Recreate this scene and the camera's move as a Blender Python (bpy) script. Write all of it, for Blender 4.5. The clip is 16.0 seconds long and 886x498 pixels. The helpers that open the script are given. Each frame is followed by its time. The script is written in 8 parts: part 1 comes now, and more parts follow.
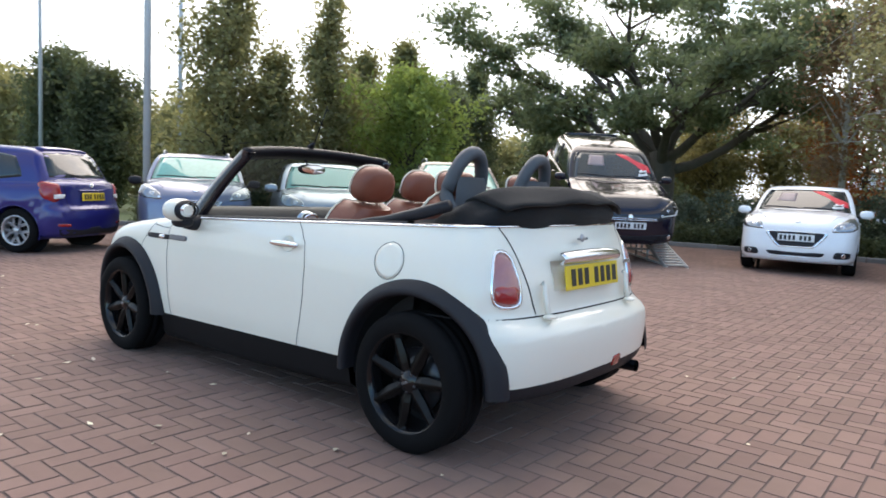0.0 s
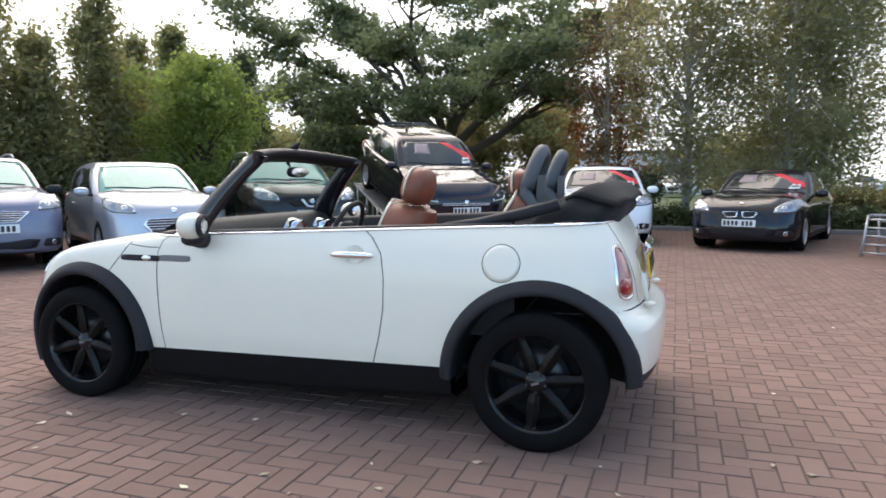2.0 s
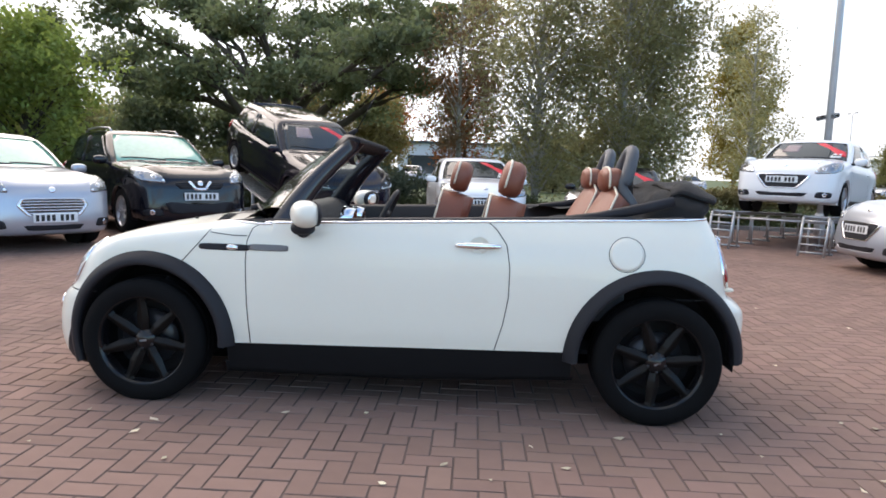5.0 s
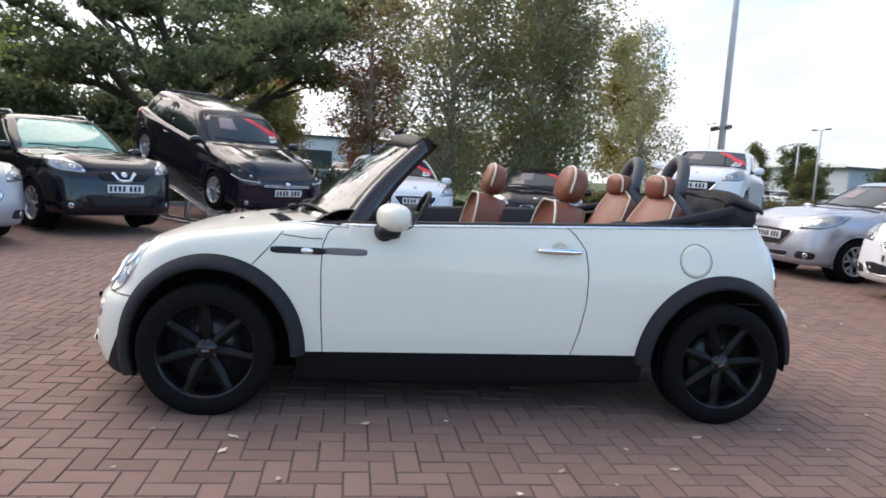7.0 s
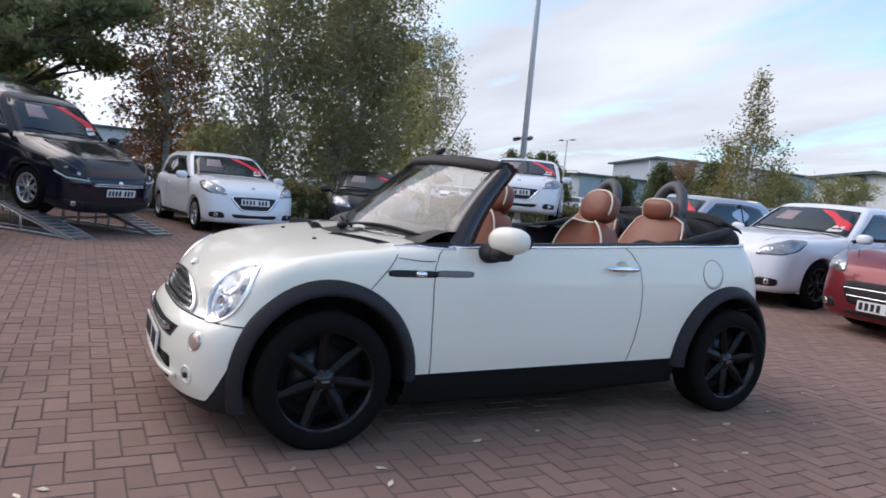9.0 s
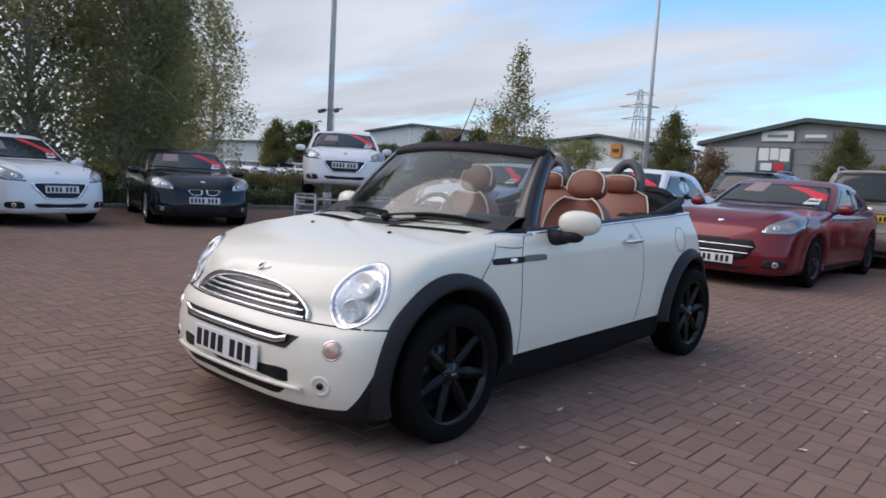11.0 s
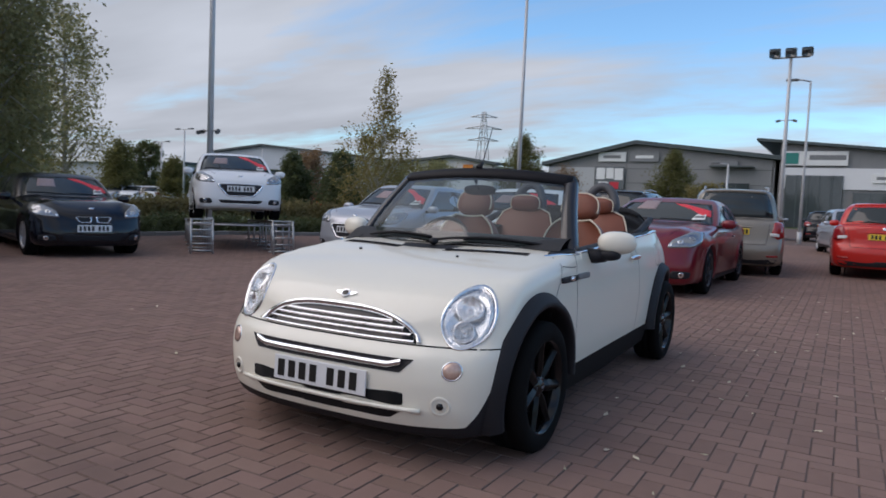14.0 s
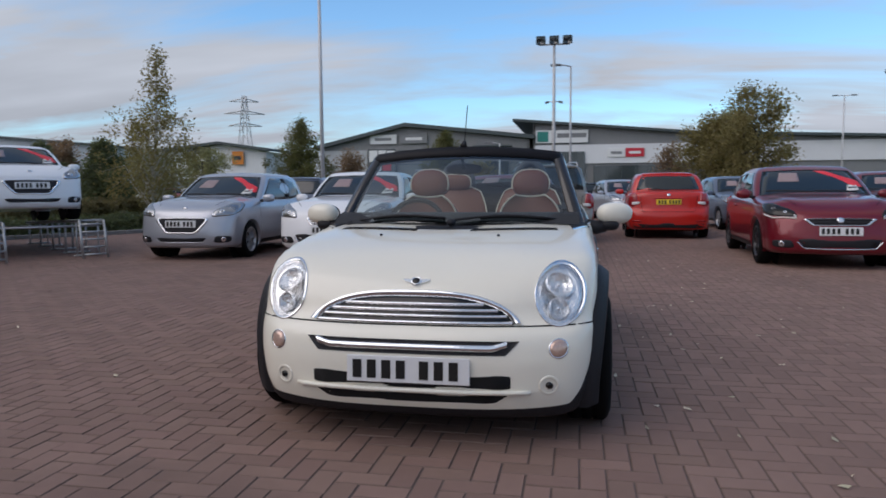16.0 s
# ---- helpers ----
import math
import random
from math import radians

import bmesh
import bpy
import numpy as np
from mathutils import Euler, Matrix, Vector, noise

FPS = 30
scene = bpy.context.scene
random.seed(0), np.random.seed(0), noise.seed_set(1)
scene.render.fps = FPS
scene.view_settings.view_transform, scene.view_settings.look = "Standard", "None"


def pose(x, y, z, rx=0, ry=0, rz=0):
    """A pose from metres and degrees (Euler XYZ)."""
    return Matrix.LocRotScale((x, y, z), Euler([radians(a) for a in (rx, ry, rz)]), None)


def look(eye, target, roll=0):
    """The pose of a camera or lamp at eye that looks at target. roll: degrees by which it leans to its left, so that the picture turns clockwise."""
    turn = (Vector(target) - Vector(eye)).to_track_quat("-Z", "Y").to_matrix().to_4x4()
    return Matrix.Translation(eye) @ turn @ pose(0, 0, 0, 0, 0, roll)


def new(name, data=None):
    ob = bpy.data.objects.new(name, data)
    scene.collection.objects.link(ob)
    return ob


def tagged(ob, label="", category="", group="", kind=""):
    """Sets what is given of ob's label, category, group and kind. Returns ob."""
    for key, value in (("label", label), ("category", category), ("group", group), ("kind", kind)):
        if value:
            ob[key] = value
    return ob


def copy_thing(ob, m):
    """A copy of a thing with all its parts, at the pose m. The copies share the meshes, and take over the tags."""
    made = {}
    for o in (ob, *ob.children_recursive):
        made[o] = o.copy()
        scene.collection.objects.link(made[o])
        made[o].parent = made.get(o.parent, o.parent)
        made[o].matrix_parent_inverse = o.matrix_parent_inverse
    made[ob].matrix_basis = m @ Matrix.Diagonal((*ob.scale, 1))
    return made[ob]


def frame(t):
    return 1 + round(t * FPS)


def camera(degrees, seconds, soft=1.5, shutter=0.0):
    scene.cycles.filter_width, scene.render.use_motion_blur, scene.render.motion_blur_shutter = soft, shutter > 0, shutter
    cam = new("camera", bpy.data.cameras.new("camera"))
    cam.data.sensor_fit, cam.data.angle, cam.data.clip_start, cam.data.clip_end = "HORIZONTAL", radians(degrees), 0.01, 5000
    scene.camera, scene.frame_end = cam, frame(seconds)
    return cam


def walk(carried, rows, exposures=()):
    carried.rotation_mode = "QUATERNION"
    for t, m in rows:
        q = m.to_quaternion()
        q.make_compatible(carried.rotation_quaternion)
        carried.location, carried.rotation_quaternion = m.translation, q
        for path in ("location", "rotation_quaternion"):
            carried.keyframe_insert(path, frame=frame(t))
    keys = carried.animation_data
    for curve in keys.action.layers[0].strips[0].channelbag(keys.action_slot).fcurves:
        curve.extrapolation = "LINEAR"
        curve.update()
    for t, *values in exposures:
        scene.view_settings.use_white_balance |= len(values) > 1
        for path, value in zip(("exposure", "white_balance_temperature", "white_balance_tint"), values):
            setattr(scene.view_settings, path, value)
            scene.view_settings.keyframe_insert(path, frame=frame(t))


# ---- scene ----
cam = camera(64.9, 16.0, 1.7, 0.3)
PATH = [
    (0, (-3.166, 2.990, 1.135), (-1.931, 1.459, 0.962), 2.5),
    (0.5, (-2.832, 3.167, 1.155), (-1.752, 1.523, 0.974), 2.1),
    (1, (-2.498, 3.427, 1.147), (-1.605, 1.673, 0.978), 0.6),
    (1.5, (-2.141, 3.518, 1.157), (-1.364, 1.715, 0.956), -0.5),
    (2, (-1.786, 3.690, 1.164), (-1.161, 1.827, 0.971), -0.1),
    (2.5, (-1.448, 3.783, 1.152), (-0.961, 1.880, 0.956), -0.3),
    (3, (-1.110, 3.799, 1.160), (-0.735, 1.871, 0.957), -0.2),
    (3.5, (-0.810, 3.906, 1.183), (-0.568, 1.958, 0.974), -0.1),
    (4, (-0.589, 3.888, 1.159), (-0.413, 1.933, 0.948), -0.1),
    (4.2, (-0.541, 3.924, 1.169), (-0.364, 1.970, 0.947), 0.5),
    (6.3, (0.148, 4.094, 1.172), (0.037, 2.135, 0.957), 4.3),
    (6.5, (0.250, 4.078, 1.160), (0.121, 2.120, 0.945), 4.4),
    (7, (0.624, 3.966, 1.159), (0.358, 2.022, 0.944), 3.7),
    (7.5, (1.015, 3.957, 1.161), (0.568, 2.044, 0.964), 4.3),
    (8, (1.408, 3.844, 1.138), (0.801, 1.975, 0.949), 4.4),
    (8.5, (1.737, 3.697, 1.168), (0.999, 1.876, 0.977), 4.5),
    (9, (2.187, 3.587, 1.162), (1.272, 1.846, 0.991), 5.2),
    (9.5, (2.517, 3.353, 1.134), (1.499, 1.669, 0.967), 4.5),
    (10, (2.826, 3.131, 1.139), (1.649, 1.556, 0.969), 4.4),
    (10.2, (2.979, 3.071, 1.156), (1.731, 1.553, 0.973), 4),
    (12.3, (3.888, 2.203, 1.144), (2.281, 1.074, 0.944), 2.9),
    (12.5, (3.938, 2.184, 1.155), (2.319, 1.071, 0.954), 2.7),
    (13, (4.008, 2.189, 1.157), (2.375, 1.096, 0.965), 2.3),
    (13.5, (4.023, 2.184, 1.146), (2.405, 1.066, 0.974), 1.8),
    (14, (4.224, 1.974, 1.131), (2.517, 0.991, 0.999), 2.4),
    (14.5, (4.361, 1.725, 1.098), (2.613, 0.815, 0.963), 1.8),
    (15, (4.406, 1.370, 1.107), (2.601, 0.585, 0.950), 1.7),
    (15.5, (4.547, 1.049, 1.103), (2.663, 0.481, 0.945), 1.2),
    (16, (4.594, 0.687, 1.084), (2.663, 0.311, 0.920), -0.4),
]
EXPOSURES = [(0.0, 1.64, 7500, 18), (4.0, 1.64, 7700, 21), (7.0, 1.40, 7450, 21), (9.5, 0.92, 6950, 22), (12.5, 0.52, 6950, 22), (16.0, 0.30, 6850, 21)]
walk(cam, [(t, look(eye, target, roll)) for t, eye, target, roll in PATH], EXPOSURES)

# ---- world and light ----
SUN_AZ, SUN_EL = -52.0, 42.0


def make_world():
    world = bpy.data.worlds.new("sky")
    scene.world = world
    world.use_nodes = True
    nt = world.node_tree
    n, l = nt.nodes, nt.links
    n.clear()
    out = n.new("ShaderNodeOutputWorld")
    bg = n.new("ShaderNodeBackground")
    sky = n.new("ShaderNodeTexSky")
    sky.sky_type, sky.sun_disc = "NISHITA", False
    sky.sun_elevation = radians(SUN_EL)
    sky.sun_rotation = radians(90 - SUN_AZ)
    sky.air_density, sky.dust_density, sky.ozone_density = 1.0, 0.3, 3.0
    # drifting cloud: the view direction is spread onto a high flat layer
    co = n.new("ShaderNodeTexCoord")
    sep = n.new("ShaderNodeSeparateXYZ")
    l.new(co.outputs["Generated"], sep.inputs[0])
    zc = n.new("ShaderNodeMath")
    zc.operation = "MAXIMUM"
    zc.inputs[1].default_value = 0.0
    l.new(sep.outputs[2], zc.inputs[0])
    za = n.new("ShaderNodeMath")
    za.operation = "ADD"
    za.inputs[1].default_value = 0.16
    l.new(zc.outputs[0], za.inputs[0])
    comb = n.new("ShaderNodeCombineXYZ")
    for k in (0, 1):
        d = n.new("ShaderNodeMath")
        d.operation = "DIVIDE"
        l.new(sep.outputs[k], d.inputs[0])
        l.new(za.outputs[0], d.inputs[1])
        l.new(d.outputs[0], comb.inputs[k])
    mp = n.new("ShaderNodeMapping")
    mp.inputs["Scale"].default_value = (1.5, 0.55, 1.0)
    mp.inputs["Location"].default_value = (3.4, 1.9, 0.0)
    mp.inputs["Rotation"].default_value = (0, 0, radians(24))
    l.new(comb.outputs[0], mp.inputs[0])
    noi = n.new("ShaderNodeTexNoise")
    noi.inputs["Scale"].default_value = 1.0
    noi.inputs["Detail"].default_value = 7.0
    noi.inputs["Roughness"].default_value = 0.55
    noi.inputs["Distortion"].default_value = 0.35
    l.new(mp.outputs[0], noi.inputs["Vector"])
    # more cloud towards the sun's quarter
    dirn = Vector((math.cos(radians(SUN_AZ)), math.sin(radians(SUN_AZ)), 0.35)).normalized()
    dot = n.new("ShaderNodeVectorMath")
    dot.operation = "DOT_PRODUCT"
    dot.inputs[1].default_value = dirn
    l.new(co.outputs["Generated"], dot.inputs[0])
    add = n.new("ShaderNodeMath")
    add.operation = "MULTIPLY_ADD"
    add.inputs[1].default_value = 0.17
    l.new(dot.outputs["Value"], add.inputs[0])
    l.new(noi.outputs["Fac"], add.inputs[2])
    ramp = n.new("ShaderNodeValToRGB")
    ramp.color_ramp.elements[0].position, ramp.color_ramp.elements[1].position = 0.37, 0.58
    low = n.new("ShaderNodeMapRange")
    low.inputs["From Min"].default_value, low.inputs["From Max"].default_value = 0.02, 0.24
    low.inputs["To Min"].default_value, low.inputs["To Max"].default_value = 0.13, 0.0
    l.new(zc.outputs[0], low.inputs[0])
    both = n.new("ShaderNodeMath")
    l.new(add.outputs[0], both.inputs[0])
    l.new(low.outputs[0], both.inputs[1])
    l.new(both.outputs[0], ramp.inputs[0])
    # brightness of the cloud: whitest near the sun
    glow = n.new("ShaderNodeMapRange")
    glow.inputs["From Min"].default_value, glow.inputs["From Max"].default_value = 0.40, 0.95
    glow.inputs["To Min"].default_value, glow.inputs["To Max"].default_value = 3.25, 5.8
    l.new(dot.outputs["Value"], glow.inputs[0])
    shade = n.new("ShaderNodeTexNoise")
    shade.inputs["Scale"].default_value = 1.1
    shade.inputs["Detail"].default_value = 4.0
    l.new(mp.outputs[0], shade.inputs["Vector"])
    sm = n.new("ShaderNodeMapRange")
    sm.inputs["From Min"].default_value, sm.inputs["From Max"].default_value = 0.3, 0.7
    sm.inputs["To Min"].default_value, sm.inputs["To Max"].default_value = 0.78, 1.12
    l.new(shade.outputs["Fac"], sm.inputs[0])
    gm = n.new("ShaderNodeMath")
    gm.operation = "MULTIPLY"
    l.new(glow.outputs[0], gm.inputs[0])
    l.new(sm.outputs[0], gm.inputs[1])
    white = n.new("ShaderNodeVectorMath")
    white.operation = "SCALE"
    white.inputs[0].default_value = (0.80, 0.96, 1.10)
    l.new(gm.outputs[0], white.inputs["Scale"])
    mix = n.new("ShaderNodeMix")
    mix.data_type = "RGBA"
    l.new(ramp.outputs[0], mix.inputs["Factor"])
    blue = n.new("ShaderNodeVectorMath")
    blue.operation = "MULTIPLY"
    blue.inputs[1].default_value = (0.68, 1.01, 1.11)
    l.new(sky.outputs[0], blue.inputs[0])
    l.new(blue.outputs[0], mix.inputs["A"])
    l.new(white.outputs[0], mix.inputs["B"])
    l.new(mix.outputs["Result"], bg.inputs["Color"])
    bg.inputs["Strength"].default_value = 0.14
    l.new(bg.outputs[0], out.inputs[0])


make_world()
sun = new("sun", bpy.data.lights.new("sun", "SUN"))
sun.data.energy, sun.data.angle, sun.data.color = 1.0, radians(62), (1.0, 0.95, 0.88)
sun.matrix_world = look((0, 0, 30), (-math.cos(radians(SUN_AZ)) * math.cos(radians(SUN_EL)), -math.sin(radians(SUN_AZ)) * math.cos(radians(SUN_EL)), 30 - math.sin(radians(SUN_EL))))

# ---- mesh tools ----
def mesh_data(name, verts, faces, mats, smooth=True, idx=None, normals=None):
    me = bpy.data.meshes.new(name)
    me.from_pydata([tuple(map(float, v)) for v in verts], [], [tuple(map(int, f)) for f in faces])
    for m in (mats if isinstance(mats, (list, tuple)) else [mats]):
        me.materials.append(m)
    if smooth:
        me.polygons.foreach_set("use_smooth", np.ones(len(me.polygons), dtype=bool))
    if idx is not None:
        me.polygons.foreach_set("material_index", np.array(idx, dtype=np.int32))
    if normals is not None:
        me.normals_split_custom_set_from_vertices([tuple(map(float, v)) for v in normals])
    me.update()
    return me


def part(name, vf, mat, parent=None, label="", smooth=True, normals=None):
    """Links one mesh of (verts, faces) as an object, under a thing or a part."""
    ob = new(name, mesh_data(name, vf[0], vf[1], mat, smooth, None, normals))
    if parent is not None:
        ob.parent = parent
    if label:
        ob["label"] = label
    return ob


def thing(name, label, category, m=None, group="", kind=""):
    ob = new(name)
    ob.empty_display_size = 0.2
    if m is not None:
        ob.matrix_world = m
    return tagged(ob, label, category, group, kind)


def join(*vfs):
    V, F = [], []
    for v, f in vfs:
        o = len(V)
        V.extend([tuple(p) for p in v])
        F.extend([tuple(i + o for i in q) for q in f])
    return V, F


def moved(vf, m):
    return [tuple(m @ Vector(p)) for p in vf[0]], vf[1]


def box(cx, cy, cz, sx, sy, sz, b=0.0):
    """A box with its edges cut off by b."""
    hx, hy, hz = sx / 2, sy / 2, sz / 2
    if b <= 0:
        V = [(cx + a * hx, cy + c * hy, cz + d * hz) for a in (-1, 1) for c in (-1, 1) for d in (-1, 1)]
        return V, [(0, 1, 3, 2), (4, 6, 7, 5), (0, 4, 5, 1), (2, 3, 7, 6), (0, 2, 6, 4), (1, 5, 7, 3)]
    b = min(b, hx * 0.95, hy * 0.95, hz * 0.95)
    V, ids = [], {}
    for a in (-1, 1):
        for c in (-1, 1):
            for d in (-1, 1):
                for k in range(3):
                    p = [a * (hx - b), c * (hy - b), d * (hz - b)]
                    p[k] = (a * hx, c * hy, d * hz)[k]
                    ids[a, c, d, k] = len(V)
                    V.append((cx + p[0], cy + p[1], cz + p[2]))
    F = []
    for k in range(3):
        i, j = (k + 1) % 3, (k + 2) % 3
        for s in (-1, 1):
            q = []
            for u, w in ((-1, -1), (1, -1), (1, 1), (-1, 1)):
                g = [0, 0, 0]
                g[k], g[i], g[j] = s, u, w
                q.append(ids[g[0], g[1], g[2], k])
            F.append(tuple(q if s > 0 else q[::-1]))
        for u in (-1, 1):
            for w in (-1, 1):
                q = []
                for s, kk in ((-1, i), (1, i), (1, j), (-1, j)):
                    g = [0, 0, 0]
                    g[k], g[i], g[j] = s, u, w
                    q.append(ids[g[0], g[1], g[2], kk])
                F.append(tuple(q if u * w > 0 else q[::-1]))
    for a in (-1, 1):
        for c in (-1, 1):
            for d in (-1, 1):
                q = [ids[a, c, d, 0], ids[a, c, d, 1], ids[a, c, d, 2]]
                F.append(tuple(q if a * c * d > 0 else q[::-1]))
    return V, F


def lathe(profile, n=32, axis="y", closed=False, arc=(0.0, 360.0)):
    """Turns (radius, along) points round an axis."""
    full = abs(arc[1] - arc[0]) >= 359.9
    cnt = n if full else n + 1
    V, F = [], []
    for k in range(cnt):
        a = radians(arc[0] + (arc[1] - arc[0]) * k / n)
        c, s = math.cos(a), math.sin(a)
        for r, h in profile:
            V.append({"y": (r * c, h, r * s), "z": (r * c, r * s, h), "x": (h, r * c, r * s)}[axis])
    m = len(profile)
    for k in range(n if full else n):
        k2 = (k + 1) % cnt
        for i in range(m if closed else m - 1):
            i2 = (i + 1) % m
            F.append((k * m + i, k * m + i2, k2 * m + i2, k2 * m + i))
    return V, F


def tube(path, r, n=8, cap=True):
    P = [Vector(p) for p in path]
    rr = r if isinstance(r, (list, tuple)) else [r] * len(P)
    V, F = [], []
    up = Vector((0.13, 0.21, 0.97))
    for i, p in enumerate(P):
        t = (P[min(i + 1, len(P) - 1)] - P[max(i - 1, 0)]).normalized()
        if abs(t.dot(up)) > 0.95:
            up = Vector((1, 0.1, 0.05))
        a = t.cross(up).normalized()
        b = t.cross(a)
        for k in range(n):
            w = 2 * math.pi * k / n
            V.append(tuple(p + rr[i] * (math.cos(w) * a + math.sin(w) * b)))
    for i in range(len(P) - 1):
        for k in range(n):
            k2 = (k + 1) % n
            F.append((i * n + k, i * n + k2, (i + 1) * n + k2, (i + 1) * n + k))
    if cap:
        F.append(tuple(range(n - 1, -1, -1)))
        F.append(tuple((len(P) - 1) * n + k for k in range(n)))
    return V, F


def ellipsoid(c, r, n=16, m=10, power=2.0):
    V, F = [], []
    e = 2.0 / power

    def sp(v):
        return math.copysign(abs(v) ** e, v)

    for j in range(m + 1):
        v = -math.pi / 2 + math.pi * j / m
        for i in range(n):
            u = 2 * math.pi * i / n
            V.append((c[0] + r[0] * sp(math.cos(v)) * sp(math.cos(u)), c[1] + r[1] * sp(math.cos(v)) * sp(math.sin(u)), c[2] + r[2] * sp(math.sin(v))))
    for j in range(m):
        for i in range(n):
            i2 = (i + 1) % n
            F.append((j * n + i, j * n + i2, (j + 1) * n + i2, (j + 1) * n + i))
    return V, F


def sheet(fn, nu, nv):
    """A grid of fn(u, v), u and v from 0 to 1."""
    V = [tuple(fn(i / nu, j / nv)) for j in range(nv + 1) for i in range(nu + 1)]
    F = [(j * (nu + 1) + i, j * (nu + 1) + i + 1, (j + 1) * (nu + 1) + i + 1, (j + 1) * (nu + 1) + i) for j in range(nv) for i in range(nu)]
    return V, F


def solid(vf, thick):
    """Gives an open sheet thickness along its normals (backwards)."""
    bm = bmesh.new()
    vs = [bm.verts.new(p) for p in vf[0]]
    for f in vf[1]:
        if len(set(f)) >= 3:
            bm.faces.new([vs[i] for i in f])
    bm.normal_update()
    bmesh.ops.solidify(bm, geom=bm.faces[:], thickness=thick)
    V = [tuple(v.co) for v in bm.verts]
    bm.verts.index_update()
    F = [tuple(v.index for v in f.verts) for f in bm.faces]
    bm.free()
    return V, F


# ---- smooth bodies, given by a function that is negative inside ----
def smax(a, b, k):
    h = np.maximum(k - np.abs(a - b), 0.0) / k
    return np.maximum(a, b) + h * h * k * 0.25


def curve(xs, ys):
    """A smooth monotone-ish curve through points."""
    xs, ys = np.array(xs, float), np.array(ys, float)
    d = np.diff(ys) / np.diff(xs)
    m = np.concatenate([[d[0]], np.where(d[:-1] * d[1:] > 0, 2 * d[:-1] * d[1:] / np.where(np.abs(d[:-1] + d[1:]) < 1e-9, 1e-9, d[:-1] + d[1:]), 0.0), [d[-1]]])

    def at(x):
        x = np.clip(np.asarray(x, float), xs[0], xs[-1])
        i = np.clip(np.searchsorted(xs, x) - 1, 0, len(xs) - 2)
        h = xs[i + 1] - xs[i]
        t = (x - xs[i]) / h
        return (2 * t**3 - 3 * t**2 + 1) * ys[i] + (t**3 - 2 * t**2 + t) * h * m[i] + (-2 * t**3 + 3 * t**2) * ys[i + 1] + (t**3 - t**2) * h * m[i + 1]

    return at


def skin(f, x_rear, x_front, zc, nmid, nphi, nend, reach=3.0):
    """Casts rays from a spine out to the surface f = 0. Returns points and quads."""
    rows = [(x_front, radians(a)) for a in np.linspace(2.0, 90, nend, endpoint=False)]
    rows += [(x, radians(90)) for x in np.linspace(x_front, x_rear, nmid)]
    rows += [(x_rear, radians(a)) for a in np.linspace(90, 178.0, nend + 1)[1:]]
    phi = np.arange(nphi) * 2 * math.pi / nphi + 0.0001
    o, d = [], []
    for x, a in rows:
        o.append(np.tile([x, 0.0, zc], (nphi, 1)))
        d.append(np.stack([np.full(nphi, math.cos(a)), math.sin(a) * np.cos(phi), math.sin(a) * np.sin(phi)], 1))
    o, d = np.concatenate(o), np.concatenate(d)
    lo, hi = np.zeros(len(o)), np.full(len(o), reach)
    for _ in range(34):
        mid = (lo + hi) / 2
        p = o + d * mid[:, None]
        inside = f(p[:, 0], p[:, 1], p[:, 2]) < 0
        lo, hi = np.where(inside, mid, lo), np.where(inside, hi, mid)
    P = o + d * hi[:, None]
    R = len(rows)
    F = []
    for r in range(R - 1):
        for k in range(nphi):
            k2 = (k + 1) % nphi
            F.append((r * nphi + k, (r + 1) * nphi + k, (r + 1) * nphi + k2, r * nphi + k2))
    F.append(tuple(range(nphi)))
    F.append(tuple(range(R * nphi - 1, (R - 1) * nphi - 1, -1)))
    return P, F


def gradient(f, P):
    P = np.asarray(P, float)
    e = 0.004
    g = np.zeros_like(P)
    for k in range(3):
        a, b = P.copy(), P.copy()
        a[:, k] += e
        b[:, k] -= e
        g[:, k] = f(a[:, 0], a[:, 1], a[:, 2]) - f(b[:, 0], b[:, 1], b[:, 2])
    return g / np.maximum(np.linalg.norm(g, axis=1, keepdims=True), 1e-9)


def onto(f, pts, axis, side, off=0.0, far=2.6):
    """Slides points along an axis, from outside on that side, onto the surface; off: how far proud of it."""
    P = np.array(pts, float)
    lo, hi = np.zeros(len(P)), np.full(len(P), far * side)
    for _ in range(34):
        mid = (lo + hi) / 2
        Q = P.copy()
        Q[:, axis] = mid
        inside = f(Q[:, 0], Q[:, 1], Q[:, 2]) < 0
        lo, hi = np.where(inside, mid, lo), np.where(inside, hi, mid)
    P[:, axis] = (lo + hi) / 2
    if off:
        P = P + gradient(f, P) * off
    return P


def lift(axis, a, b):
    """The 3D point for two coordinates across an axis (x: y, z; y: x, z; z: x, y)."""
    return ((0.0, a, b), (a, 0.0, b), (a, b, 0.0))[axis]


def quad_patch(f, axis, side, c, nu, nv, off=0.004, depth=0.012, far=2.6):
    """A panel laid on the surface, between four corners c (round the panel) in the plane across the axis, with edges turned in."""
    c = [np.array(p, float) for p in c]
    pts = []
    for j in range(nv + 1):
        for i in range(nu + 1):
            u, v = i / nu, j / nv
            q = (1 - v) * ((1 - u) * c[0] + u * c[1]) + v * ((1 - u) * c[3] + u * c[2])
            pts.append(lift(axis, *q))
    P = onto(f, pts, axis, side, 0.0, far)
    return rim(f, P, nu, nv, off, depth)


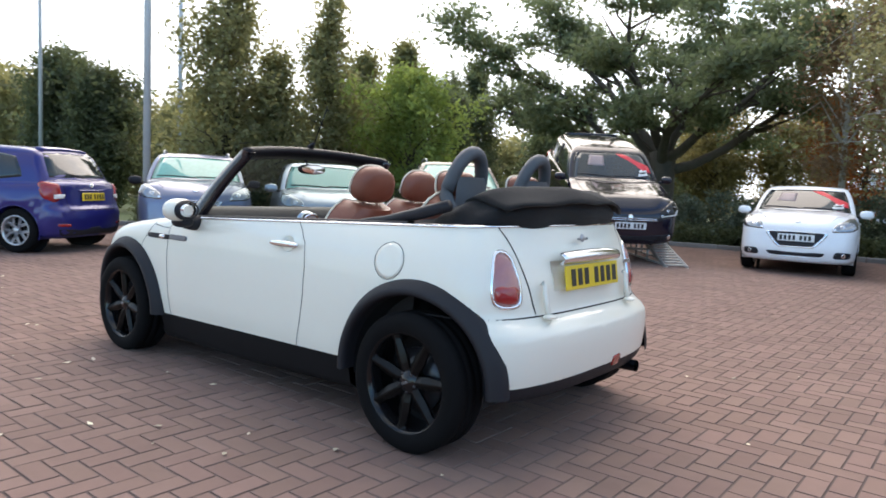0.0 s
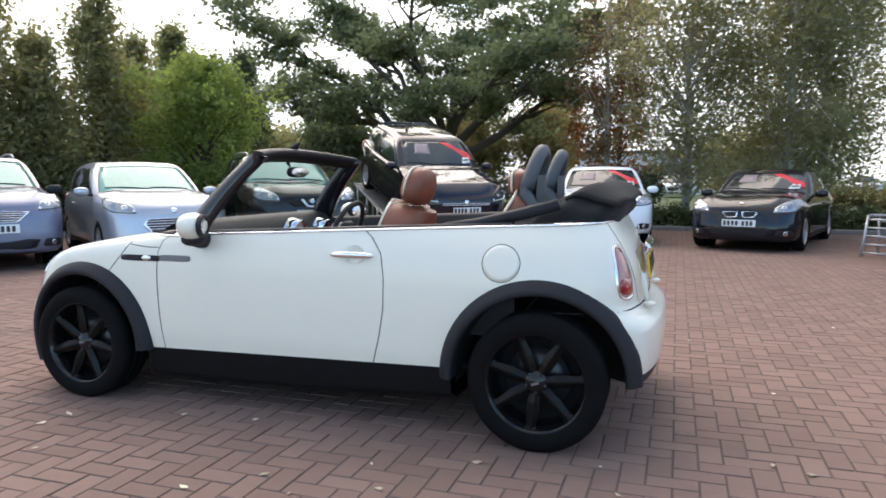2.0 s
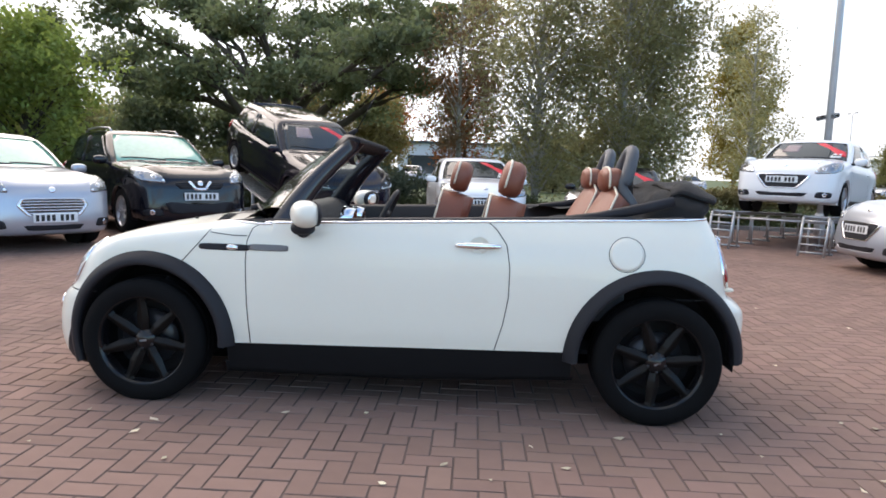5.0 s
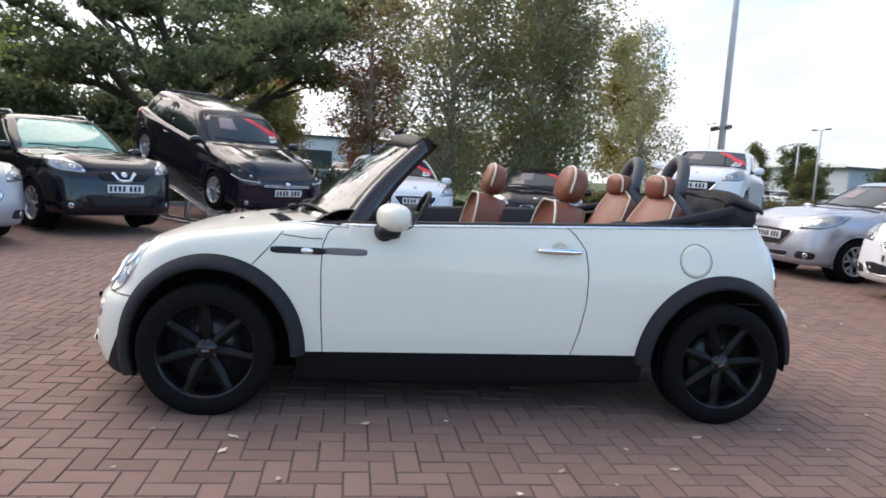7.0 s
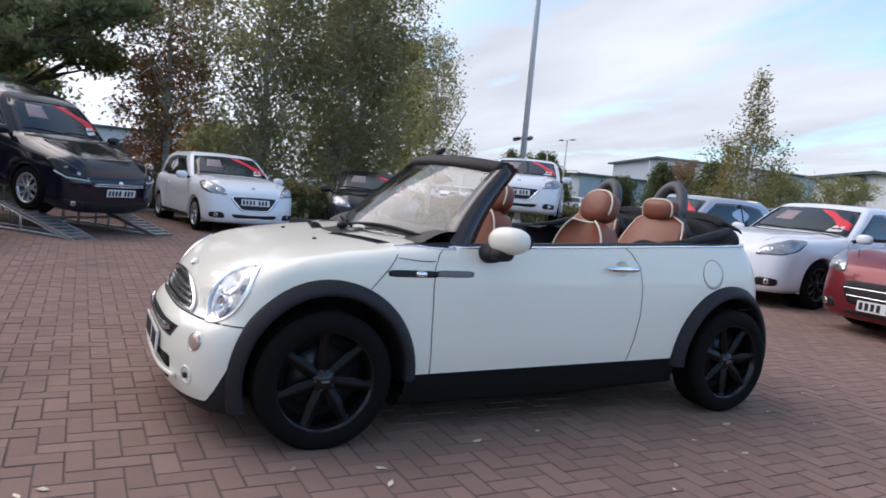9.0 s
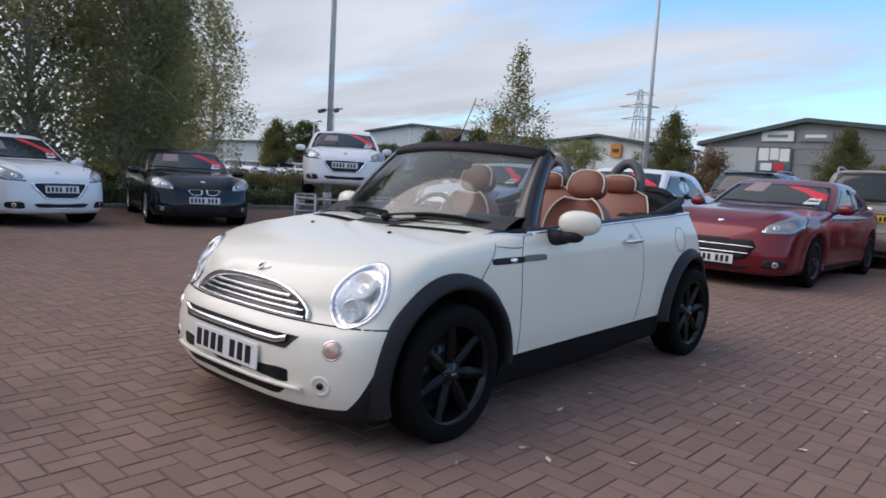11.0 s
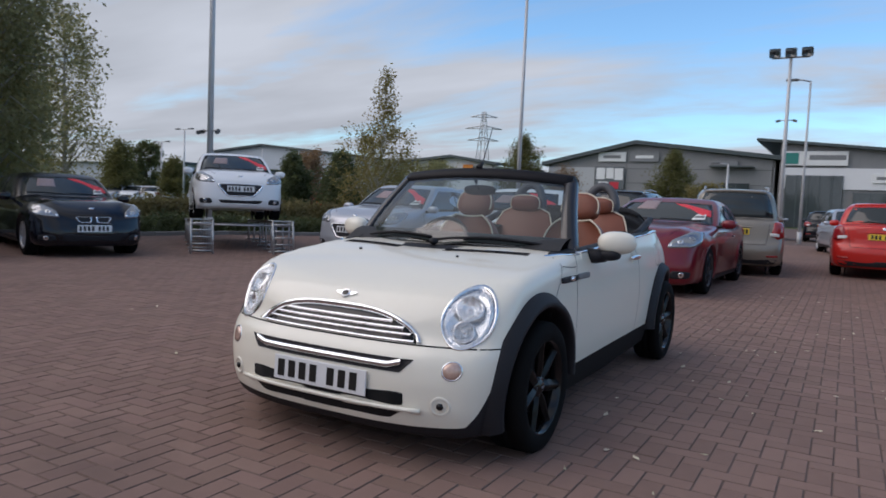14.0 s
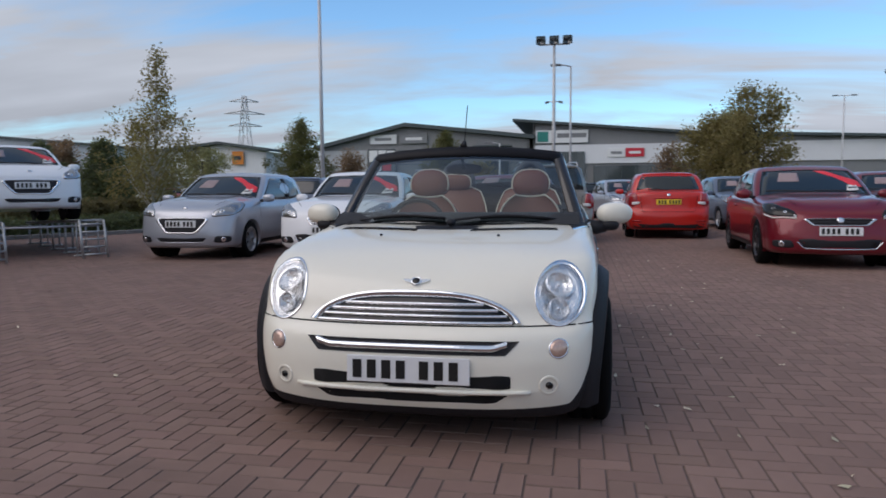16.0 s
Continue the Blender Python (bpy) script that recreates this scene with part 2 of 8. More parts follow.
def rim(f, P, nu, nv, off, depth):
    n = gradient(f, P)
    V = [tuple(p) for p in P + n * off]
    F = [(j * (nu + 1) + i, j * (nu + 1) + i + 1, (j + 1) * (nu + 1) + i + 1, (j + 1) * (nu + 1) + i) for j in range(nv) for i in range(nu)]
    ring = [i for i in range(nu + 1)] + [j * (nu + 1) + nu for j in range(1, nv + 1)] + [nv * (nu + 1) + i for i in range(nu - 1, -1, -1)] + [j * (nu + 1) for j in range(nv - 1, 0, -1)]
    o = len(V)
    V += [tuple(P[k] + n[k] * (off - depth)) for k in ring]
    m = len(ring)
    F += [(ring[k], ring[(k + 1) % m], o + (k + 1) % m, o + k) for k in range(m)]
    # outward faces
    a, b, c2 = (Vector(V[i]) for i in F[0][:3])
    if (b - a).cross(c2 - a).dot(Vector(n[0])) < 0:
        F = [q[::-1] for q in F]
    return V, F


def round_patch(f, axis, side, outline, rings=5, off=0.004, depth=0.012, dome=0.0, far=2.6, hole=0.0):
    """A panel with any convex outline (points across the axis), laid on the surface; dome bulges its middle out; hole leaves the inner share open."""
    O = np.array(outline, float)
    c = O.mean(0)
    m = len(O)
    pts, bulge = [], []
    for r in range(rings + 1):
        s = 1 - (1 - hole) * r / rings
        for p in O:
            pts.append(lift(axis, *(c + (p - c) * s)))
            bulge.append(dome * math.sqrt(max(0.0, 1 - s * s)) if dome >= 0 else dome * (1 - s * s))
    P = onto(f, pts, axis, side, 0.0, far)
    n = gradient(f, P)
    V = [tuple(p) for p in P + n * (off + np.array(bulge)[:, None])]
    F = []
    for r in range(rings):
        for k in range(m):
            k2 = (k + 1) % m
            F.append((r * m + k, r * m + k2, (r + 1) * m + k2, (r + 1) * m + k))
    o = len(V)
    V += [tuple(P[k] + n[k] * (off - depth)) for k in range(m)]
    F += [(k, o + k, o + (k + 1) % m, (k + 1) % m) for k in range(m)]
    if hole > 0:
        b = rings * m
        o = len(V)
        V += [tuple(P[b + k] + n[b + k] * (off - depth)) for k in range(m)]
        F += [(b + k, b + (k + 1) % m, o + (k + 1) % m, o + k) for k in range(m)]
    a, b2, c2 = (Vector(V[i]) for i in F[0][:3])
    if (b2 - a).cross(c2 - a).dot(Vector(n[0])) < 0:
        F = [q[::-1] for q in F]
    return V, F


def seam(f, axis, side, line, width=0.005, off=0.0012, far=2.6, step=0.03):
    """A narrow strip that follows a line over the surface; in DARK it paints a gap's shade."""
    L = [np.array(p, float) for p in line]
    fine = [L[0]]
    for a, b in zip(L[:-1], L[1:]):
        k = max(1, int(np.linalg.norm(b - a) / step))
        fine += [a + (b - a) * (i + 1) / k for i in range(k)]
    P = onto(f, [lift(axis, *p) for p in fine], axis, side, 0.0, far)
    n = gradient(f, P)
    t = np.gradient(P, axis=0)
    s = np.cross(n, t)
    s /= np.maximum(np.linalg.norm(s, axis=1, keepdims=True), 1e-9)
    V = np.concatenate([P + n * off + s * width / 2, P + n * off - s * width / 2])
    k = len(P)
    return [tuple(v) for v in V], [(i, i + 1, k + i + 1, k + i) for i in range(k - 1)]


def ellipse(cx, cy, rx, ry, n=28, power=2.0, turn=0.0):
    pts = []
    for k in range(n):
        a = 2 * math.pi * k / n
        c, s = math.cos(a), math.sin(a)
        x, y = rx * math.copysign(abs(c) ** (2 / power), c), ry * math.copysign(abs(s) ** (2 / power), s)
        pts.append((cx + x * math.cos(turn) - y * math.sin(turn), cy + x * math.sin(turn) + y * math.cos(turn)))
    return pts


def mirrored(vf):
    """The mirror image of a part across the middle of the car."""
    V = [(x, -y, z) for x, y, z in vf[0]]
    return V, [f[::-1] for f in vf[1]]


def settle(f, pts, steps=14):
    """Moves points onto the nearest surface."""
    P = np.array(pts, float)
    e = 0.004
    for _ in range(steps):
        g = np.zeros_like(P)
        for k in range(3):
            a, b = P.copy(), P.copy()
            a[:, k] += e
            b[:, k] -= e
            g[:, k] = (f(a[:, 0], a[:, 1], a[:, 2]) - f(b[:, 0], b[:, 1], b[:, 2])) / (2 * e)
        v = f(P[:, 0], P[:, 1], P[:, 2])
        P -= np.clip(v / np.maximum((g * g).sum(1), 0.05), -0.15, 0.15)[:, None] * g
    return P


def rounded(pts, n=4, soft=0.5):
    """Cuts the corners of a closed outline of points into small curves."""
    P = [Vector(p) for p in pts]
    out = []
    for i, p in enumerate(P):
        a, b = P[i - 1], P[(i + 1) % len(P)]
        k = soft * 0.5
        s, e = p.lerp(a, k), p.lerp(b, k)
        for j in range(n + 1):
            t = j / n
            out.append((1 - t) ** 2 * s + 2 * t * (1 - t) * p + t * t * e)
    return [tuple(v) for v in out]


def drape(f, outline, rings=4, off=0.004, depth=0.012, dome=0.0, hole=0.0, soft=0.5, n=4):
    """A panel with rounded corners whose rough 3D outline is laid on the surface."""
    O = np.array(rounded(outline, n, soft) if soft else outline, float)
    c, m = O.mean(0), len(O)
    pts, bulge = [], []
    for r in range(rings + 1):
        s = 1 - (1 - hole) * r / rings
        pts += [c + (p - c) * s for p in O]
        bulge += [dome * (1 - s * s)] * m
    P = settle(f, pts)
    nr = gradient(f, P)
    V = [tuple(p) for p in P + nr * (off + np.array(bulge)[:, None])]
    F = [(r * m + k, r * m + (k + 1) % m, (r + 1) * m + (k + 1) % m, (r + 1) * m + k) for r in range(rings) for k in range(m)]
    o = len(V)
    V += [tuple(P[k] + nr[k] * (off - depth)) for k in range(m)]
    F += [(k, o + k, o + (k + 1) % m, (k + 1) % m) for k in range(m)]
    if hole > 0:
        b = rings * m
        o = len(V)
        V += [tuple(P[b + k] + nr[b + k] * (off - depth)) for k in range(m)]
        F += [(b + k, b + (k + 1) % m, o + (k + 1) % m, o + k) for k in range(m)]
    a, b2, c2 = (Vector(V[i]) for i in F[m // 3][:3])
    if (b2 - a).cross(c2 - a).dot(Vector(nr[m // 3])) < 0:
        F = [q[::-1] for q in F]
    return V, F


def band(f, line, width=0.02, off=0.005, step=0.03):
    """A strip that follows a rough 3D line over the surface."""
    L = [np.array(p, float) for p in line]
    fine = [L[0]]
    for a, b in zip(L[:-1], L[1:]):
        k = max(1, int(np.linalg.norm(b - a) / step))
        fine += [a + (b - a) * (i + 1) / k for i in range(k)]
    P = settle(f, fine)
    nr = gradient(f, P)
    t = np.gradient(P, axis=0)
    s = np.cross(nr, t)
    s /= np.maximum(np.linalg.norm(s, axis=1, keepdims=True), 1e-9)
    k = len(P)
    V = np.concatenate([P + s * width / 2 - nr * 0.004, P + nr * off + s * width * 0.38, P + nr * off - s * width * 0.38, P - s * width / 2 - nr * 0.004])
    F = [(j * k + i, j * k + i + 1, (j + 1) * k + i + 1, (j + 1) * k + i) for j in range(3) for i in range(k - 1)]
    return [tuple(v) for v in V], F


def cut_arches(P, F, f, hubs, rad, arch_r, y_min, zmin):
    """Takes the wheel openings out of a body and rounds their edges off."""
    P = np.array(P, float)
    gone, keep = set(), []
    for q in F:
        c = P[list(q)].mean(0)
        if abs(c[1]) > y_min and any((c[0] - h) ** 2 + (c[2] - rad) ** 2 < arch_r**2 for h in hubs):
            gone.update(q)
        else:
            keep.append(q)
    used = sorted({i for q in keep for i in q})
    edge = [i for i in used if i in gone and abs(P[i, 1]) > y_min + 0.05 and P[i, 2] > zmin]
    if edge:
        E = P[edge]
        h = np.array(hubs)[np.argmin(np.abs(E[:, :1] - np.array(hubs)[None, :]), axis=1)]
        d = np.stack([E[:, 0] - h, E[:, 2] - rad], 1)
        d /= np.maximum(np.linalg.norm(d, axis=1, keepdims=True), 1e-6)
        E[:, 0], E[:, 2] = h + d[:, 0] * arch_r, rad + d[:, 1] * arch_r
        s = np.sign(E[:, 1])
        Q = E.copy()
        Q[:, 1] = 0
        Q[:, 1] = onto(f, Q, 1, 1)[:, 1] * s
        P[edge] = Q
    ren = {i: k for k, i in enumerate(used)}
    return P[used], [tuple(ren[i] for i in q) for q in keep]

# ---- materials ----
def mat(name, color, rough=0.5, metal=0.0, coat=0.0, vary=0.0, scale=8.0, bump=0.0, bump_scale=120.0, spec=0.5, transmission=0.0, ior=1.45, sheen=0.0, island=0.0, objrand=0.0, stain=None, coat_rough=0.03, hue=0.035):
    """A node material: colour with variation at two scales, fine relief, gloss."""
    m = bpy.data.materials.new(name)
    m.use_nodes = True
    nt = m.node_tree
    n, l = nt.nodes, nt.links
    b = n["Principled BSDF"]
    b.inputs["Base Color"].default_value = (*color, 1)
    b.inputs["Roughness"].default_value = rough
    b.inputs["Metallic"].default_value = metal
    b.inputs["Coat Weight"].default_value = coat
    b.inputs["Coat Roughness"].default_value = coat_rough
    b.inputs["Specular IOR Level"].default_value = spec
    b.inputs["Transmission Weight"].default_value = transmission
    b.inputs["IOR"].default_value = ior
    b.inputs["Sheen Weight"].default_value = sheen
    tc = n.new("ShaderNodeTexCoord")
    col = None
    if vary or island or objrand or stain:
        hsv = n.new("ShaderNodeHueSaturation")
        hsv.inputs["Color"].default_value = (*color, 1)
        col = hsv.outputs[0]
        val = None

        def plus(sock):
            nonlocal val
            if val is None:
                val = sock
            else:
                a = n.new("ShaderNodeMath")
                a.operation = "ADD"
                l.new(val, a.inputs[0])
                l.new(sock, a.inputs[1])
                val = a.outputs[0]

        def scaled(sock, amount):
            a = n.new("ShaderNodeMath")
            a.operation = "MULTIPLY_ADD"
            a.inputs[1].default_value = 2 * amount
            a.inputs[2].default_value = -amount
            l.new(sock, a.inputs[0])
            return a.outputs[0]

        if vary:
            for sc, am in ((scale, vary), (scale * 9, vary * 0.6)):
                t = n.new("ShaderNodeTexNoise")
                t.inputs["Scale"].default_value = sc
                t.inputs["Detail"].default_value = 5
                l.new(tc.outputs["Object"], t.inputs["Vector"])
                plus(scaled(t.outputs["Fac"], am))
        if island:
            g = n.new("ShaderNodeNewGeometry")
            plus(scaled(g.outputs["Random Per Island"], island))
            h = n.new("ShaderNodeMath")
            h.operation = "MULTIPLY_ADD"
            h.inputs[1].default_value = hue
            h.inputs[2].default_value = 0.5 - hue / 2
            w = n.new("ShaderNodeTexWhiteNoise")
            w.noise_dimensions = "1D"
            l.new(g.outputs["Random Per Island"], w.inputs["W"])
            l.new(w.outputs["Value"], h.inputs[0])
            l.new(h.outputs[0], hsv.inputs["Hue"])
        if objrand:
            o = n.new("ShaderNodeObjectInfo")
            plus(scaled(o.outputs["Random"], objrand))
        one = n.new("ShaderNodeMath")
        one.operation = "ADD"
        one.inputs[1].default_value = 1.0
        if val is not None:
            l.new(val, one.inputs[0])
            l.new(one.outputs[0], hsv.inputs["Value"])
        if stain:
            t = n.new("ShaderNodeTexNoise")
            t.inputs["Scale"].default_value = stain[1]
            t.inputs["Detail"].default_value = 6
            t.inputs["Roughness"].default_value = 0.6
            l.new(tc.outputs["Object"], t.inputs["Vector"])
            r = n.new("ShaderNodeValToRGB")
            r.color_ramp.elements[0].position, r.color_ramp.elements[1].position = stain[2], stain[2] + 0.18
            l.new(t.outputs["Fac"], r.inputs[0])
            mx = n.new("ShaderNodeMix")
            mx.data_type = "RGBA"
            mx.inputs["B"].default_value = (*stain[0], 1)
            sc = n.new("ShaderNodeMath")
            sc.operation = "MULTIPLY"
            sc.inputs[1].default_value = stain[3]
            l.new(r.outputs[0], sc.inputs[0])
            l.new(sc.outputs[0], mx.inputs["Factor"])
            l.new(col, mx.inputs["A"])
            col = mx.outputs["Result"]
        l.new(col, b.inputs["Base Color"])
    if bump:
        t = n.new("ShaderNodeTexNoise")
        t.inputs["Scale"].default_value = bump_scale
        t.inputs["Detail"].default_value = 4
        l.new(tc.outputs["Object"], t.inputs["Vector"])
        bp = n.new("ShaderNodeBump")
        bp.inputs["Strength"].default_value = bump
        bp.inputs["Distance"].default_value = 0.004
        l.new(t.outputs["Fac"], bp.inputs["Height"])
        l.new(bp.outputs[0], b.inputs["Normal"])
    return m


def glass(name, tint, clear=0.85, rough=0.02):
    """Thin window glass: mostly clear, with a mirror-like face."""
    m = bpy.data.materials.new(name)
    m.use_nodes = True
    n, l = m.node_tree.nodes, m.node_tree.links
    n.clear()
    out = n.new("ShaderNodeOutputMaterial")
    tr = n.new("ShaderNodeBsdfTransparent")
    tr.inputs[0].default_value = (*tint, 1)
    gl = n.new("ShaderNodeBsdfGlossy")
    gl.inputs["Roughness"].default_value = rough
    lw = n.new("ShaderNodeLayerWeight")
    lw.inputs["Blend"].default_value = 0.5
    fr = n.new("ShaderNodeMath")
    fr.operation = "POWER"
    fr.inputs[1].default_value = 3.2
    l.new(lw.outputs["Facing"], fr.inputs[0])
    ma = n.new("ShaderNodeMath")
    ma.operation = "MULTIPLY_ADD"
    ma.inputs[1].default_value = 0.40
    ma.inputs[2].default_value = 1.0 - clear
    ma.use_clamp = True
    l.new(fr.outputs[0], ma.inputs[0])
    mx = n.new("ShaderNodeMixShader")
    l.new(ma.outputs[0], mx.inputs[0])
    l.new(tr.outputs[0], mx.inputs[1])
    l.new(gl.outputs[0], mx.inputs[2])
    l.new(mx.outputs[0], out.inputs[0])
    return m


def leaf_mat(name, color, back, island=0.45):
    m = mat(name, color, 0.6, vary=0.12, scale=0.5, island=island, spec=0.25)
    n, l = m.node_tree.nodes, m.node_tree.links
    b, out = n["Principled BSDF"], n["Material Output"]
    t = n.new("ShaderNodeBsdfTranslucent")
    t.inputs[0].default_value = (*back, 1)
    mx = n.new("ShaderNodeMixShader")
    mx.inputs[0].default_value = 0.45
    l.new(b.outputs[0], mx.inputs[1])
    l.new(t.outputs[0], mx.inputs[2])
    l.new(mx.outputs[0], out.inputs[0])
    return m


CREAM = mat("cream_white_paint", (0.80, 0.765, 0.665), 0.40, coat=0.7, vary=0.015, scale=3, spec=0.4)
PLASTIC = mat("black_textured_plastic", (0.015, 0.015, 0.019), 0.58, spec=0.35, vary=0.15, scale=12, bump=0.15, bump_scale=900)
GLOSSBLACK = mat("gloss_black_paint", (0.006, 0.006, 0.007), 0.18, coat=0.25, spec=0.35, vary=0.1, scale=20)
VENTGREY = mat("grey_vent_plastic", (0.16, 0.16, 0.165), 0.5, vary=0.08, scale=15)
SPOKEBLACK = mat("satin_black_spoke", (0.005, 0.005, 0.005), 0.30, spec=0.22, vary=0.1, scale=20)
HEADERBLACK = mat("black_header_trim", (0.009, 0.009, 0.012), 0.5, spec=0.18, vary=0.12, scale=12, bump=0.1, bump_scale=700)
PILLARBLACK = mat("black_pillar_paint", (0.011, 0.010, 0.014), 0.24, coat=0.45, vary=0.08, scale=10)
RUBBER = mat("tyre_rubber", (0.006, 0.006, 0.0065), 0.85, spec=0.12, vary=0.25, scale=14, bump=0.2, bump_scale=300)
# near-black that puts the shade of panel gaps and openings into the colour
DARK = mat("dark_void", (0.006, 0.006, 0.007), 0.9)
CHROME = mat("chrome", (0.78, 0.79, 0.82), 0.09, metal=1.0, vary=0.03, scale=10)
SILVERTRIM = mat("satin_silver", (0.42, 0.42, 0.43), 0.35, metal=0.8, vary=0.05, scale=20)
SILLBLACK = mat("black_sill_plastic", (0.006, 0.006, 0.007), 0.7, spec=0.2, vary=0.2, scale=10)
CLOTH = mat("black_canvas", (0.007, 0.007, 0.008), 0.95, vary=0.25, scale=30, bump=0.4, bump_scale=500, sheen=0.03)
TAN = mat("tan_leather", (0.215, 0.067, 0.040), 0.45, vary=0.12, scale=9, bump=0.25, bump_scale=260)
PIPING = mat("cream_piping", (0.7, 0.62, 0.5), 0.5, vary=0.05)
DASH = mat("dark_dashboard", (0.02, 0.02, 0.022), 0.6, vary=0.1, scale=15, bump=0.2, bump_scale=500)
HOOPGREY = mat("grey_moulded_plastic", (0.075, 0.08, 0.09), 0.55, vary=0.08, scale=15, bump=0.1, bump_scale=500)
SCREEN = glass("windscreen_glass", (0.56, 0.66, 0.67), 0.90, 0.03)
LENS = glass("clear_lens", (0.95, 0.96, 0.97), 0.9)
REDLENS = mat("red_lens", (0.32, 0.012, 0.015), 0.18, coat=0.8, vary=0.2, scale=40)
PINKLENS = mat("pale_red_lens", (0.38, 0.15, 0.15), 0.2, coat=0.8, vary=0.12, scale=40)
CLEARIND = mat("clear_indicator_lens", (0.58, 0.40, 0.33), 0.15, metal=0.35, coat=0.8, vary=0.3, scale=70)
PLATE_W = mat("white_plate", (0.72, 0.73, 0.74), 0.3, vary=0.03)
PLATE_Y = mat("yellow_plate", (0.75, 0.52, 0.03), 0.3, vary=0.04)
INK = mat("black_ink", (0.012, 0.012, 0.012), 0.4)
TINTED = mat("dark_car_glass", (0.018, 0.026, 0.030), 0.04, vary=0.25, scale=1.5, spec=0.75)
GREENGLASS = mat("green_tinted_screen", (0.12, 0.36, 0.29), 0.06, coat=0.5, vary=0.25, scale=1.6, spec=0.5)
LAMP = mat("headlamp_reflector", (0.86, 0.87, 0.88), 0.16, metal=0.85, vary=0.15, scale=60, bump=1.0, bump_scale=70)
CARLAMP = mat("grey_headlamp_reflector", (0.33, 0.345, 0.365), 0.16, metal=0.8, vary=0.35, scale=40)
STICKER = mat("red_sticker", (0.75, 0.035, 0.05), 0.45, vary=0.06)
PAPER = mat("white_paper", (0.7, 0.7, 0.68), 0.6, vary=0.03)
BANNER = mat("pale_price_sheet", (0.30, 0.22, 0.22), 0.4, vary=0.3, scale=30)
ALLOY = mat("silver_alloy", (0.5, 0.5, 0.52), 0.3, metal=0.85, vary=0.08, scale=20)
DARKALLOY = mat("dark_alloy", (0.04, 0.04, 0.045), 0.3, metal=0.5, vary=0.1, scale=20)
GALV = mat("galvanised_steel", (0.42, 0.43, 0.44), 0.42, metal=0.7, vary=0.15, scale=12, bump=0.1)
POLE = mat("grey_pole_steel", (0.50, 0.51, 0.52), 0.5, metal=0.2, vary=0.1, scale=6)
BARK = mat("bark", (0.075, 0.06, 0.045), 0.9, vary=0.35, scale=6, bump=0.8, bump_scale=30)
BIRCHBARK = mat("birch_bark", (0.36, 0.34, 0.3), 0.8, vary=0.3, scale=5, bump=0.4, bump_scale=30, stain=((0.05, 0.045, 0.04), 6.0, 0.55, 0.9))
PAINTS = {}


def paint(key):
    table = {
        "white": ((0.77, 0.78, 0.80), 0.4, 0.0),
        "blue": ((0.013, 0.014, 0.135), 0.3, 0.25),
        "steel": ((0.16, 0.18, 0.26), 0.33, 0.45),
        "silver": ((0.42, 0.44, 0.49), 0.33, 0.55),
        "black": ((0.006, 0.006, 0.010), 0.10, 0.0),
        "plum": ((0.010, 0.008, 0.016), 0.10, 0.0),
        "wine": ((0.17, 0.008, 0.018), 0.3, 0.3),
        "red": ((0.52, 0.018, 0.012), 0.35, 0.05),
        "beige": ((0.27, 0.235, 0.195), 0.35, 0.5),
        "slate": ((0.12, 0.15, 0.21), 0.33, 0.4),
        "navy": ((0.02, 0.025, 0.07), 0.3, 0.2),
    }
    if key not in PAINTS:
        c, r, me = table[key]
        PAINTS[key] = mat(key + "_car_paint", c, r, me, coat=0.35 if key in ("black", "plum") else 0.7, vary=0.03, scale=4, spec=0.4)
    return PAINTS[key]

# ---- ground ----
GRASS = mat("mown_grass", (0.055, 0.085, 0.025), 0.9, vary=0.35, scale=1.2, bump=0.8, bump_scale=40)
JOINT = mat("sandy_joint", (0.125, 0.088, 0.077), 0.95, vary=0.25, scale=3, bump=0.5, bump_scale=200)
BLOCK = mat("red_brown_block", (0.236, 0.151, 0.125), 0.85, vary=0.12, scale=1.3, bump=0.4, bump_scale=160, island=0.10, hue=0.008, spec=0.15, stain=((0.12, 0.085, 0.075), 0.55, 0.56, 0.5))
BLOCK_PART = mat("red_brown_block_single", (0.236, 0.151, 0.125), 0.85, vary=0.12, scale=1.3, bump=0.4, bump_scale=160, objrand=0.10, spec=0.15, stain=((0.12, 0.085, 0.075), 0.55, 0.56, 0.5))
# block sides coloured darker than the tops, painting in the shade of the joints
BLOCK_EDGE = mat("shaded_block_edge", (0.175, 0.117, 0.098), 0.95, vary=0.3, scale=2.5, bump=0.4, bump_scale=160)
KERB = mat("concrete_kerb", (0.21, 0.195, 0.18), 0.9, vary=0.2, scale=4, bump=0.5, bump_scale=90, objrand=0.12)
EDGE = [(-70.0, -8.0), (-30.0, -8.0), (-16.5, -10.2), (-12.0, -11.2), (-9.4, -12.7), (-5.0, -13.2), (2.0, -13.5), (5.2, -12.7), (9.0, -9.6), (11.3, -6.4), (13.5, -1.0), (15.0, 8.0), (15.0, 30.0), (-70.0, 30.0)]


def slope(x, y):
    """The car park is level but for faint dips of a few millimetres."""
    return 0.004 * np.sin(0.7 * x + 0.4) * np.cos(0.6 * y)


def inside(x, y):
    """Whether points lie within the paved outline."""
    x, y = np.asarray(x, float), np.asarray(y, float)
    hit = np.zeros(x.shape, bool)
    for (ax, ay), (bx, by) in zip(EDGE, EDGE[1:] + EDGE[:1]):
        cross = (ay > y) != (by > y)
        with np.errstate(divide="ignore", invalid="ignore"):
            hit ^= cross & (x < (bx - ax) * (y - ay) / (by - ay if by != ay else 1e-9) + ax)
    return hit


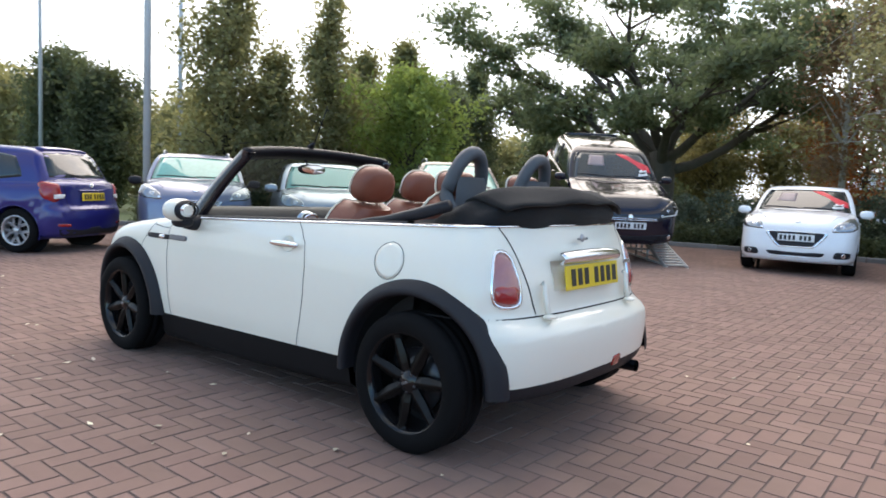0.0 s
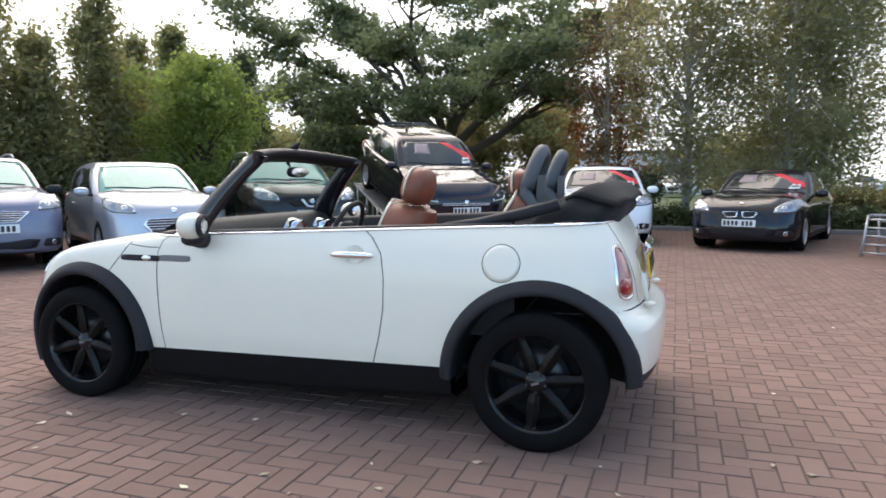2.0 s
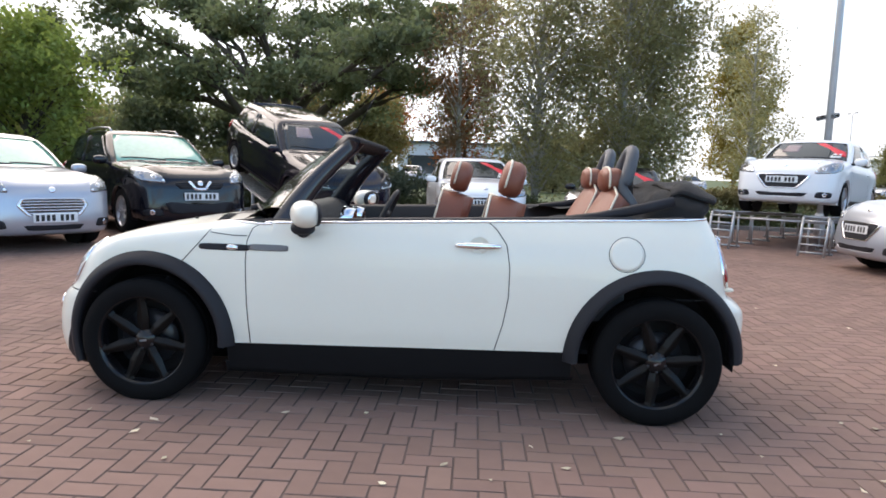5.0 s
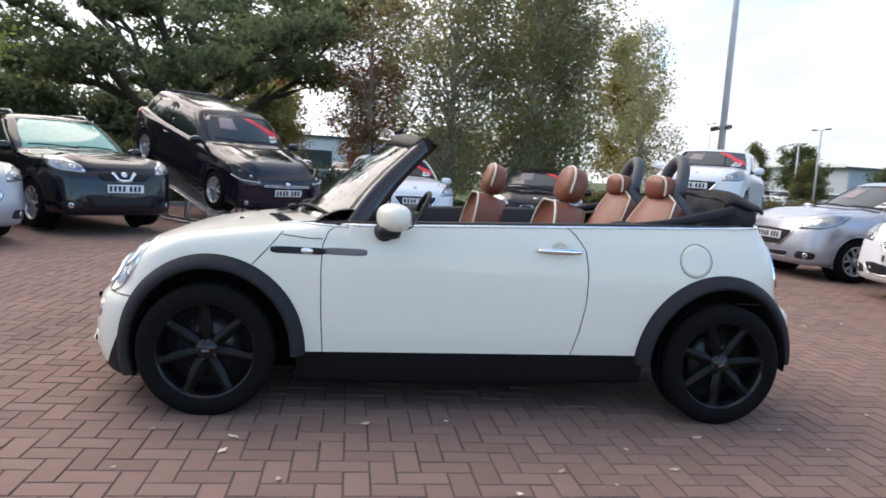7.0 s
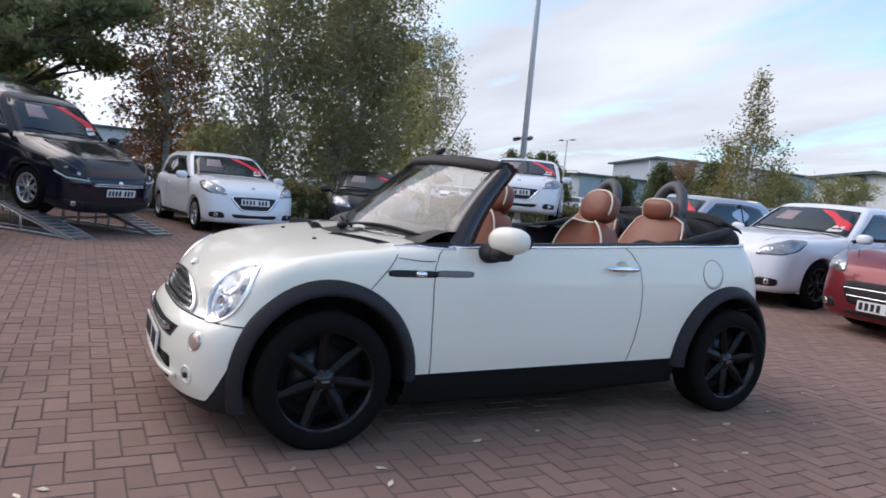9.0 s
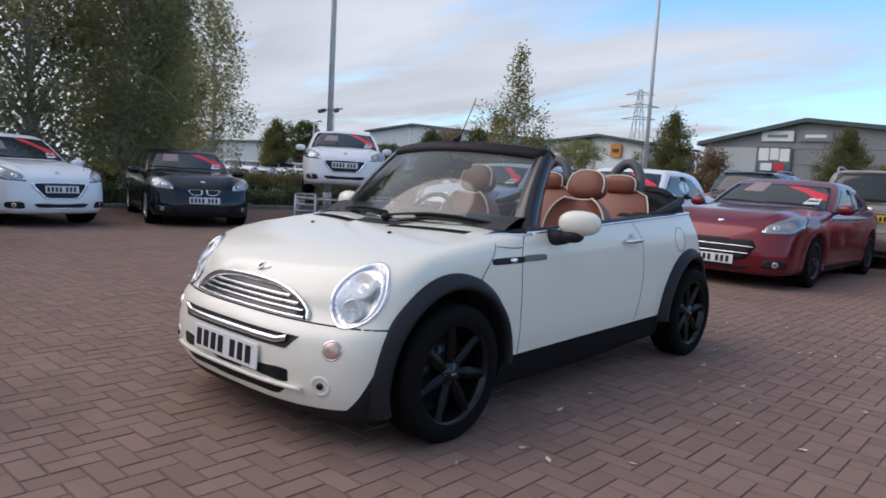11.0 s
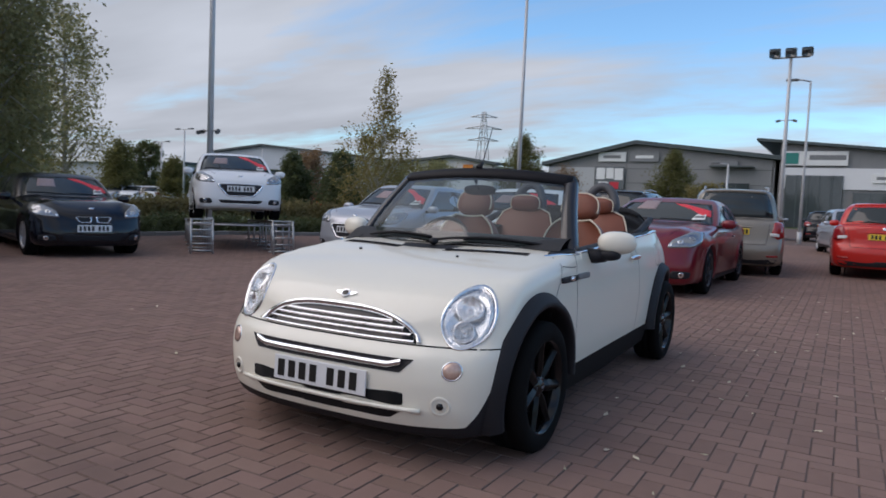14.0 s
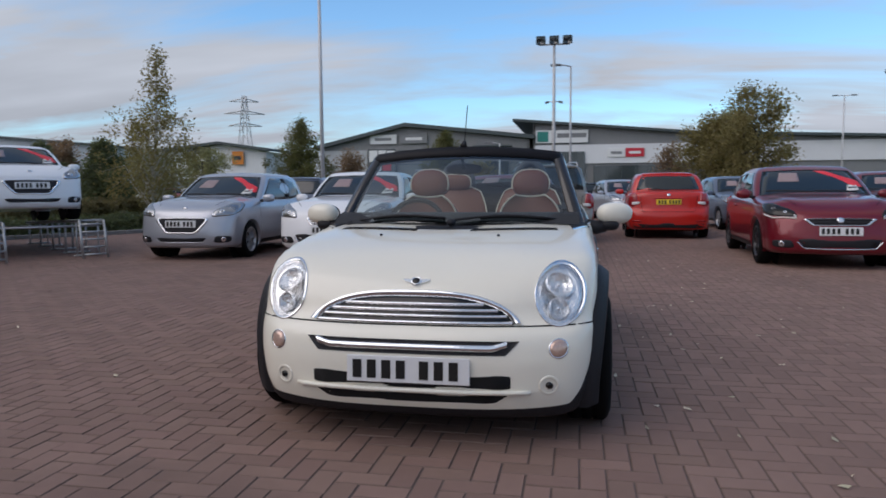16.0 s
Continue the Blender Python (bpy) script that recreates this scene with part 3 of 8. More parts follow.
def sheet_ground():
    n = 120
    k = np.linspace(-1, 1, n + 1)
    xs = np.sign(k) * np.abs(k) ** 3 * 1500
    X, Y = np.meshgrid(xs, xs, indexing="ij")
    Z = slope(X, Y) - 0.035
    V = np.stack([X, Y, Z], -1).reshape(-1, 3)
    i, j = np.meshgrid(np.arange(n), np.arange(n), indexing="ij")
    o = (i * (n + 1) + j).ravel()
    F = np.stack([o, o + n + 1, o + n + 2, o + 1], 1)
    g = new("ground", mesh_data("ground", V, F, GRASS))
    tagged(g, "wide grassy ground reaching the horizon", "ground", kind="structure")
    # paving bed: small squares, cut to the outline
    c = np.arange(-70, 16, 1.0)
    d = np.arange(-14, 31, 1.0)
    V, F, ids = [], [], {}
    for x in c:
        for y in d:
            if not inside(x + 0.5, y + 0.5):
                continue
            q = []
            for dx, dy in ((0, 0), (1, 0), (1, 1), (0, 1)):
                key = (x + dx, y + dy)
                if key not in ids:
                    ids[key] = len(V)
                    V.append((key[0], key[1], float(slope(*key)) - 0.0045))
                q.append(ids[key])
            F.append(tuple(q))
    p = part("pavement", (V, F), JOINT)
    tagged(p, "red-brown herringbone block paving of a car park", "pavement", kind="structure")
    return p


pavement = sheet_ground()


def kerbs():
    """Concrete kerb stones along the planted side."""
    k = thing("kerb", "pale concrete kerb round the planted edge", "kerb", kind="structure")
    for (ax, ay), (bx, by) in zip(EDGE[1:12], EDGE[2:13]):
        d = math.hypot(bx - ax, by - ay)
        n = max(1, int(d / 0.915))
        me = mesh_data("kerb_stone", *box(0, 0, 0, d / n - 0.008, 0.125, 0.26, 0.014), KERB, False)
        for i in range(n):
            t = (i + 0.5) / n
            x, y = ax + (bx - ax) * t, ay + (by - ay) * t
            o = new("kerb_stone", me)
            o.parent = k
            o.matrix_basis = pose(x, y, float(slope(x, y)) - 0.03, 0, 0, math.degrees(math.atan2(by - ay, bx - ax)))


kerbs()


def herringbone(x0, x1, y0, y1):
    """Blocks of 0.2 x 0.1 m laid in herringbone: centres and which way each one lies."""
    s = 0.1
    i0, i1, j0, j1 = int(x0 / s) - 2, int(x1 / s) + 2, int(y0 / s) - 2, int(y1 / s) + 2
    I, J = np.meshgrid(np.arange(i0, i1), np.arange(j0, j1), indexing="ij")
    k = np.mod(I - J, 4)
    a = k == 0
    b = k == 2
    cx = np.concatenate([(I[a] + 1.0) * s, (I[b] + 0.5) * s])
    cy = np.concatenate([(J[a] + 0.5) * s, (J[b] + 0.0) * s])
    lie = np.concatenate([np.zeros(a.sum()), np.ones(b.sum())])
    return cx, cy, lie


def block_field(cx, cy, lie, rng, chamfer=True):
    """All blocks as one mesh: a flat top with, nearby, four sloping edges."""
    n = len(cx)
    hx = np.where(lie == 0, 0.0975, 0.0475)
    hy = np.where(lie == 0, 0.0475, 0.0975)
    z = rng.normal(0, 0.0008, n) + slope(cx, cy)
    tx, ty = rng.normal(0, 0.004, n), rng.normal(0, 0.004, n)
    top = []
    for sx, sy in ((-1, -1), (1, -1), (1, 1), (-1, 1)):
        px, py = sx * (hx - 0.003), sy * (hy - 0.003)
        top.append(np.stack([cx + px, cy + py, z + px * tx + py * ty], 1))
    if not chamfer:
        V = np.stack(top, 1).reshape(-1, 3)
        F = np.arange(4 * n).reshape(-1, 4)
    else:
        low = []
        for sx, sy in ((-1, -1), (1, -1), (1, 1), (-1, 1)):
            low.append(np.stack([cx + sx * hx, cy + sy * hy, slope(cx, cy) - 0.0048], 1))
        V = np.stack(top + low, 1).reshape(-1, 3)
        o = np.arange(n)[:, None] * 8
        F = np.concatenate([o + np.array([[0, 1, 2, 3]])] + [o + np.array([[a, a + 4, (a + 1) % 4 + 4, (a + 1) % 4]]) for a in range(4)])
    return V, F


def fast_mesh(name, V, F, material, smooth=False, second=None, split=0):
    """A mesh from arrays; the faces from split on take the second material."""
    me = bpy.data.meshes.new(name)
    V, F = np.ascontiguousarray(V, dtype=np.float32), np.ascontiguousarray(F, dtype=np.int32)
    k = F.shape[1]
    me.vertices.add(len(V))
    me.vertices.foreach_set("co", V.ravel())
    me.loops.add(F.size)
    me.loops.foreach_set("vertex_index", F.ravel())
    me.polygons.add(len(F))
    me.polygons.foreach_set("loop_start", np.arange(0, F.size, k, dtype=np.int32))
    me.polygons.foreach_set("loop_total", np.full(len(F), k, dtype=np.int32))
    me.polygons.foreach_set("use_smooth", np.full(len(F), bool(smooth)))
    me.materials.append(material)
    if second is not None:
        me.materials.append(second)
        me.polygons.foreach_set("material_index", (np.arange(len(F)) >= split).astype(np.int32))
    me.update(calc_edges=True)
    me.validate()
    return me

# ---- the convertible ----
WB, HUB, TYRE_R = 1.2335, 0.300, 0.302
m_side = curve((0.12, 0.2, 0.3, 0.42, 0.6, 0.75, 0.85, 0.92, 1.0), (0.72, 0.745, 0.768, 0.785, 0.79, 0.782, 0.766, 0.742, 0.70))
m_nose = curve((0.1, 0.15, 0.2, 0.27, 0.36, 0.44, 0.48, 0.505, 0.525, 0.545, 0.57, 0.62, 0.68, 0.76, 0.85), (1.80, 1.83, 1.86, 1.882, 1.887, 1.876, 1.862, 1.842, 1.818, 1.798, 1.784, 1.766, 1.735, 1.675, 1.58))
HOOD_FIT = np.polyfit((0.6, 0.75, 1.03, 1.17, 1.30, 1.476, 1.60, 1.70, 1.78), (0.915, 0.906, 0.885, 0.862, 0.838, 0.800, 0.757, 0.706, 0.64), 4)


def m_hood(x):
    return np.polyval(HOOD_FIT, np.clip(x, 0.55, 1.85))


m_tail = curve((0.15, 0.25, 0.35, 0.47, 0.53, 0.57, 0.595, 0.62, 0.72, 0.85, 0.95, 1.05), (1.63, 1.70, 1.738, 1.748, 1.742, 1.706, 1.665, 1.652, 1.640, 1.602, 1.552, 1.49))


def m_belt(x):
    return 0.893 + 0.0415 * (0.68 - np.asarray(x, float))


def mini_f(x, y, z):
    ay = np.abs(y)
    taper = 1 - 0.075 * np.clip((x - 1.0) / 0.9, 0, 2) ** 2 - 0.10 * np.clip((-0.95 - x) / 0.8, 0, 2) ** 2
    zz = z + 0.03 * np.clip(-x, 0, 1.6)
    f_side = ay - m_side(zz) * taper
    up = np.clip((z - 0.47) / 0.10, 0, 1)
    nose_drop = 0.10 * (ay / 0.62) ** (3.2 - 0.5 * up * up * (3 - 2 * up))
    f_nose = x - (m_nose(z) - nose_drop)
    f_tail = -x - (m_tail(z) - 0.075 * (ay / 0.66) ** 3.2)
    hood = m_hood(x) - 0.022 * (ay / 0.72) ** 3.0
    # towards the pillar's foot the wing swells up to meet the door's waistline
    k = np.clip((0.88 - x) / 0.26, 0, 1)
    w = np.clip((ay - 0.60) / 0.10, 0, 1)
    swell = k * k * (3 - 2 * k) * w * w * (3 - 2 * w)
    top = np.where(x > 0.62, hood + (m_belt(x) + 0.012 - hood) * swell, m_belt(x) + 0.05)
    f_top = z - top
    f_low = (0.13 + 0.05 * np.clip(-x, 0, 1.4) + 0.05 * np.clip((-x - 1.15) / 0.3, 0, 1)) - z
    a = smax(f_side, f_nose, 0.10)
    a = smax(a, f_tail, 0.12)
    a = smax(a, f_top, 0.07)
    return smax(a, f_low, 0.04)


mini = thing("convertible_car", "cream-white small convertible with its black roof folded down", "car")


def mini_body():
    P, F = skin(mini_f, -1.05, 1.05, 0.56, 150, 168, 46)
    bm = bmesh.new()
    vs = [bm.verts.new(p) for p in P]
    for q in F:
        bm.faces.new([vs[i] for i in q])

    def cut(co, no, keep=None):
        fs = [f for f in bm.faces if keep is None or keep(f.calc_center_median())]
        geom = list({v for f in fs for v in f.verts}) + list({e for f in fs for e in f.edges}) + fs
        bmesh.ops.bisect_plane(bm, geom=geom, plane_co=co, plane_no=no, dist=1e-5)

    cut((0.0, 0, float(m_belt(0))), Vector((0.0415, 0, 1)), lambda c: -1.75 < c.x < 0.75 and c.z > 0.8)
    cut((0.62, 0, 0), Vector((1, 0, 0)), lambda c: 0.4 < c.x < 0.8)
    cut((0.735, 0, 0), Vector((1, 0, 0)), lambda c: 0.6 < c.x < 0.9)
    cut((-0.5, 0, 0), Vector((1, 0, 0)), lambda c: -0.7 < c.x < -0.3)
    cut((0.0, 0, 0.312), Vector((0.018, 0, 1)), lambda c: -1.0 < c.x < 1.0 and c.z < 0.4)
    cut((1.02, 0, 0.72), Vector((0.25, 0, 0.18)), lambda c: 0.75 < c.x < 1.3)
    cut((1.5, 0, 0.523), Vector((0, 0, 1)), lambda c: c.x > 1.1)
    cut((1.5, 0, 0.222), Vector((0.115, 0, 1)), lambda c: c.x > 1.1)
    cut((1.582, 0, 0.52), Vector((1, 0, 0.45)), lambda c: 1.4 < c.x < 1.8 and abs(c.y) > 0.5 and c.z < 0.45)
    cut((-1.5, 0, 0.603), Vector((0, 0, 1)), lambda c: c.x < -1.1)
    cut((-1.5, 0, 0.325), Vector((0.02, 0, 1)), lambda c: c.x < -1.1)
    # openings for the headlamps, their edges drawn onto the lamps' ovals
    for s in (1, -1):
        ca, sa = 1.0, 0.0

        def oval_at(y, z):
            y, z = y - s * 0.615, z - 0.645
            return (y * ca - z * sa) / 0.107, (y * sa + z * ca) / 0.128

        hole = [f for f in bm.faces if f.calc_center_median().x > 1.2 and math.hypot(*oval_at(f.calc_center_median().y, f.calc_center_median().z)) < 0.93]
        ring = {v for f in hole for v in f.verts if any(g not in hole for g in v.link_faces)} if len(hole) < 400 else set()
        for v in ring:
            a, b = oval_at(v.co.y, v.co.z)
            k = 0.94 / max(1e-6, math.hypot(a, b))
            a, b = a * k * 0.107, b * k * 0.128
            y, z = s * 0.615 + a * ca + b * sa, 0.645 - a * sa + b * ca
            v.co = onto(mini_f, [(0, y, z)], 0, 1)[0]
        bmesh.ops.delete(bm, geom=hole, context="FACES")
        # and the hand cups behind the door handles
        cup = [f for f in bm.faces if f.calc_center_median().y * s > 0.6 and math.hypot((f.calc_center_median().x + 0.375) / 0.05, (f.calc_center_median().z - 0.822) / 0.043) < 0.97]
        ring = {v for f in cup for v in f.verts if any(g not in cup for g in v.link_faces)} if len(cup) < 200 else set()
        for v in ring:
            a, b = (v.co.x + 0.375) / 0.05, (v.co.z - 0.822) / 0.043
            k = 1.0 / max(1e-6, math.hypot(a, b))
            p = onto(mini_f, [(-0.375 + a * k * 0.05, 0, 0.822 + b * k * 0.043)], 1, 1)[0]
            v.co = (p[0], s * p[1], p[2])
        bmesh.ops.delete(bm, geom=cup, context="FACES")
    groups = {}
    for f in bm.faces:
        c = f.calc_center_median()
        belt = float(m_belt(c.x))
        if -1.72 < c.x < 0.62 and c.z > belt - 0.001 and c.z > 0.8:
            continue
        if 0.62 < c.x < 0.62 + 0.27 * (1 - (c.y / 0.712) ** 2) and abs(c.y) < 0.64 and c.z > 0.8:
            continue
        if abs(c.y) > 0.42 and c.z < 0.72 and min((c.x - WB) ** 2, (c.x + WB) ** 2) + (c.z - HUB) ** 2 < 0.402**2:
            continue
        side = "left" if c.y > 0 else "right"
        if c.x > 1.05 and c.z < 0.523:
            key = ("front_bumper",) if c.z > 0.222 - 0.115 * (c.x - 1.5) else ("front_lip",)
            if abs(c.y) > 0.55 and c.z < 0.44 and c.x - 1.582 + 0.45 * (c.z - 0.52) < 0:
                key = ("front_lip",)
        elif c.x < -1.05 and c.z < 0.603:
            key = ("rear_bumper",) if c.z > 0.325 - 0.02 * (c.x + 1.5) else ("rear_lip",)
        elif c.z < 0.312 - 0.018 * c.x:
            key = ("sill", side) if abs(c.y) > 0.3 else ("floor_pan",)
        elif 0.25 * (c.x - 1.02) + 0.18 * (c.z - 0.72) > 0 or (c.x > 0.62 and abs(c.y) < 0.66 and c.z > 0.86):
            key = ("bonnet",)
        elif c.x > 0.735:
            key = ("front_wing", side)
        elif c.x > -0.5:
            key = ("door", side)
        elif c.x < -1.45 and abs(c.y) < 0.52:
            key = ("tailgate",)
        else:
            key = ("rear_quarter", side)
        groups.setdefault(key, []).append(f)
    made = {}
    for key, fs in groups.items():
        order, V, Fc = {}, [], []
        for f in fs:
            q = []
            for v in f.verts:
                if v not in order:
                    order[v] = len(V)
                    V.append(tuple(v.co))
                q.append(order[v])
            Fc.append(tuple(q))
        black = key[0] in ("sill", "front_lip", "rear_lip", "floor_pan")
        made[key] = part(key[0], (V, Fc), (SILLBLACK if key[0] in ("sill", "floor_pan") else PLASTIC) if black else CREAM, mini, normals=gradient(mini_f, np.array(V)))
    bm.free()
    return made


panels = mini_body()
for k, v in panels.items():
    if k[0] in ("sill", "front_lip", "rear_lip"):
        v["label"] = "black plastic lower trim"


def mini_seams():
    doorline = [(-0.40, 0.945), (-0.455, 0.90), (-0.505, 0.83), (-0.523, 0.72), (-0.522, 0.58), (-0.50, 0.45), (-0.465, 0.322)]
    front = [(0.665, 0.892), (0.715, 0.86), (0.738, 0.80), (0.742, 0.70), (0.735, 0.5), (0.72, 0.30)]
    bon = [(0.90, 0.875), (0.965, 0.79), (1.04, 0.705), (1.085, 0.655), (1.13, 0.60)]
    flat = [(0.74, 0.825), (0.80, 0.824), (0.92, 0.835)]
    out = []
    for line in (doorline, front, bon, flat):
        out.append(seam(mini_f, 1, 1, line, 0.0042))
    out.append(seam(mini_f, 1, 1, [(1.5, 0.523), (1.68, 0.523)], 0.006))
    out.append(seam(mini_f, 1, 1, [(-1.66, 0.603), (-1.3, 0.603)], 0.006))
    for vf in out:
        for g in (vf, mirrored(vf)):
            part("panel_gap", g, DARK, mini)
    part("panel_gap", seam(mini_f, 0, 1, [(-0.68, 0.523), (0.68, 0.523)], 0.008), DARK, mini)
    part("panel_gap", seam(mini_f, 0, -1, [(-0.66, 0.603), (0.66, 0.603)], 0.007), DARK, mini)
    for s in (1, -1):
        part("panel_gap", seam(mini_f, 0, -1, [(s * 0.44, 0.612), (s * 0.455, 0.66), (s * 0.49, 0.78), (s * 0.53, 0.93), (s * 0.55, 0.975)], 0.007), DARK, mini)


mini_seams()


def y_on(x, z):
    return float(onto(mini_f, [(x, 0, z)], 1, 1)[0][1])


def arch(hx, a0, a1, side, r_out):
    """The black plastic lip round a wheel opening."""
    V, F = [], []
    n = 44
    line = []
    for k in range(n + 1):
        a = radians(a0 + (a1 - a0) * k / n)
        q = max(0.0, math.cos(a) if hx > 0 else -math.cos(a))
        ro = r_out - 0.006 * q * q
        line.append(max(0.68, y_on(max(-1.62, min(1.66, hx + ro * math.cos(a))), max(0.24, HUB + ro * math.sin(a)))))
    for _ in range(3):
        line = [sum(line[max(0, i - 3) : i + 4]) / len(line[max(0, i - 3) : i + 4]) for i in range(n + 1)]
    for k in range(n + 1):
        a = radians(a0 + (a1 - a0) * k / n)
        c, s = math.cos(a), math.sin(a)
        q = max(0.0, c if hx > 0 else -c)
        ro = r_out - 0.006 * q * q
        yo = line[k]
        top = min(0.838, yo + 0.05)
        prof = [(ro + 0.004, yo - 0.03), (ro, yo + 0.008), (ro - 0.010, yo + 0.018), (ro - 0.034, top), (ro - 0.055, top + 0.003), (ro - 0.064, top - 0.004), (ro - 0.067, top - 0.03), (ro - 0.060, 0.62)]
        for r, y in prof:
            V.append((hx + r * c, side * y, HUB + r * s))
    m = 8
    for k in range(n):
        for i in range(m - 1):
            q = (k * m + i, k * m + i + 1, (k + 1) * m + i + 1, (k + 1) * m + i)
            F.append(q if side > 0 else q[::-1])
    return V, F


for s in (1, -1):
    part("wheel_arch", arch(WB, -20, 182, s, 0.434), PLASTIC, mini, "black plastic wheel arch trim")
    part("wheel_arch", arch(-WB, -2, 181, s, 0.440), PLASTIC, mini, "black plastic wheel arch trim")
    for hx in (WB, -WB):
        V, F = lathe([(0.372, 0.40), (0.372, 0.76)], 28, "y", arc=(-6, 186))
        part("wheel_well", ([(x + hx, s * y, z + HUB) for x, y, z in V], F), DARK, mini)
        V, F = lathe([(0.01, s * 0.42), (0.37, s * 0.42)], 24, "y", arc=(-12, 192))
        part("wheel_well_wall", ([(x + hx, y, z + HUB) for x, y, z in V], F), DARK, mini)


def mini_wheel():
    """A black seven-spoke wheel, its outer face towards +y, standing round the origin."""
    w = new("wheel")
    R = TYRE_R
    part("tyre", lathe([(0.212, -0.09), (0.225, -0.098), (0.262, -0.103), (0.288, -0.092), (R, -0.075), (R, -0.03), (R - 0.006, -0.027), (R - 0.006, -0.021), (R, -0.018), (R, 0.018), (R - 0.006, 0.021), (R - 0.006, 0.027), (R, 0.03), (R, 0.075), (0.288, 0.092), (0.262, 0.103), (0.240, 0.101), (0.225, 0.098), (0.212, 0.09)], 64), RUBBER, w)
    part("rim", lathe([(0.225, 0.085), (0.222, 0.094), (0.214, 0.092), (0.205, 0.078), (0.196, 0.05), (0.19, -0.06), (0.20, -0.09)], 64), GLOSSBLACK, w, "gloss black alloy rim")
    for k in range(7):
        V, F = [], []
        prof = [(0.03, 0.026, 0.066, 0.03), (0.055, 0.024, 0.072, 0.03), (0.085, 0.027, 0.078, 0.030), (0.12, 0.029, 0.080, 0.028), (0.16, 0.024, 0.082, 0.026), (0.19, 0.020, 0.084, 0.03), (0.207, 0.030, 0.086, 0.03)]
        for r, hw, y, d in prof:
            V += [(r, y - d, -hw), (r, y - 0.016, -hw), (r, y - 0.002, -hw * 0.14), (r, y - 0.002, hw * 0.14), (r, y - 0.016, hw), (r, y - d, hw)]
        for i in range(len(prof) - 1):
            for j in range(5):
                F.append((i * 6 + j, (i + 1) * 6 + j, (i + 1) * 6 + j + 1, i * 6 + j + 1))
        a = 2 * math.pi * k / 7 + math.pi / 2
        part("spoke", ([(x * math.cos(a) - z * math.sin(a), y, x * math.sin(a) + z * math.cos(a)) for x, y, z in V], F), SPOKEBLACK, w, smooth=False)
    part("hub_cap", lathe([(0.0, 0.078), (0.02, 0.078), (0.026, 0.075), (0.034, 0.07), (0.05, 0.066), (0.056, 0.05)], 32), GLOSSBLACK, w)
    part("hub_badge", box(0, 0.080, 0, 0.034, 0.004, 0.010, 0.0015), SILVERTRIM, w, "small silver badge")
    for k in range(5):
        a = 2 * math.pi * k / 5
        V, F = lathe([(0.0, 0.069), (0.008, 0.069), (0.009, 0.055)], 10)
        part("wheel_bolt", ([(x + 0.042 * math.cos(a), y, z + 0.042 * math.sin(a)) for x, y, z in V], F), DARKALLOY, w)
    part("brake_disc", lathe([(0.05, 0.0), (0.14, 0.0), (0.14, -0.02), (0.05, -0.02)], 32), DARKALLOY, w)
    part("backing_plate", lathe([(0.0, -0.04), (0.20, -0.045)], 32), DARK, w)
    return w


w0 = mini_wheel()
w0.parent = mini
w0.matrix_basis = pose(WB, 0.735, HUB, 0, 4, 0)
for hx, sy, turn in ((-WB, 1, 20), (WB, -1, 31), (-WB, -1, 9)):
    w = copy_thing(w0, pose(hx, sy * 0.735, HUB, 0, turn, 0) if sy > 0 else pose(hx, sy * 0.735, HUB, 0, turn, 180))
    w.parent = mini


# lights and trim on the nose
def head_lamp(s):
    turn = 0.0
    o = ellipse(s * 0.615, 0.645, 0.107, 0.128, 40, 2.0, turn)
    bez = part("headlamp", round_patch(mini_f, 0, 1, o, 3, 0.006, 0.03, hole=0.93), CHROME, mini, "chrome-ringed oval headlamp")
    part("reflector", round_patch(mini_f, 0, 1, ellipse(s * 0.615, 0.645, 0.098, 0.118, 40, 2.0, turn), 6, -0.003, 0.012, -0.034), LAMP, bez)
    for dz, r in ((0.040, 0.060), (-0.056, 0.046)):
        p = onto(mini_f, [(0, s * 0.612, 0.645 + dz)], 0, 1)
        nv = Vector(gradient(mini_f, p)[0])
        m = Matrix.Translation(Vector(p[0]) - nv * 0.014) @ nv.to_track_quat("X", "Z").to_matrix().to_4x4()
        V, F = lathe([(r * 1.04, 0.008), (r * 1.02, 0.017), (r * 0.95, 0.019), (r * 0.92, 0.010), (r * 0.80, 0.004), (r * 0.78, 0.007), (r * 0.62, -0.004), (r * 0.60, 0.0), (r * 0.40, -0.010), (r * 0.2, -0.012), (0.0, -0.012)], 28, "x")
        part("lamp_bowl", moved((V, F), m), LAMP, bez, smooth=False)
        part("bulb", moved(ellipsoid((0.0, 0, 0), (0.014, 0.013, 0.013), 12, 8), m), LAMP, bez)
    lens = part("lens", round_patch(mini_f, 0, 1, ellipse(s * 0.615, 0.645, 0.096, 0.115, 40, 2.0, turn), 6, 0.004, 0.002, 0.010), LENS, bez, "clear lens")
    lens.visible_shadow = False


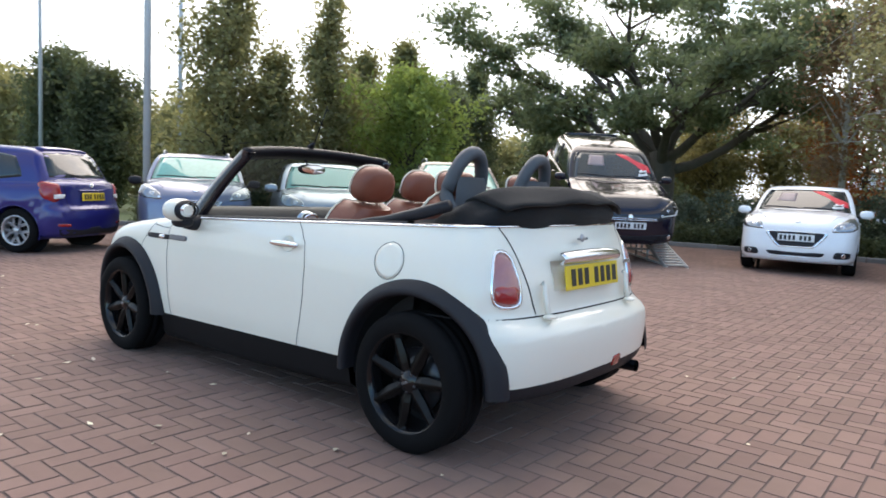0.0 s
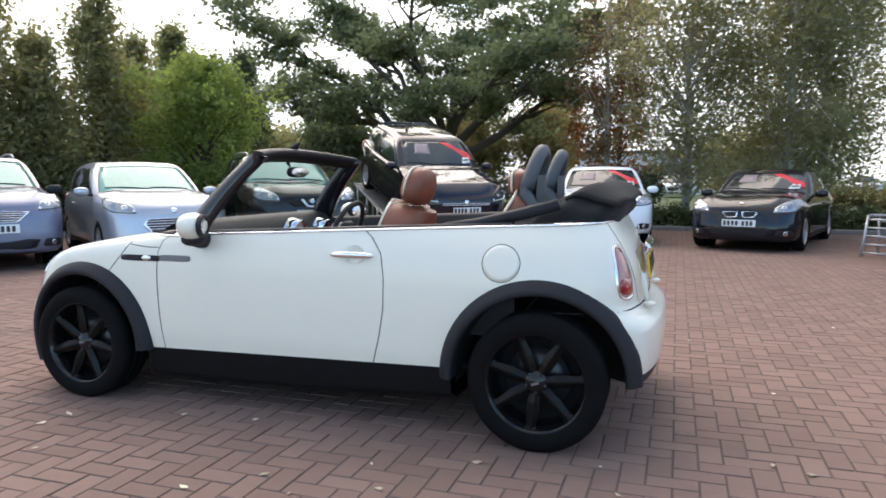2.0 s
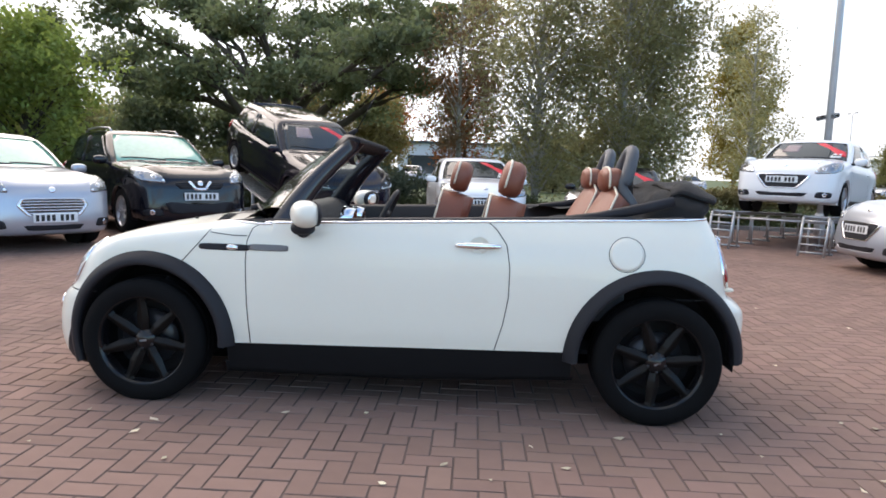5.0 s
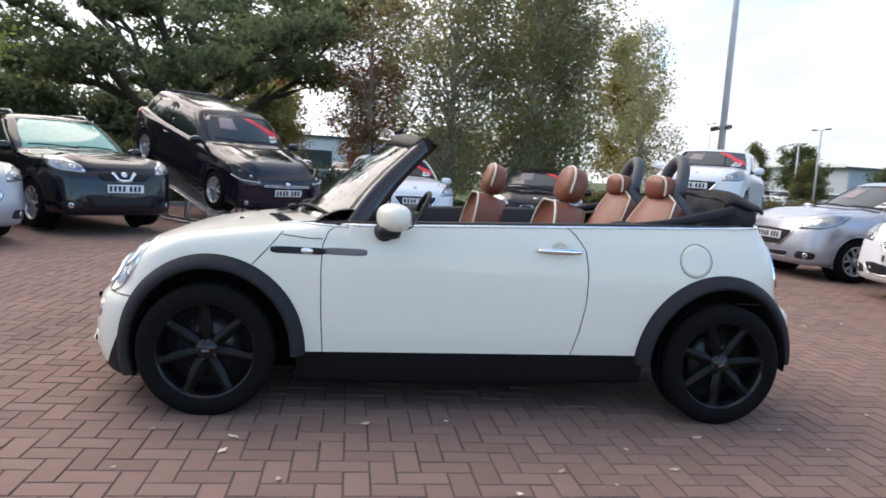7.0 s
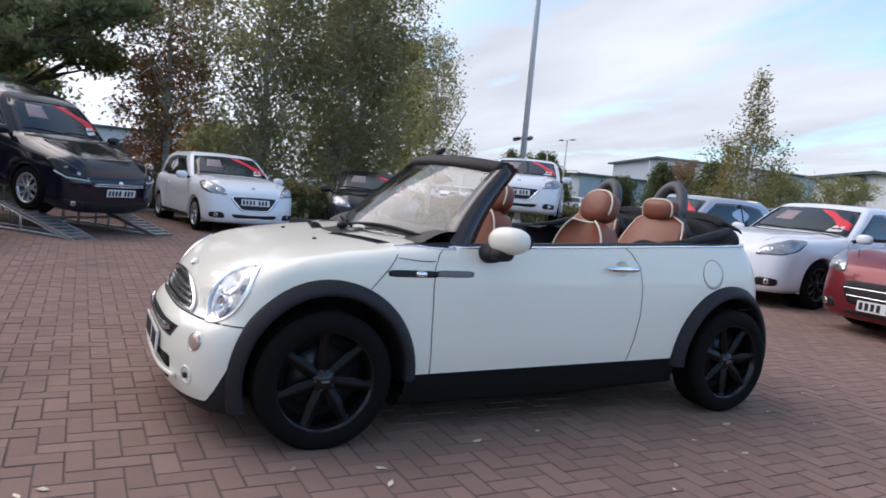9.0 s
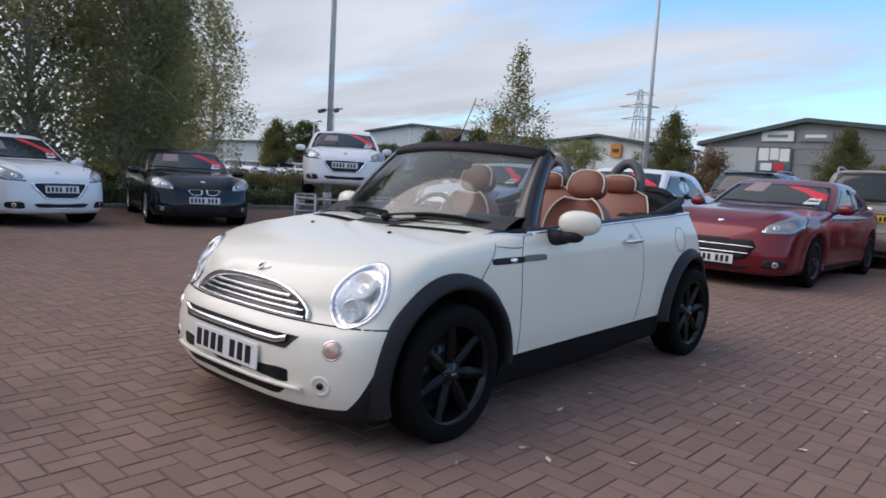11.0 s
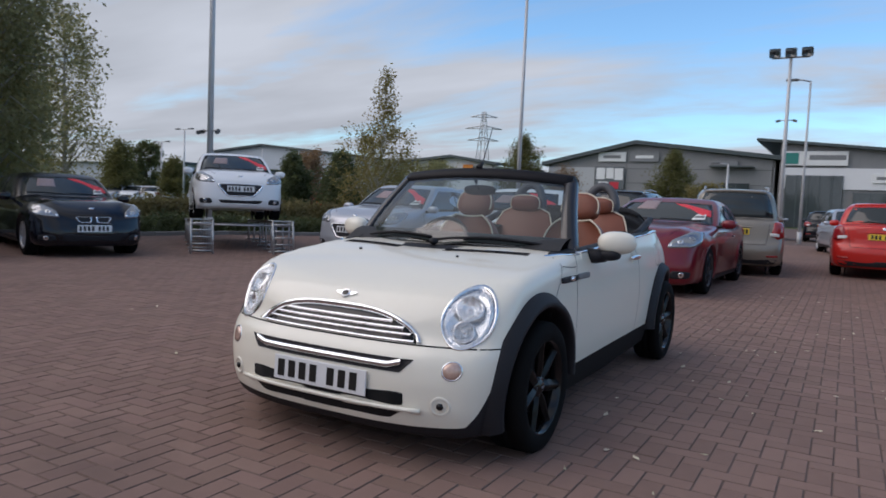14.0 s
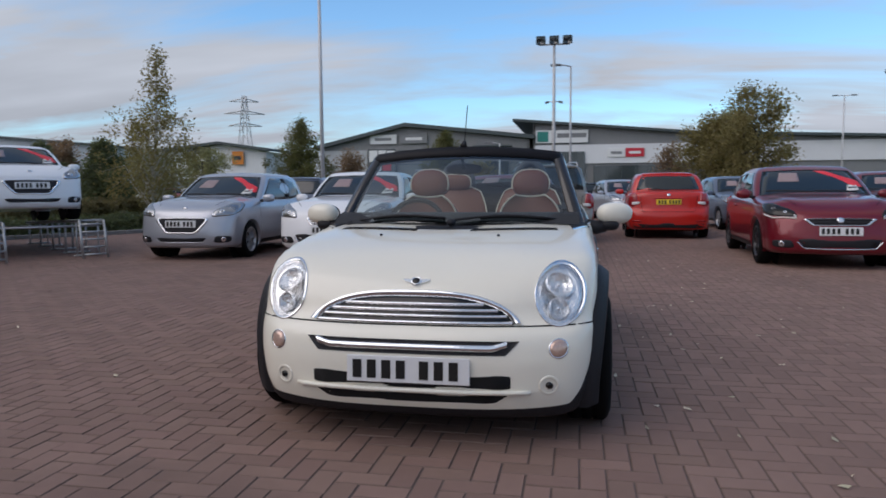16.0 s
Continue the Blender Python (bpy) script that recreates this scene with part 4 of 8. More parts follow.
for s in (1, -1):
    head_lamp(s)
    ind = part("indicator", round_patch(mini_f, 0, 1, ellipse(s * 0.612, 0.437, 0.035, 0.035), 4, 0.003, 0.01, 0.008), CLEARIND, mini, "round clear indicator")
    part("indicator_ring", round_patch(mini_f, 0, 1, ellipse(s * 0.612, 0.437, 0.040, 0.040), 2, 0.003, 0.01, hole=0.86), CHROME, ind)
    fog = part("fog_lamp", round_patch(mini_f, 0, 1, ellipse(s * 0.575, 0.288, 0.041, 0.041), 3, 0.004, 0.012, hole=0.72), CREAM, mini)
    part("fog_reflector", round_patch(mini_f, 0, 1, ellipse(s * 0.575, 0.288, 0.031, 0.031), 4, 0.002, 0.01, -0.015), CHROME, fog)
    part("fog_bulb", round_patch(mini_f, 0, 1, ellipse(s * 0.575, 0.288, 0.014, 0.014), 2, 0.008, 0.02, 0.004), GLOSSBLACK, fog)


def grille():
    zb, zt, wb = 0.528, 0.634, 0.432

    def edge(t):
        # the arched upper edge from one end to the other
        y = -wb + 2 * wb * t
        k = abs(y) / wb
        return y, zb + (zt - zb) * (1 - k**3.4) ** 0.75

    outline = [edge(i / 30) for i in range(31)] + [(wb - 2 * wb * i / 30, zb) for i in range(1, 30)]
    g = part("grille", round_patch(mini_f, 0, 1, outline, 6, 0.002, 0.012), GLOSSBLACK, mini, "arched black grille with chrome bars")
    # chrome surround
    V, F = [], []
    top = [edge(i / 40) for i in range(41)]
    P = onto(mini_f, [(0, y, z) for y, z in top], 0, 1)
    N = gradient(mini_f, P)
    for p, n in zip(P, N):
        d = np.array([0, p[1] * 0.35, max(0.02, p[2] - zb)])
        d /= np.linalg.norm(d)
        for w, o in ((0.0, 0.004), (0.007, 0.014), (0.024, 0.012), (0.031, 0.0)):
            V.append(tuple(p + d * w + n * o))
    for k in range(40):
        for i in range(3):
            F.append((k * 4 + i, (k + 1) * 4 + i, (k + 1) * 4 + i + 1, k * 4 + i + 1))
    part("grille_surround", (V, F), CHROME, g, "bright chrome surround")
    for z in (0.535, 0.560, 0.584, 0.608):
        w = wb * (1 - ((z - zb) / (zt - zb)) ** (1 / 0.75)) ** (1 / 3.4) - 0.006
        ys = np.linspace(-w, w, 30)
        P = onto(mini_f, [(0, y, z) for y in ys], 0, 1)
        V, F = [], []
        for p in P:
            for dx, dz in ((0.0, -0.0075), (0.011, -0.006), (0.015, 0.0), (0.011, 0.005), (0.0, 0.0065)):
                V.append((p[0] + dx, p[1], p[2] + dz))
        for i in range(len(P) - 1):
            for j in range(4):
                F.append((i * 5 + j, (i + 1) * 5 + j, (i + 1) * 5 + j + 1, i * 5 + j + 1))
        part("grille_bar", (V, F), CHROME, g)
    # bumper strip below the grille, black tray with a chrome blade
    tray = part("bumper_strip", quad_patch(mini_f, 0, 1, [(-0.40, 0.414), (0.40, 0.414), (0.455, 0.470), (-0.455, 0.470)], 40, 6, 0.003, 0.01), PLASTIC, mini, "black strip with a chrome blade")
    ys = np.linspace(-0.405, 0.405, 41)
    P = onto(mini_f, [(0, y, 0.442 + 0.016 * max(0.0, abs(y) - 0.35) / 0.055) for y in ys], 0, 1, 0.010)
    V, F = [], []
    for p in P:
        for dx, dz in ((-0.004, -0.014), (0.006, -0.012), (0.010, -0.003), (0.007, 0.010), (-0.004, 0.013)):
            V.append((p[0] + dx, p[1], p[2] + dz))
    for i in range(40):
        for j in range(4):
            F.append((i * 5 + j, (i + 1) * 5 + j, (i + 1) * 5 + j + 1, i * 5 + j + 1))
    part("chrome_blade", (V, F), CHROME, tray)
    # lower intake: two dark patches paint its shaded slots, a body-coloured bar between
    for nm, z0, z1, w0_, w1_ in (("upper_intake", 0.274, 0.332, 0.425, 0.425), ("lower_intake", 0.205, 0.252, 0.36, 0.425)):
        part(nm, drape(mini_f, [(1.87, -w0_, z0), (1.88, 0, z0), (1.87, w0_, z0), (1.87, w1_, z1), (1.88, 0, z1), (1.87, -w1_, z1)], 5, 0.002, 0.006, soft=0.25), DARK, mini, "dark patch standing for a shaded air intake")
    bar_pts = []
    for i in range(31):
        y = -0.50 + i / 30
        p = onto(mini_f, [(0, y, 0.263)], 0, 1)[0]
        bar_pts.append((p[0] + 0.012, y, 0.263))
    part("intake_bar", tube(bar_pts, 0.0105, 8), CREAM, mini)
    # winged badge
    bp = onto(mini_f, [(0, 0, 0.690)], 0, 1)[0]
    bn = gradient(mini_f, np.array([bp]))[0]
    mtx = Matrix.Translation(Vector(bp) + Vector(bn) * 0.004) @ Vector(bn).to_track_quat("Z", "Y").to_matrix().to_4x4()
    bd = part("bonnet_badge", moved(lathe([(0.0, 0.008), (0.017, 0.008), (0.021, 0.004), (0.022, -0.004)], 24, "z"), mtx), GLOSSBLACK, mini, "round badge with silver wings")
    part("badge_ring", moved(lathe([(0.017, 0.008), (0.020, 0.010), (0.023, 0.007), (0.024, -0.004)], 24, "z"), mtx), CHROME, bd)
    # the badge's own frame has its width along world y
    right = mtx.to_3x3().inverted() @ Vector((0, 1, 0))
    upv = mtx.to_3x3().inverted() @ Vector((bn[2] * -1, 0, bn[0]))
    for s in (1, -1):
        pts = [(0.020, 0.012), (0.052, 0.013), (0.062, 0.010), (0.045, -0.003), (0.022, -0.010)]
        V = []
        for h in (0.004, -0.003):
            V += [tuple(mtx @ (right * (s * a) + upv * b + Vector((0, 0, h)))) for a, b in pts]
        F = [(0, 1, 2, 3, 4), (9, 8, 7, 6, 5)] + [(i, (i + 1) % 5, (i + 1) % 5 + 5, i + 5) for i in range(5)]
        part("badge_wing", (V, F), CHROME, bd, smooth=False)


grille()


BAR_MESH = mesh_data("plate_bar", *box(0, 0, 0, 0.003, 0.038, 0.076), INK, False)


def number_plate(parent, m, back, label, off=(0, 0, 0)):
    """A plate 0.52 x 0.111 m in the local yz plane facing +x, with plain bars for its characters."""
    p = part("number_plate", moved(box(0, 0, 0, 0.008, 0.52, 0.111, 0.003), m), back, parent, label, smooth=False)
    y = -0.215
    for k in range(7):
        bar = new("plate_bar", BAR_MESH)
        bar.parent = p
        bar.matrix_basis = Matrix.Translation(off) @ m @ Matrix.Translation((0.005, y, 0))
        y += 0.062 if k != 3 else 0.098
    return p


number_plate(mini, pose(1.897, 0, 0.350, 0, -3, 0), PLATE_W, "white front number plate with dark bars", (-0.043, 0, 0))
number_plate(mini, pose(-1.668, 0, 0.757, 0, 188, 0), PLATE_Y, "yellow rear number plate with dark bars")


def tail():
    for s in (1, -1):
        o = [(-1.555, s * 0.572, 0.893), (-1.52, s * 0.622, 0.885), (-1.525, s * 0.645, 0.79), (-1.535, s * 0.660, 0.70), (-1.555, s * 0.650, 0.650), (-1.605, s * 0.59, 0.640), (-1.63, s * 0.525, 0.655), (-1.62, s * 0.525, 0.75), (-1.585, s * 0.545, 0.86)]
        f = part("tail_lamp", drape(mini_f, o, 2, 0.006, 0.02, hole=0.88, soft=0.9), CHROME, mini, "red tail lamp in a chrome frame")
        c = np.array(o).mean(0)
        inner = [tuple(c + (np.array(q) - c) * 0.89) for q in o]
        part("tail_lens", drape(mini_f, inner, 5, 0.004, 0.01, 0.008, soft=0.9), PINKLENS, f, "pale red lens")
        low = [(-1.59, s * 0.545, 0.735), (-1.53, s * 0.638, 0.735), (-1.545, s * 0.642, 0.675), (-1.60, s * 0.585, 0.662), (-1.615, s * 0.543, 0.675)]
        part("brake_lens", drape(mini_f, low, 3, 0.011, 0.008, 0.004, soft=0.6), REDLENS, f, "deep red lens")
        if s < 0:
            part("rear_fog_lamp", round_patch(mini_f, 0, -1, ellipse(-0.17, 0.335, 0.042, 0.028, 20, 4.0), 3, 0.003, 0.008), REDLENS, mini, "small red fog lamp in the bumper")
        ov = part("bumper_horn", tube([(-1.635, s * 0.40, 0.745), (-1.652, s * 0.40, 0.735), (-1.660, s * 0.40, 0.66), (-1.672, s * 0.40, 0.615)], 0.013, 8), CREAM, mini)
        part("horn_foot", ellipsoid((-1.682, s * 0.40, 0.604), (0.030, 0.035, 0.012), 14, 8), CREAM, ov)
    part("boot_handle", solid(sheet(lambda u, v: (-1.640 - 0.022 * math.sin(math.pi * v) ** 0.7 - 0.006 * math.sin(math.pi * u), -0.275 + 0.55 * u, 0.824 + (0.034 + 0.012 * math.sin(math.pi * u) ** 0.5) * v), 24, 8), 0.012), CHROME, mini, "chrome boot handle")
    part("plate_recess", quad_patch(mini_f, 0, -1, [(-0.30, 0.70), (0.30, 0.70), (0.30, 0.83), (-0.30, 0.83)], 10, 4, 0.003, 0.008), CREAM, mini)
    part("boot_badge", moved(join(lathe([(0.0, 0.006), (0.016, 0.006), (0.02, 0.0)], 20, "x"), box(0.003, 0.035, 0.004, 0.004, 0.03, 0.012, 0.002), box(0.003, -0.035, 0.004, 0.004, 0.03, 0.012, 0.002)), pose(-1.60, 0, 0.925, 0, 190, 0)), SILVERTRIM, mini, "small winged silver badge")
    part("model_badge", box(-1.65, -0.40, 0.80, 0.006, 0.07, 0.02, 0.002), SILVERTRIM, mini)
    part("exhaust", tube([(-1.45, -0.45, 0.245), (-1.725, -0.45, 0.25)], 0.030, 16, False), GLOSSBLACK, mini, "dark exhaust tailpipe")


tail()


def side_trim():
    for s in (1, -1):
        flip = (lambda vf: vf) if s > 0 else mirrored
        st = part("side_vent", flip(round_patch(mini_f, 1, 1, ellipse(0.845, 0.768, 0.125, 0.0155, 32, 5.0), 3, 0.004, 0.01)), PLASTIC, mini, "black side strip with indicator")
        part("side_indicator", flip(round_patch(mini_f, 1, 1, ellipse(0.808, 0.768, 0.030, 0.013, 24, 2.4), 3, 0.007, 0.01, 0.005)), CHROME, st, "clear side indicator")
        part("side_vent_tail", flip(round_patch(mini_f, 1, 1, ellipse(0.633, 0.772, 0.097, 0.0155, 32, 5.0), 3, 0.004, 0.01)), VENTGREY, mini)
        if s > 0:
            part("fuel_flap", round_patch(mini_f, 1, 1, ellipse(-1.07, 0.805, 0.081, 0.078, 40), 5, 0.0006, 0.002), CREAM, mini)
            ring = [(x, z) for x, z in ellipse(-1.07, 0.805, 0.084, 0.081, 40)]
            part("panel_gap", seam(mini_f, 1, 1, ring + ring[:1], 0.0028), DARK, mini)
        # door handle with its cup
        part("handle_cup", flip(round_patch(mini_f, 1, 1, ellipse(-0.375, 0.822, 0.0515, 0.0445, 32), 6, 0.0008, 0.004, -0.024)), CREAM, mini)
        y = y_on(-0.37, 0.822)
        part("door_handle", flip(moved(ellipsoid((0, 0, 0), (0.112, 0.015, 0.016), 24, 10, 2.6), pose(-0.37, y + 0.024, 0.822))), CHROME, mini, "chrome door handle")
        # belt line: chrome strip with a black seal above
        pts = []
        for x in np.linspace(0.66, -1.10, 60):
            z = float(m_belt(x))
            p = onto(mini_f, [(x, 0, z - 0.004)], 1, 1)[0]
            pts.append(p)
        flank = len(pts)
        for a in np.linspace(92, 180, 40):
            d = np.array([math.cos(radians(a)), math.sin(radians(a)), 0.0])
            lo, hi = 0.2, 1.2
            for _ in range(30):
                r = (lo + hi) / 2
                q = np.array([-1.10, 0, 0]) + d * r
                q[2] = float(m_belt(q[0])) - 0.004
                lo, hi = (r, hi) if float(mini_f(*q)) < 0 else (lo, r)
            pts.append(q)
        inward = [np.array([0.0, 1.0, 0.0])] * flank + [np.array([math.cos(radians(a)), math.sin(radians(a)), 0.0]) for a in np.linspace(92, 180, 40)]
        V, F = [], []
        for p, e in zip(pts, inward):
            for dy, dz in ((0.004, -0.004), (0.006, 0.002), (0.002, 0.006), (-0.02, 0.008)):
                V.append((p[0] + e[0] * dy, s * (p[1] + e[1] * dy), p[2] + dz))
        for i in range(len(pts) - 1):
            for j in range(3):
                q = (i * 4 + j, (i + 1) * 4 + j, (i + 1) * 4 + j + 1, i * 4 + j + 1)
                F.append(q if s < 0 else q[::-1])
        part("belt_trim", (V, F), CHROME, mini, "thin chrome waistline strip")
        V, F = [], []
        pts = pts[:flank]
        for p in pts:
            for dy, dz in ((-0.008, 0.006), (-0.012, 0.016), (-0.05, 0.018), (-0.075, 0.0), (-0.085, -0.25), (-0.06, -0.5)):
                V.append((p[0], s * (p[1] + dy), p[2] + dz))
        for i in range(len(pts) - 1):
            for j in range(5):
                q = (i * 6 + j, (i + 1) * 6 + j, (i + 1) * 6 + j + 1, i * 6 + j + 1)
                F.append(q if s < 0 else q[::-1])
        part("inner_door_panel", (V, F), DASH, mini, "dark inner door card")
        # mirror, its glass turned in towards the driver, on a cup-shaped black foot
        turn = pose(0.430, s * 0.892, 0.948, 0, 0, 22 * s)
        mb = part("door_mirror", moved(ellipsoid((0, 0, 0), (0.066, 0.106, 0.063), 28, 18, 2.35), turn), CREAM, mini, "cream oval door mirror on a black foot")
        part("mirror_cup", ellipsoid((0.446, s * 0.862, 0.882), (0.055, 0.058, 0.034), 20, 12, 2.4), PLASTIC, mb)
        part("mirror_foot", tube([(0.47, s * 0.735, 0.872), (0.462, s * 0.79, 0.868), (0.452, s * 0.84, 0.876)], [0.045, 0.040, 0.036], 14), PLASTIC, mb)
        V, F = lathe([(0.80, 0.010), (1.0, 0.006), (1.08, -0.01)], 28, "x")
        part("mirror_rim", moved(([(-0.054 - x, y * 0.092, z * 0.053) for x, y, z in V], [f[::-1] for f in F]), turn), PLASTIC, mb)
        V, F = lathe([(0.0, 0.008), (0.8, 0.008), (0.9, 0.0)], 28, "x")
        part("mirror_glass", moved(([(-0.054 - x, y * 0.085, z * 0.047) for x, y, z in V], [f[::-1] for f in F]), turn), CHROME, mb, "mirror glass")


side_trim()


def ws_point(u, v, out=0.0):
    """The windscreen's face: u from -1 to 1 across, v from 0 at the scuttle to 1 at the header."""
    k = 1 - u * u
    b = np.array([0.64 + 0.27 * k, 0.712 * u, 0.872 + 0.022 * k])
    t = np.array([0.300 + 0.10 * k, 0.572 * u, 1.290 + 0.034 * k])
    p = b + (t - b) * v
    p[0] += 0.03 * math.sin(math.pi * v)
    return p + np.array([out, 0, out * 0.6])


def screen():
    g = part("windscreen", sheet(lambda u, v: ws_point(-0.95 + 1.9 * u, 0.04 + 0.92 * v), 24, 12), SCREEN, mini, "clear curved windscreen")
    g.visible_shadow = False

    for s in (1, -1):
        # pillar runs back from the glass edge, and is wide seen from the side
        V, F = [], []
        n = 14
        for i in range(n + 1):
            v = -0.10 + 1.13 * i / n
            a = ws_point(s * 0.93, v)
            e = ws_point(s * 1.0, v)
            back = np.array([-0.105 + 0.03 * v, s * 0.012, -0.016])
            for p in (a + (0.006, 0, 0.004), e + (0.006, s * 0.014, 0.004), e + back * 0.5 + (0, s * 0.020, 0), e + back, e + back + (0.0, -s * 0.035, 0.0), a + (-0.03, 0, -0.02)):
                V.append(tuple(p))
        for i in range(n):
            for j in range(6):
                q = (i * 6 + j, (i + 1) * 6 + j, (i + 1) * 6 + (j + 1) % 6, i * 6 + (j + 1) % 6)
                F.append(q if s < 0 else q[::-1])
        F.append((0, 1, 2, 3, 4, 5))
        F.append(tuple(n * 6 + k for k in (5, 4, 3, 2, 1, 0)))
        pl = part("pillar", (V, F), PILLARBLACK, mini, "gloss black windscreen pillar")
        part("pillar_foot", drape(mini_f, [(0.86, s * 0.655, 0.875), (0.74, s * 0.715, 0.884), (0.622, s * 0.744, 0.893), (0.622, s * 0.69, 0.905), (0.72, s * 0.63, 0.885)], 3, 0.005, 0.012, soft=0.25), PLASTIC, pl)
        part("foot_trim", band(mini_f, [(0.90, s * 0.655, 0.868), (0.76, s * 0.722, 0.876), (0.69, s * 0.742, 0.882), (0.625, s * 0.752, 0.889)], 0.008, 0.006), CHROME, pl)
    V, F = [], []
    n = 30
    for i in range(n + 1):
        u = -1.0 + 2.0 * i / n
        a = ws_point(u, 0.93)
        e = ws_point(u, 1.0)
        for p in (a + (0.006, 0, 0.004), e + (0.012, 0, 0.008), e + (-0.005, 0, 0.026), e + (-0.03, 0, 0.028), e + (-0.062, 0, 0.016), e + (-0.068, 0, -0.006), e + (-0.045, 0, -0.028), a + (-0.02, 0, -0.02)):
            V.append(tuple(p))
    for i in range(n):
        for j in range(8):
            F.append((i * 8 + j, (i + 1) * 8 + j, (i + 1) * 8 + (j + 1) % 8, i * 8 + (j + 1) % 8))
    F.append(tuple(range(8)))
    F.append(tuple(n * 8 + k for k in range(7, -1, -1)))
    part("screen_header", (V, F), HEADERBLACK, mini, "black windscreen header rail")
    part("scuttle", sheet(lambda u, v: ws_point(-0.99 + 1.98 * u, 0.0) + np.array([0.11, 0, -0.002]) * (1 - v) * (1.0 - 0.35 * (2 * u - 1) ** 2) + np.array([0.0, 0, -0.012 * (1 - v) + 0.004]), 30, 3), PLASTIC, mini, "black scuttle panel")
    part("frit_band", sheet(lambda u, v: ws_point(-0.97 + 1.94 * u, -0.04 + 0.12 * v) + np.array([-0.006, 0, -0.004]), 30, 3), GLOSSBLACK, mini, "black band along the foot of the glass")
    # vents in the bonnet's rear edge, washer jets, wipers
    for s in (1, -1):
        V = quad_patch(mini_f, 2, 1, [(0.890, s * 0.575), (0.990, s * 0.150), (1.052, s * 0.140), (0.952, s * 0.585)], 14, 2, 0.002, 0.006)
        v = part("bonnet_vent", V, DARK, mini, "black slotted bonnet vent")
        for k in range(13):
            t = (k + 0.5) / 13
            p = onto(mini_f, [(0.922 + 0.10 * t, s * (0.565 - 0.41 * t), 0)], 2, 1, 0.004)[0]
            part("vent_slat", box(p[0], p[1], p[2], 0.052, 0.006, 0.004), PLASTIC, v, smooth=False)
    for y in (-0.30, 0.30):
        p = onto(mini_f, [(1.17, y, 0)], 2, 1, 0.004)[0]
        part("washer_jet", ellipsoid(p, (0.012, 0.008, 0.006), 10, 6), PLASTIC, mini)
    for y0, ye in ((-0.60, -0.02), (0.02, 0.60)):
        pts = []
        for i in range(13):
            t = i / 12
            u = (y0 + (ye - y0) * t) / 0.70
            q = ws_point(u, 0.05 + 0.05 * math.sin(math.pi * t) + 0.03 * t, 0.018)
            pts.append(tuple(q))
        wv = part("wiper", tube(pts, [0.007] * 13, 6), PLASTIC, mini, "black wiper")
        part("wiper_blade", tube([(p[0] - 0.008, p[1], p[2] - 0.008) for p in pts[3:]], 0.006, 5), RUBBER, wv)
        part("wiper_pivot", ellipsoid(np.array(pts[0]) + (0.03, 0, -0.01), (0.03, 0.025, 0.02), 12, 8), PLASTIC, wv)
    # aerial on the header
    a = ws_point(0, 1.0)
    fin = part("aerial", tube([(a[0] - 0.01, 0, a[2] + 0.028), (a[0] - 0.04, 0, a[2] + 0.055), (a[0] - 0.055, 0, a[2] + 0.062)], [0.022, 0.013, 0.007], 10), PLASTIC, mini, "short black roof aerial")
    part("aerial_rod", tube([(a[0] - 0.05, 0, a[2] + 0.06), (a[0] - 0.17, 0, a[2] + 0.29)], 0.0028, 6), PLASTIC, fin)
    # rear-view mirror
    rv = part("rear_view_mirror", ellipsoid((0.37, 0.0, 1.215), (0.020, 0.110, 0.032), 24, 12, 2.6), PLASTIC, mini, "black rear-view mirror")
    part("mirror_face", moved(lathe([(0.0, 0.002), (1.0, 0.0)], 24, "x"), pose(0.347, 0, 1.215) @ Matrix.Diagonal((-1, 0.098, 0.026, 1))), CHROME, rv)
    part("mirror_stem", tube([(0.40, 0, 1.22), (0.43, 0, 1.27), (0.42, 0, 1.30)], 0.012, 8), PLASTIC, rv)


screen()


def cushion(c, r, power=3.0, n=24, m=14):
    return ellipsoid(c, r, n, m, power)


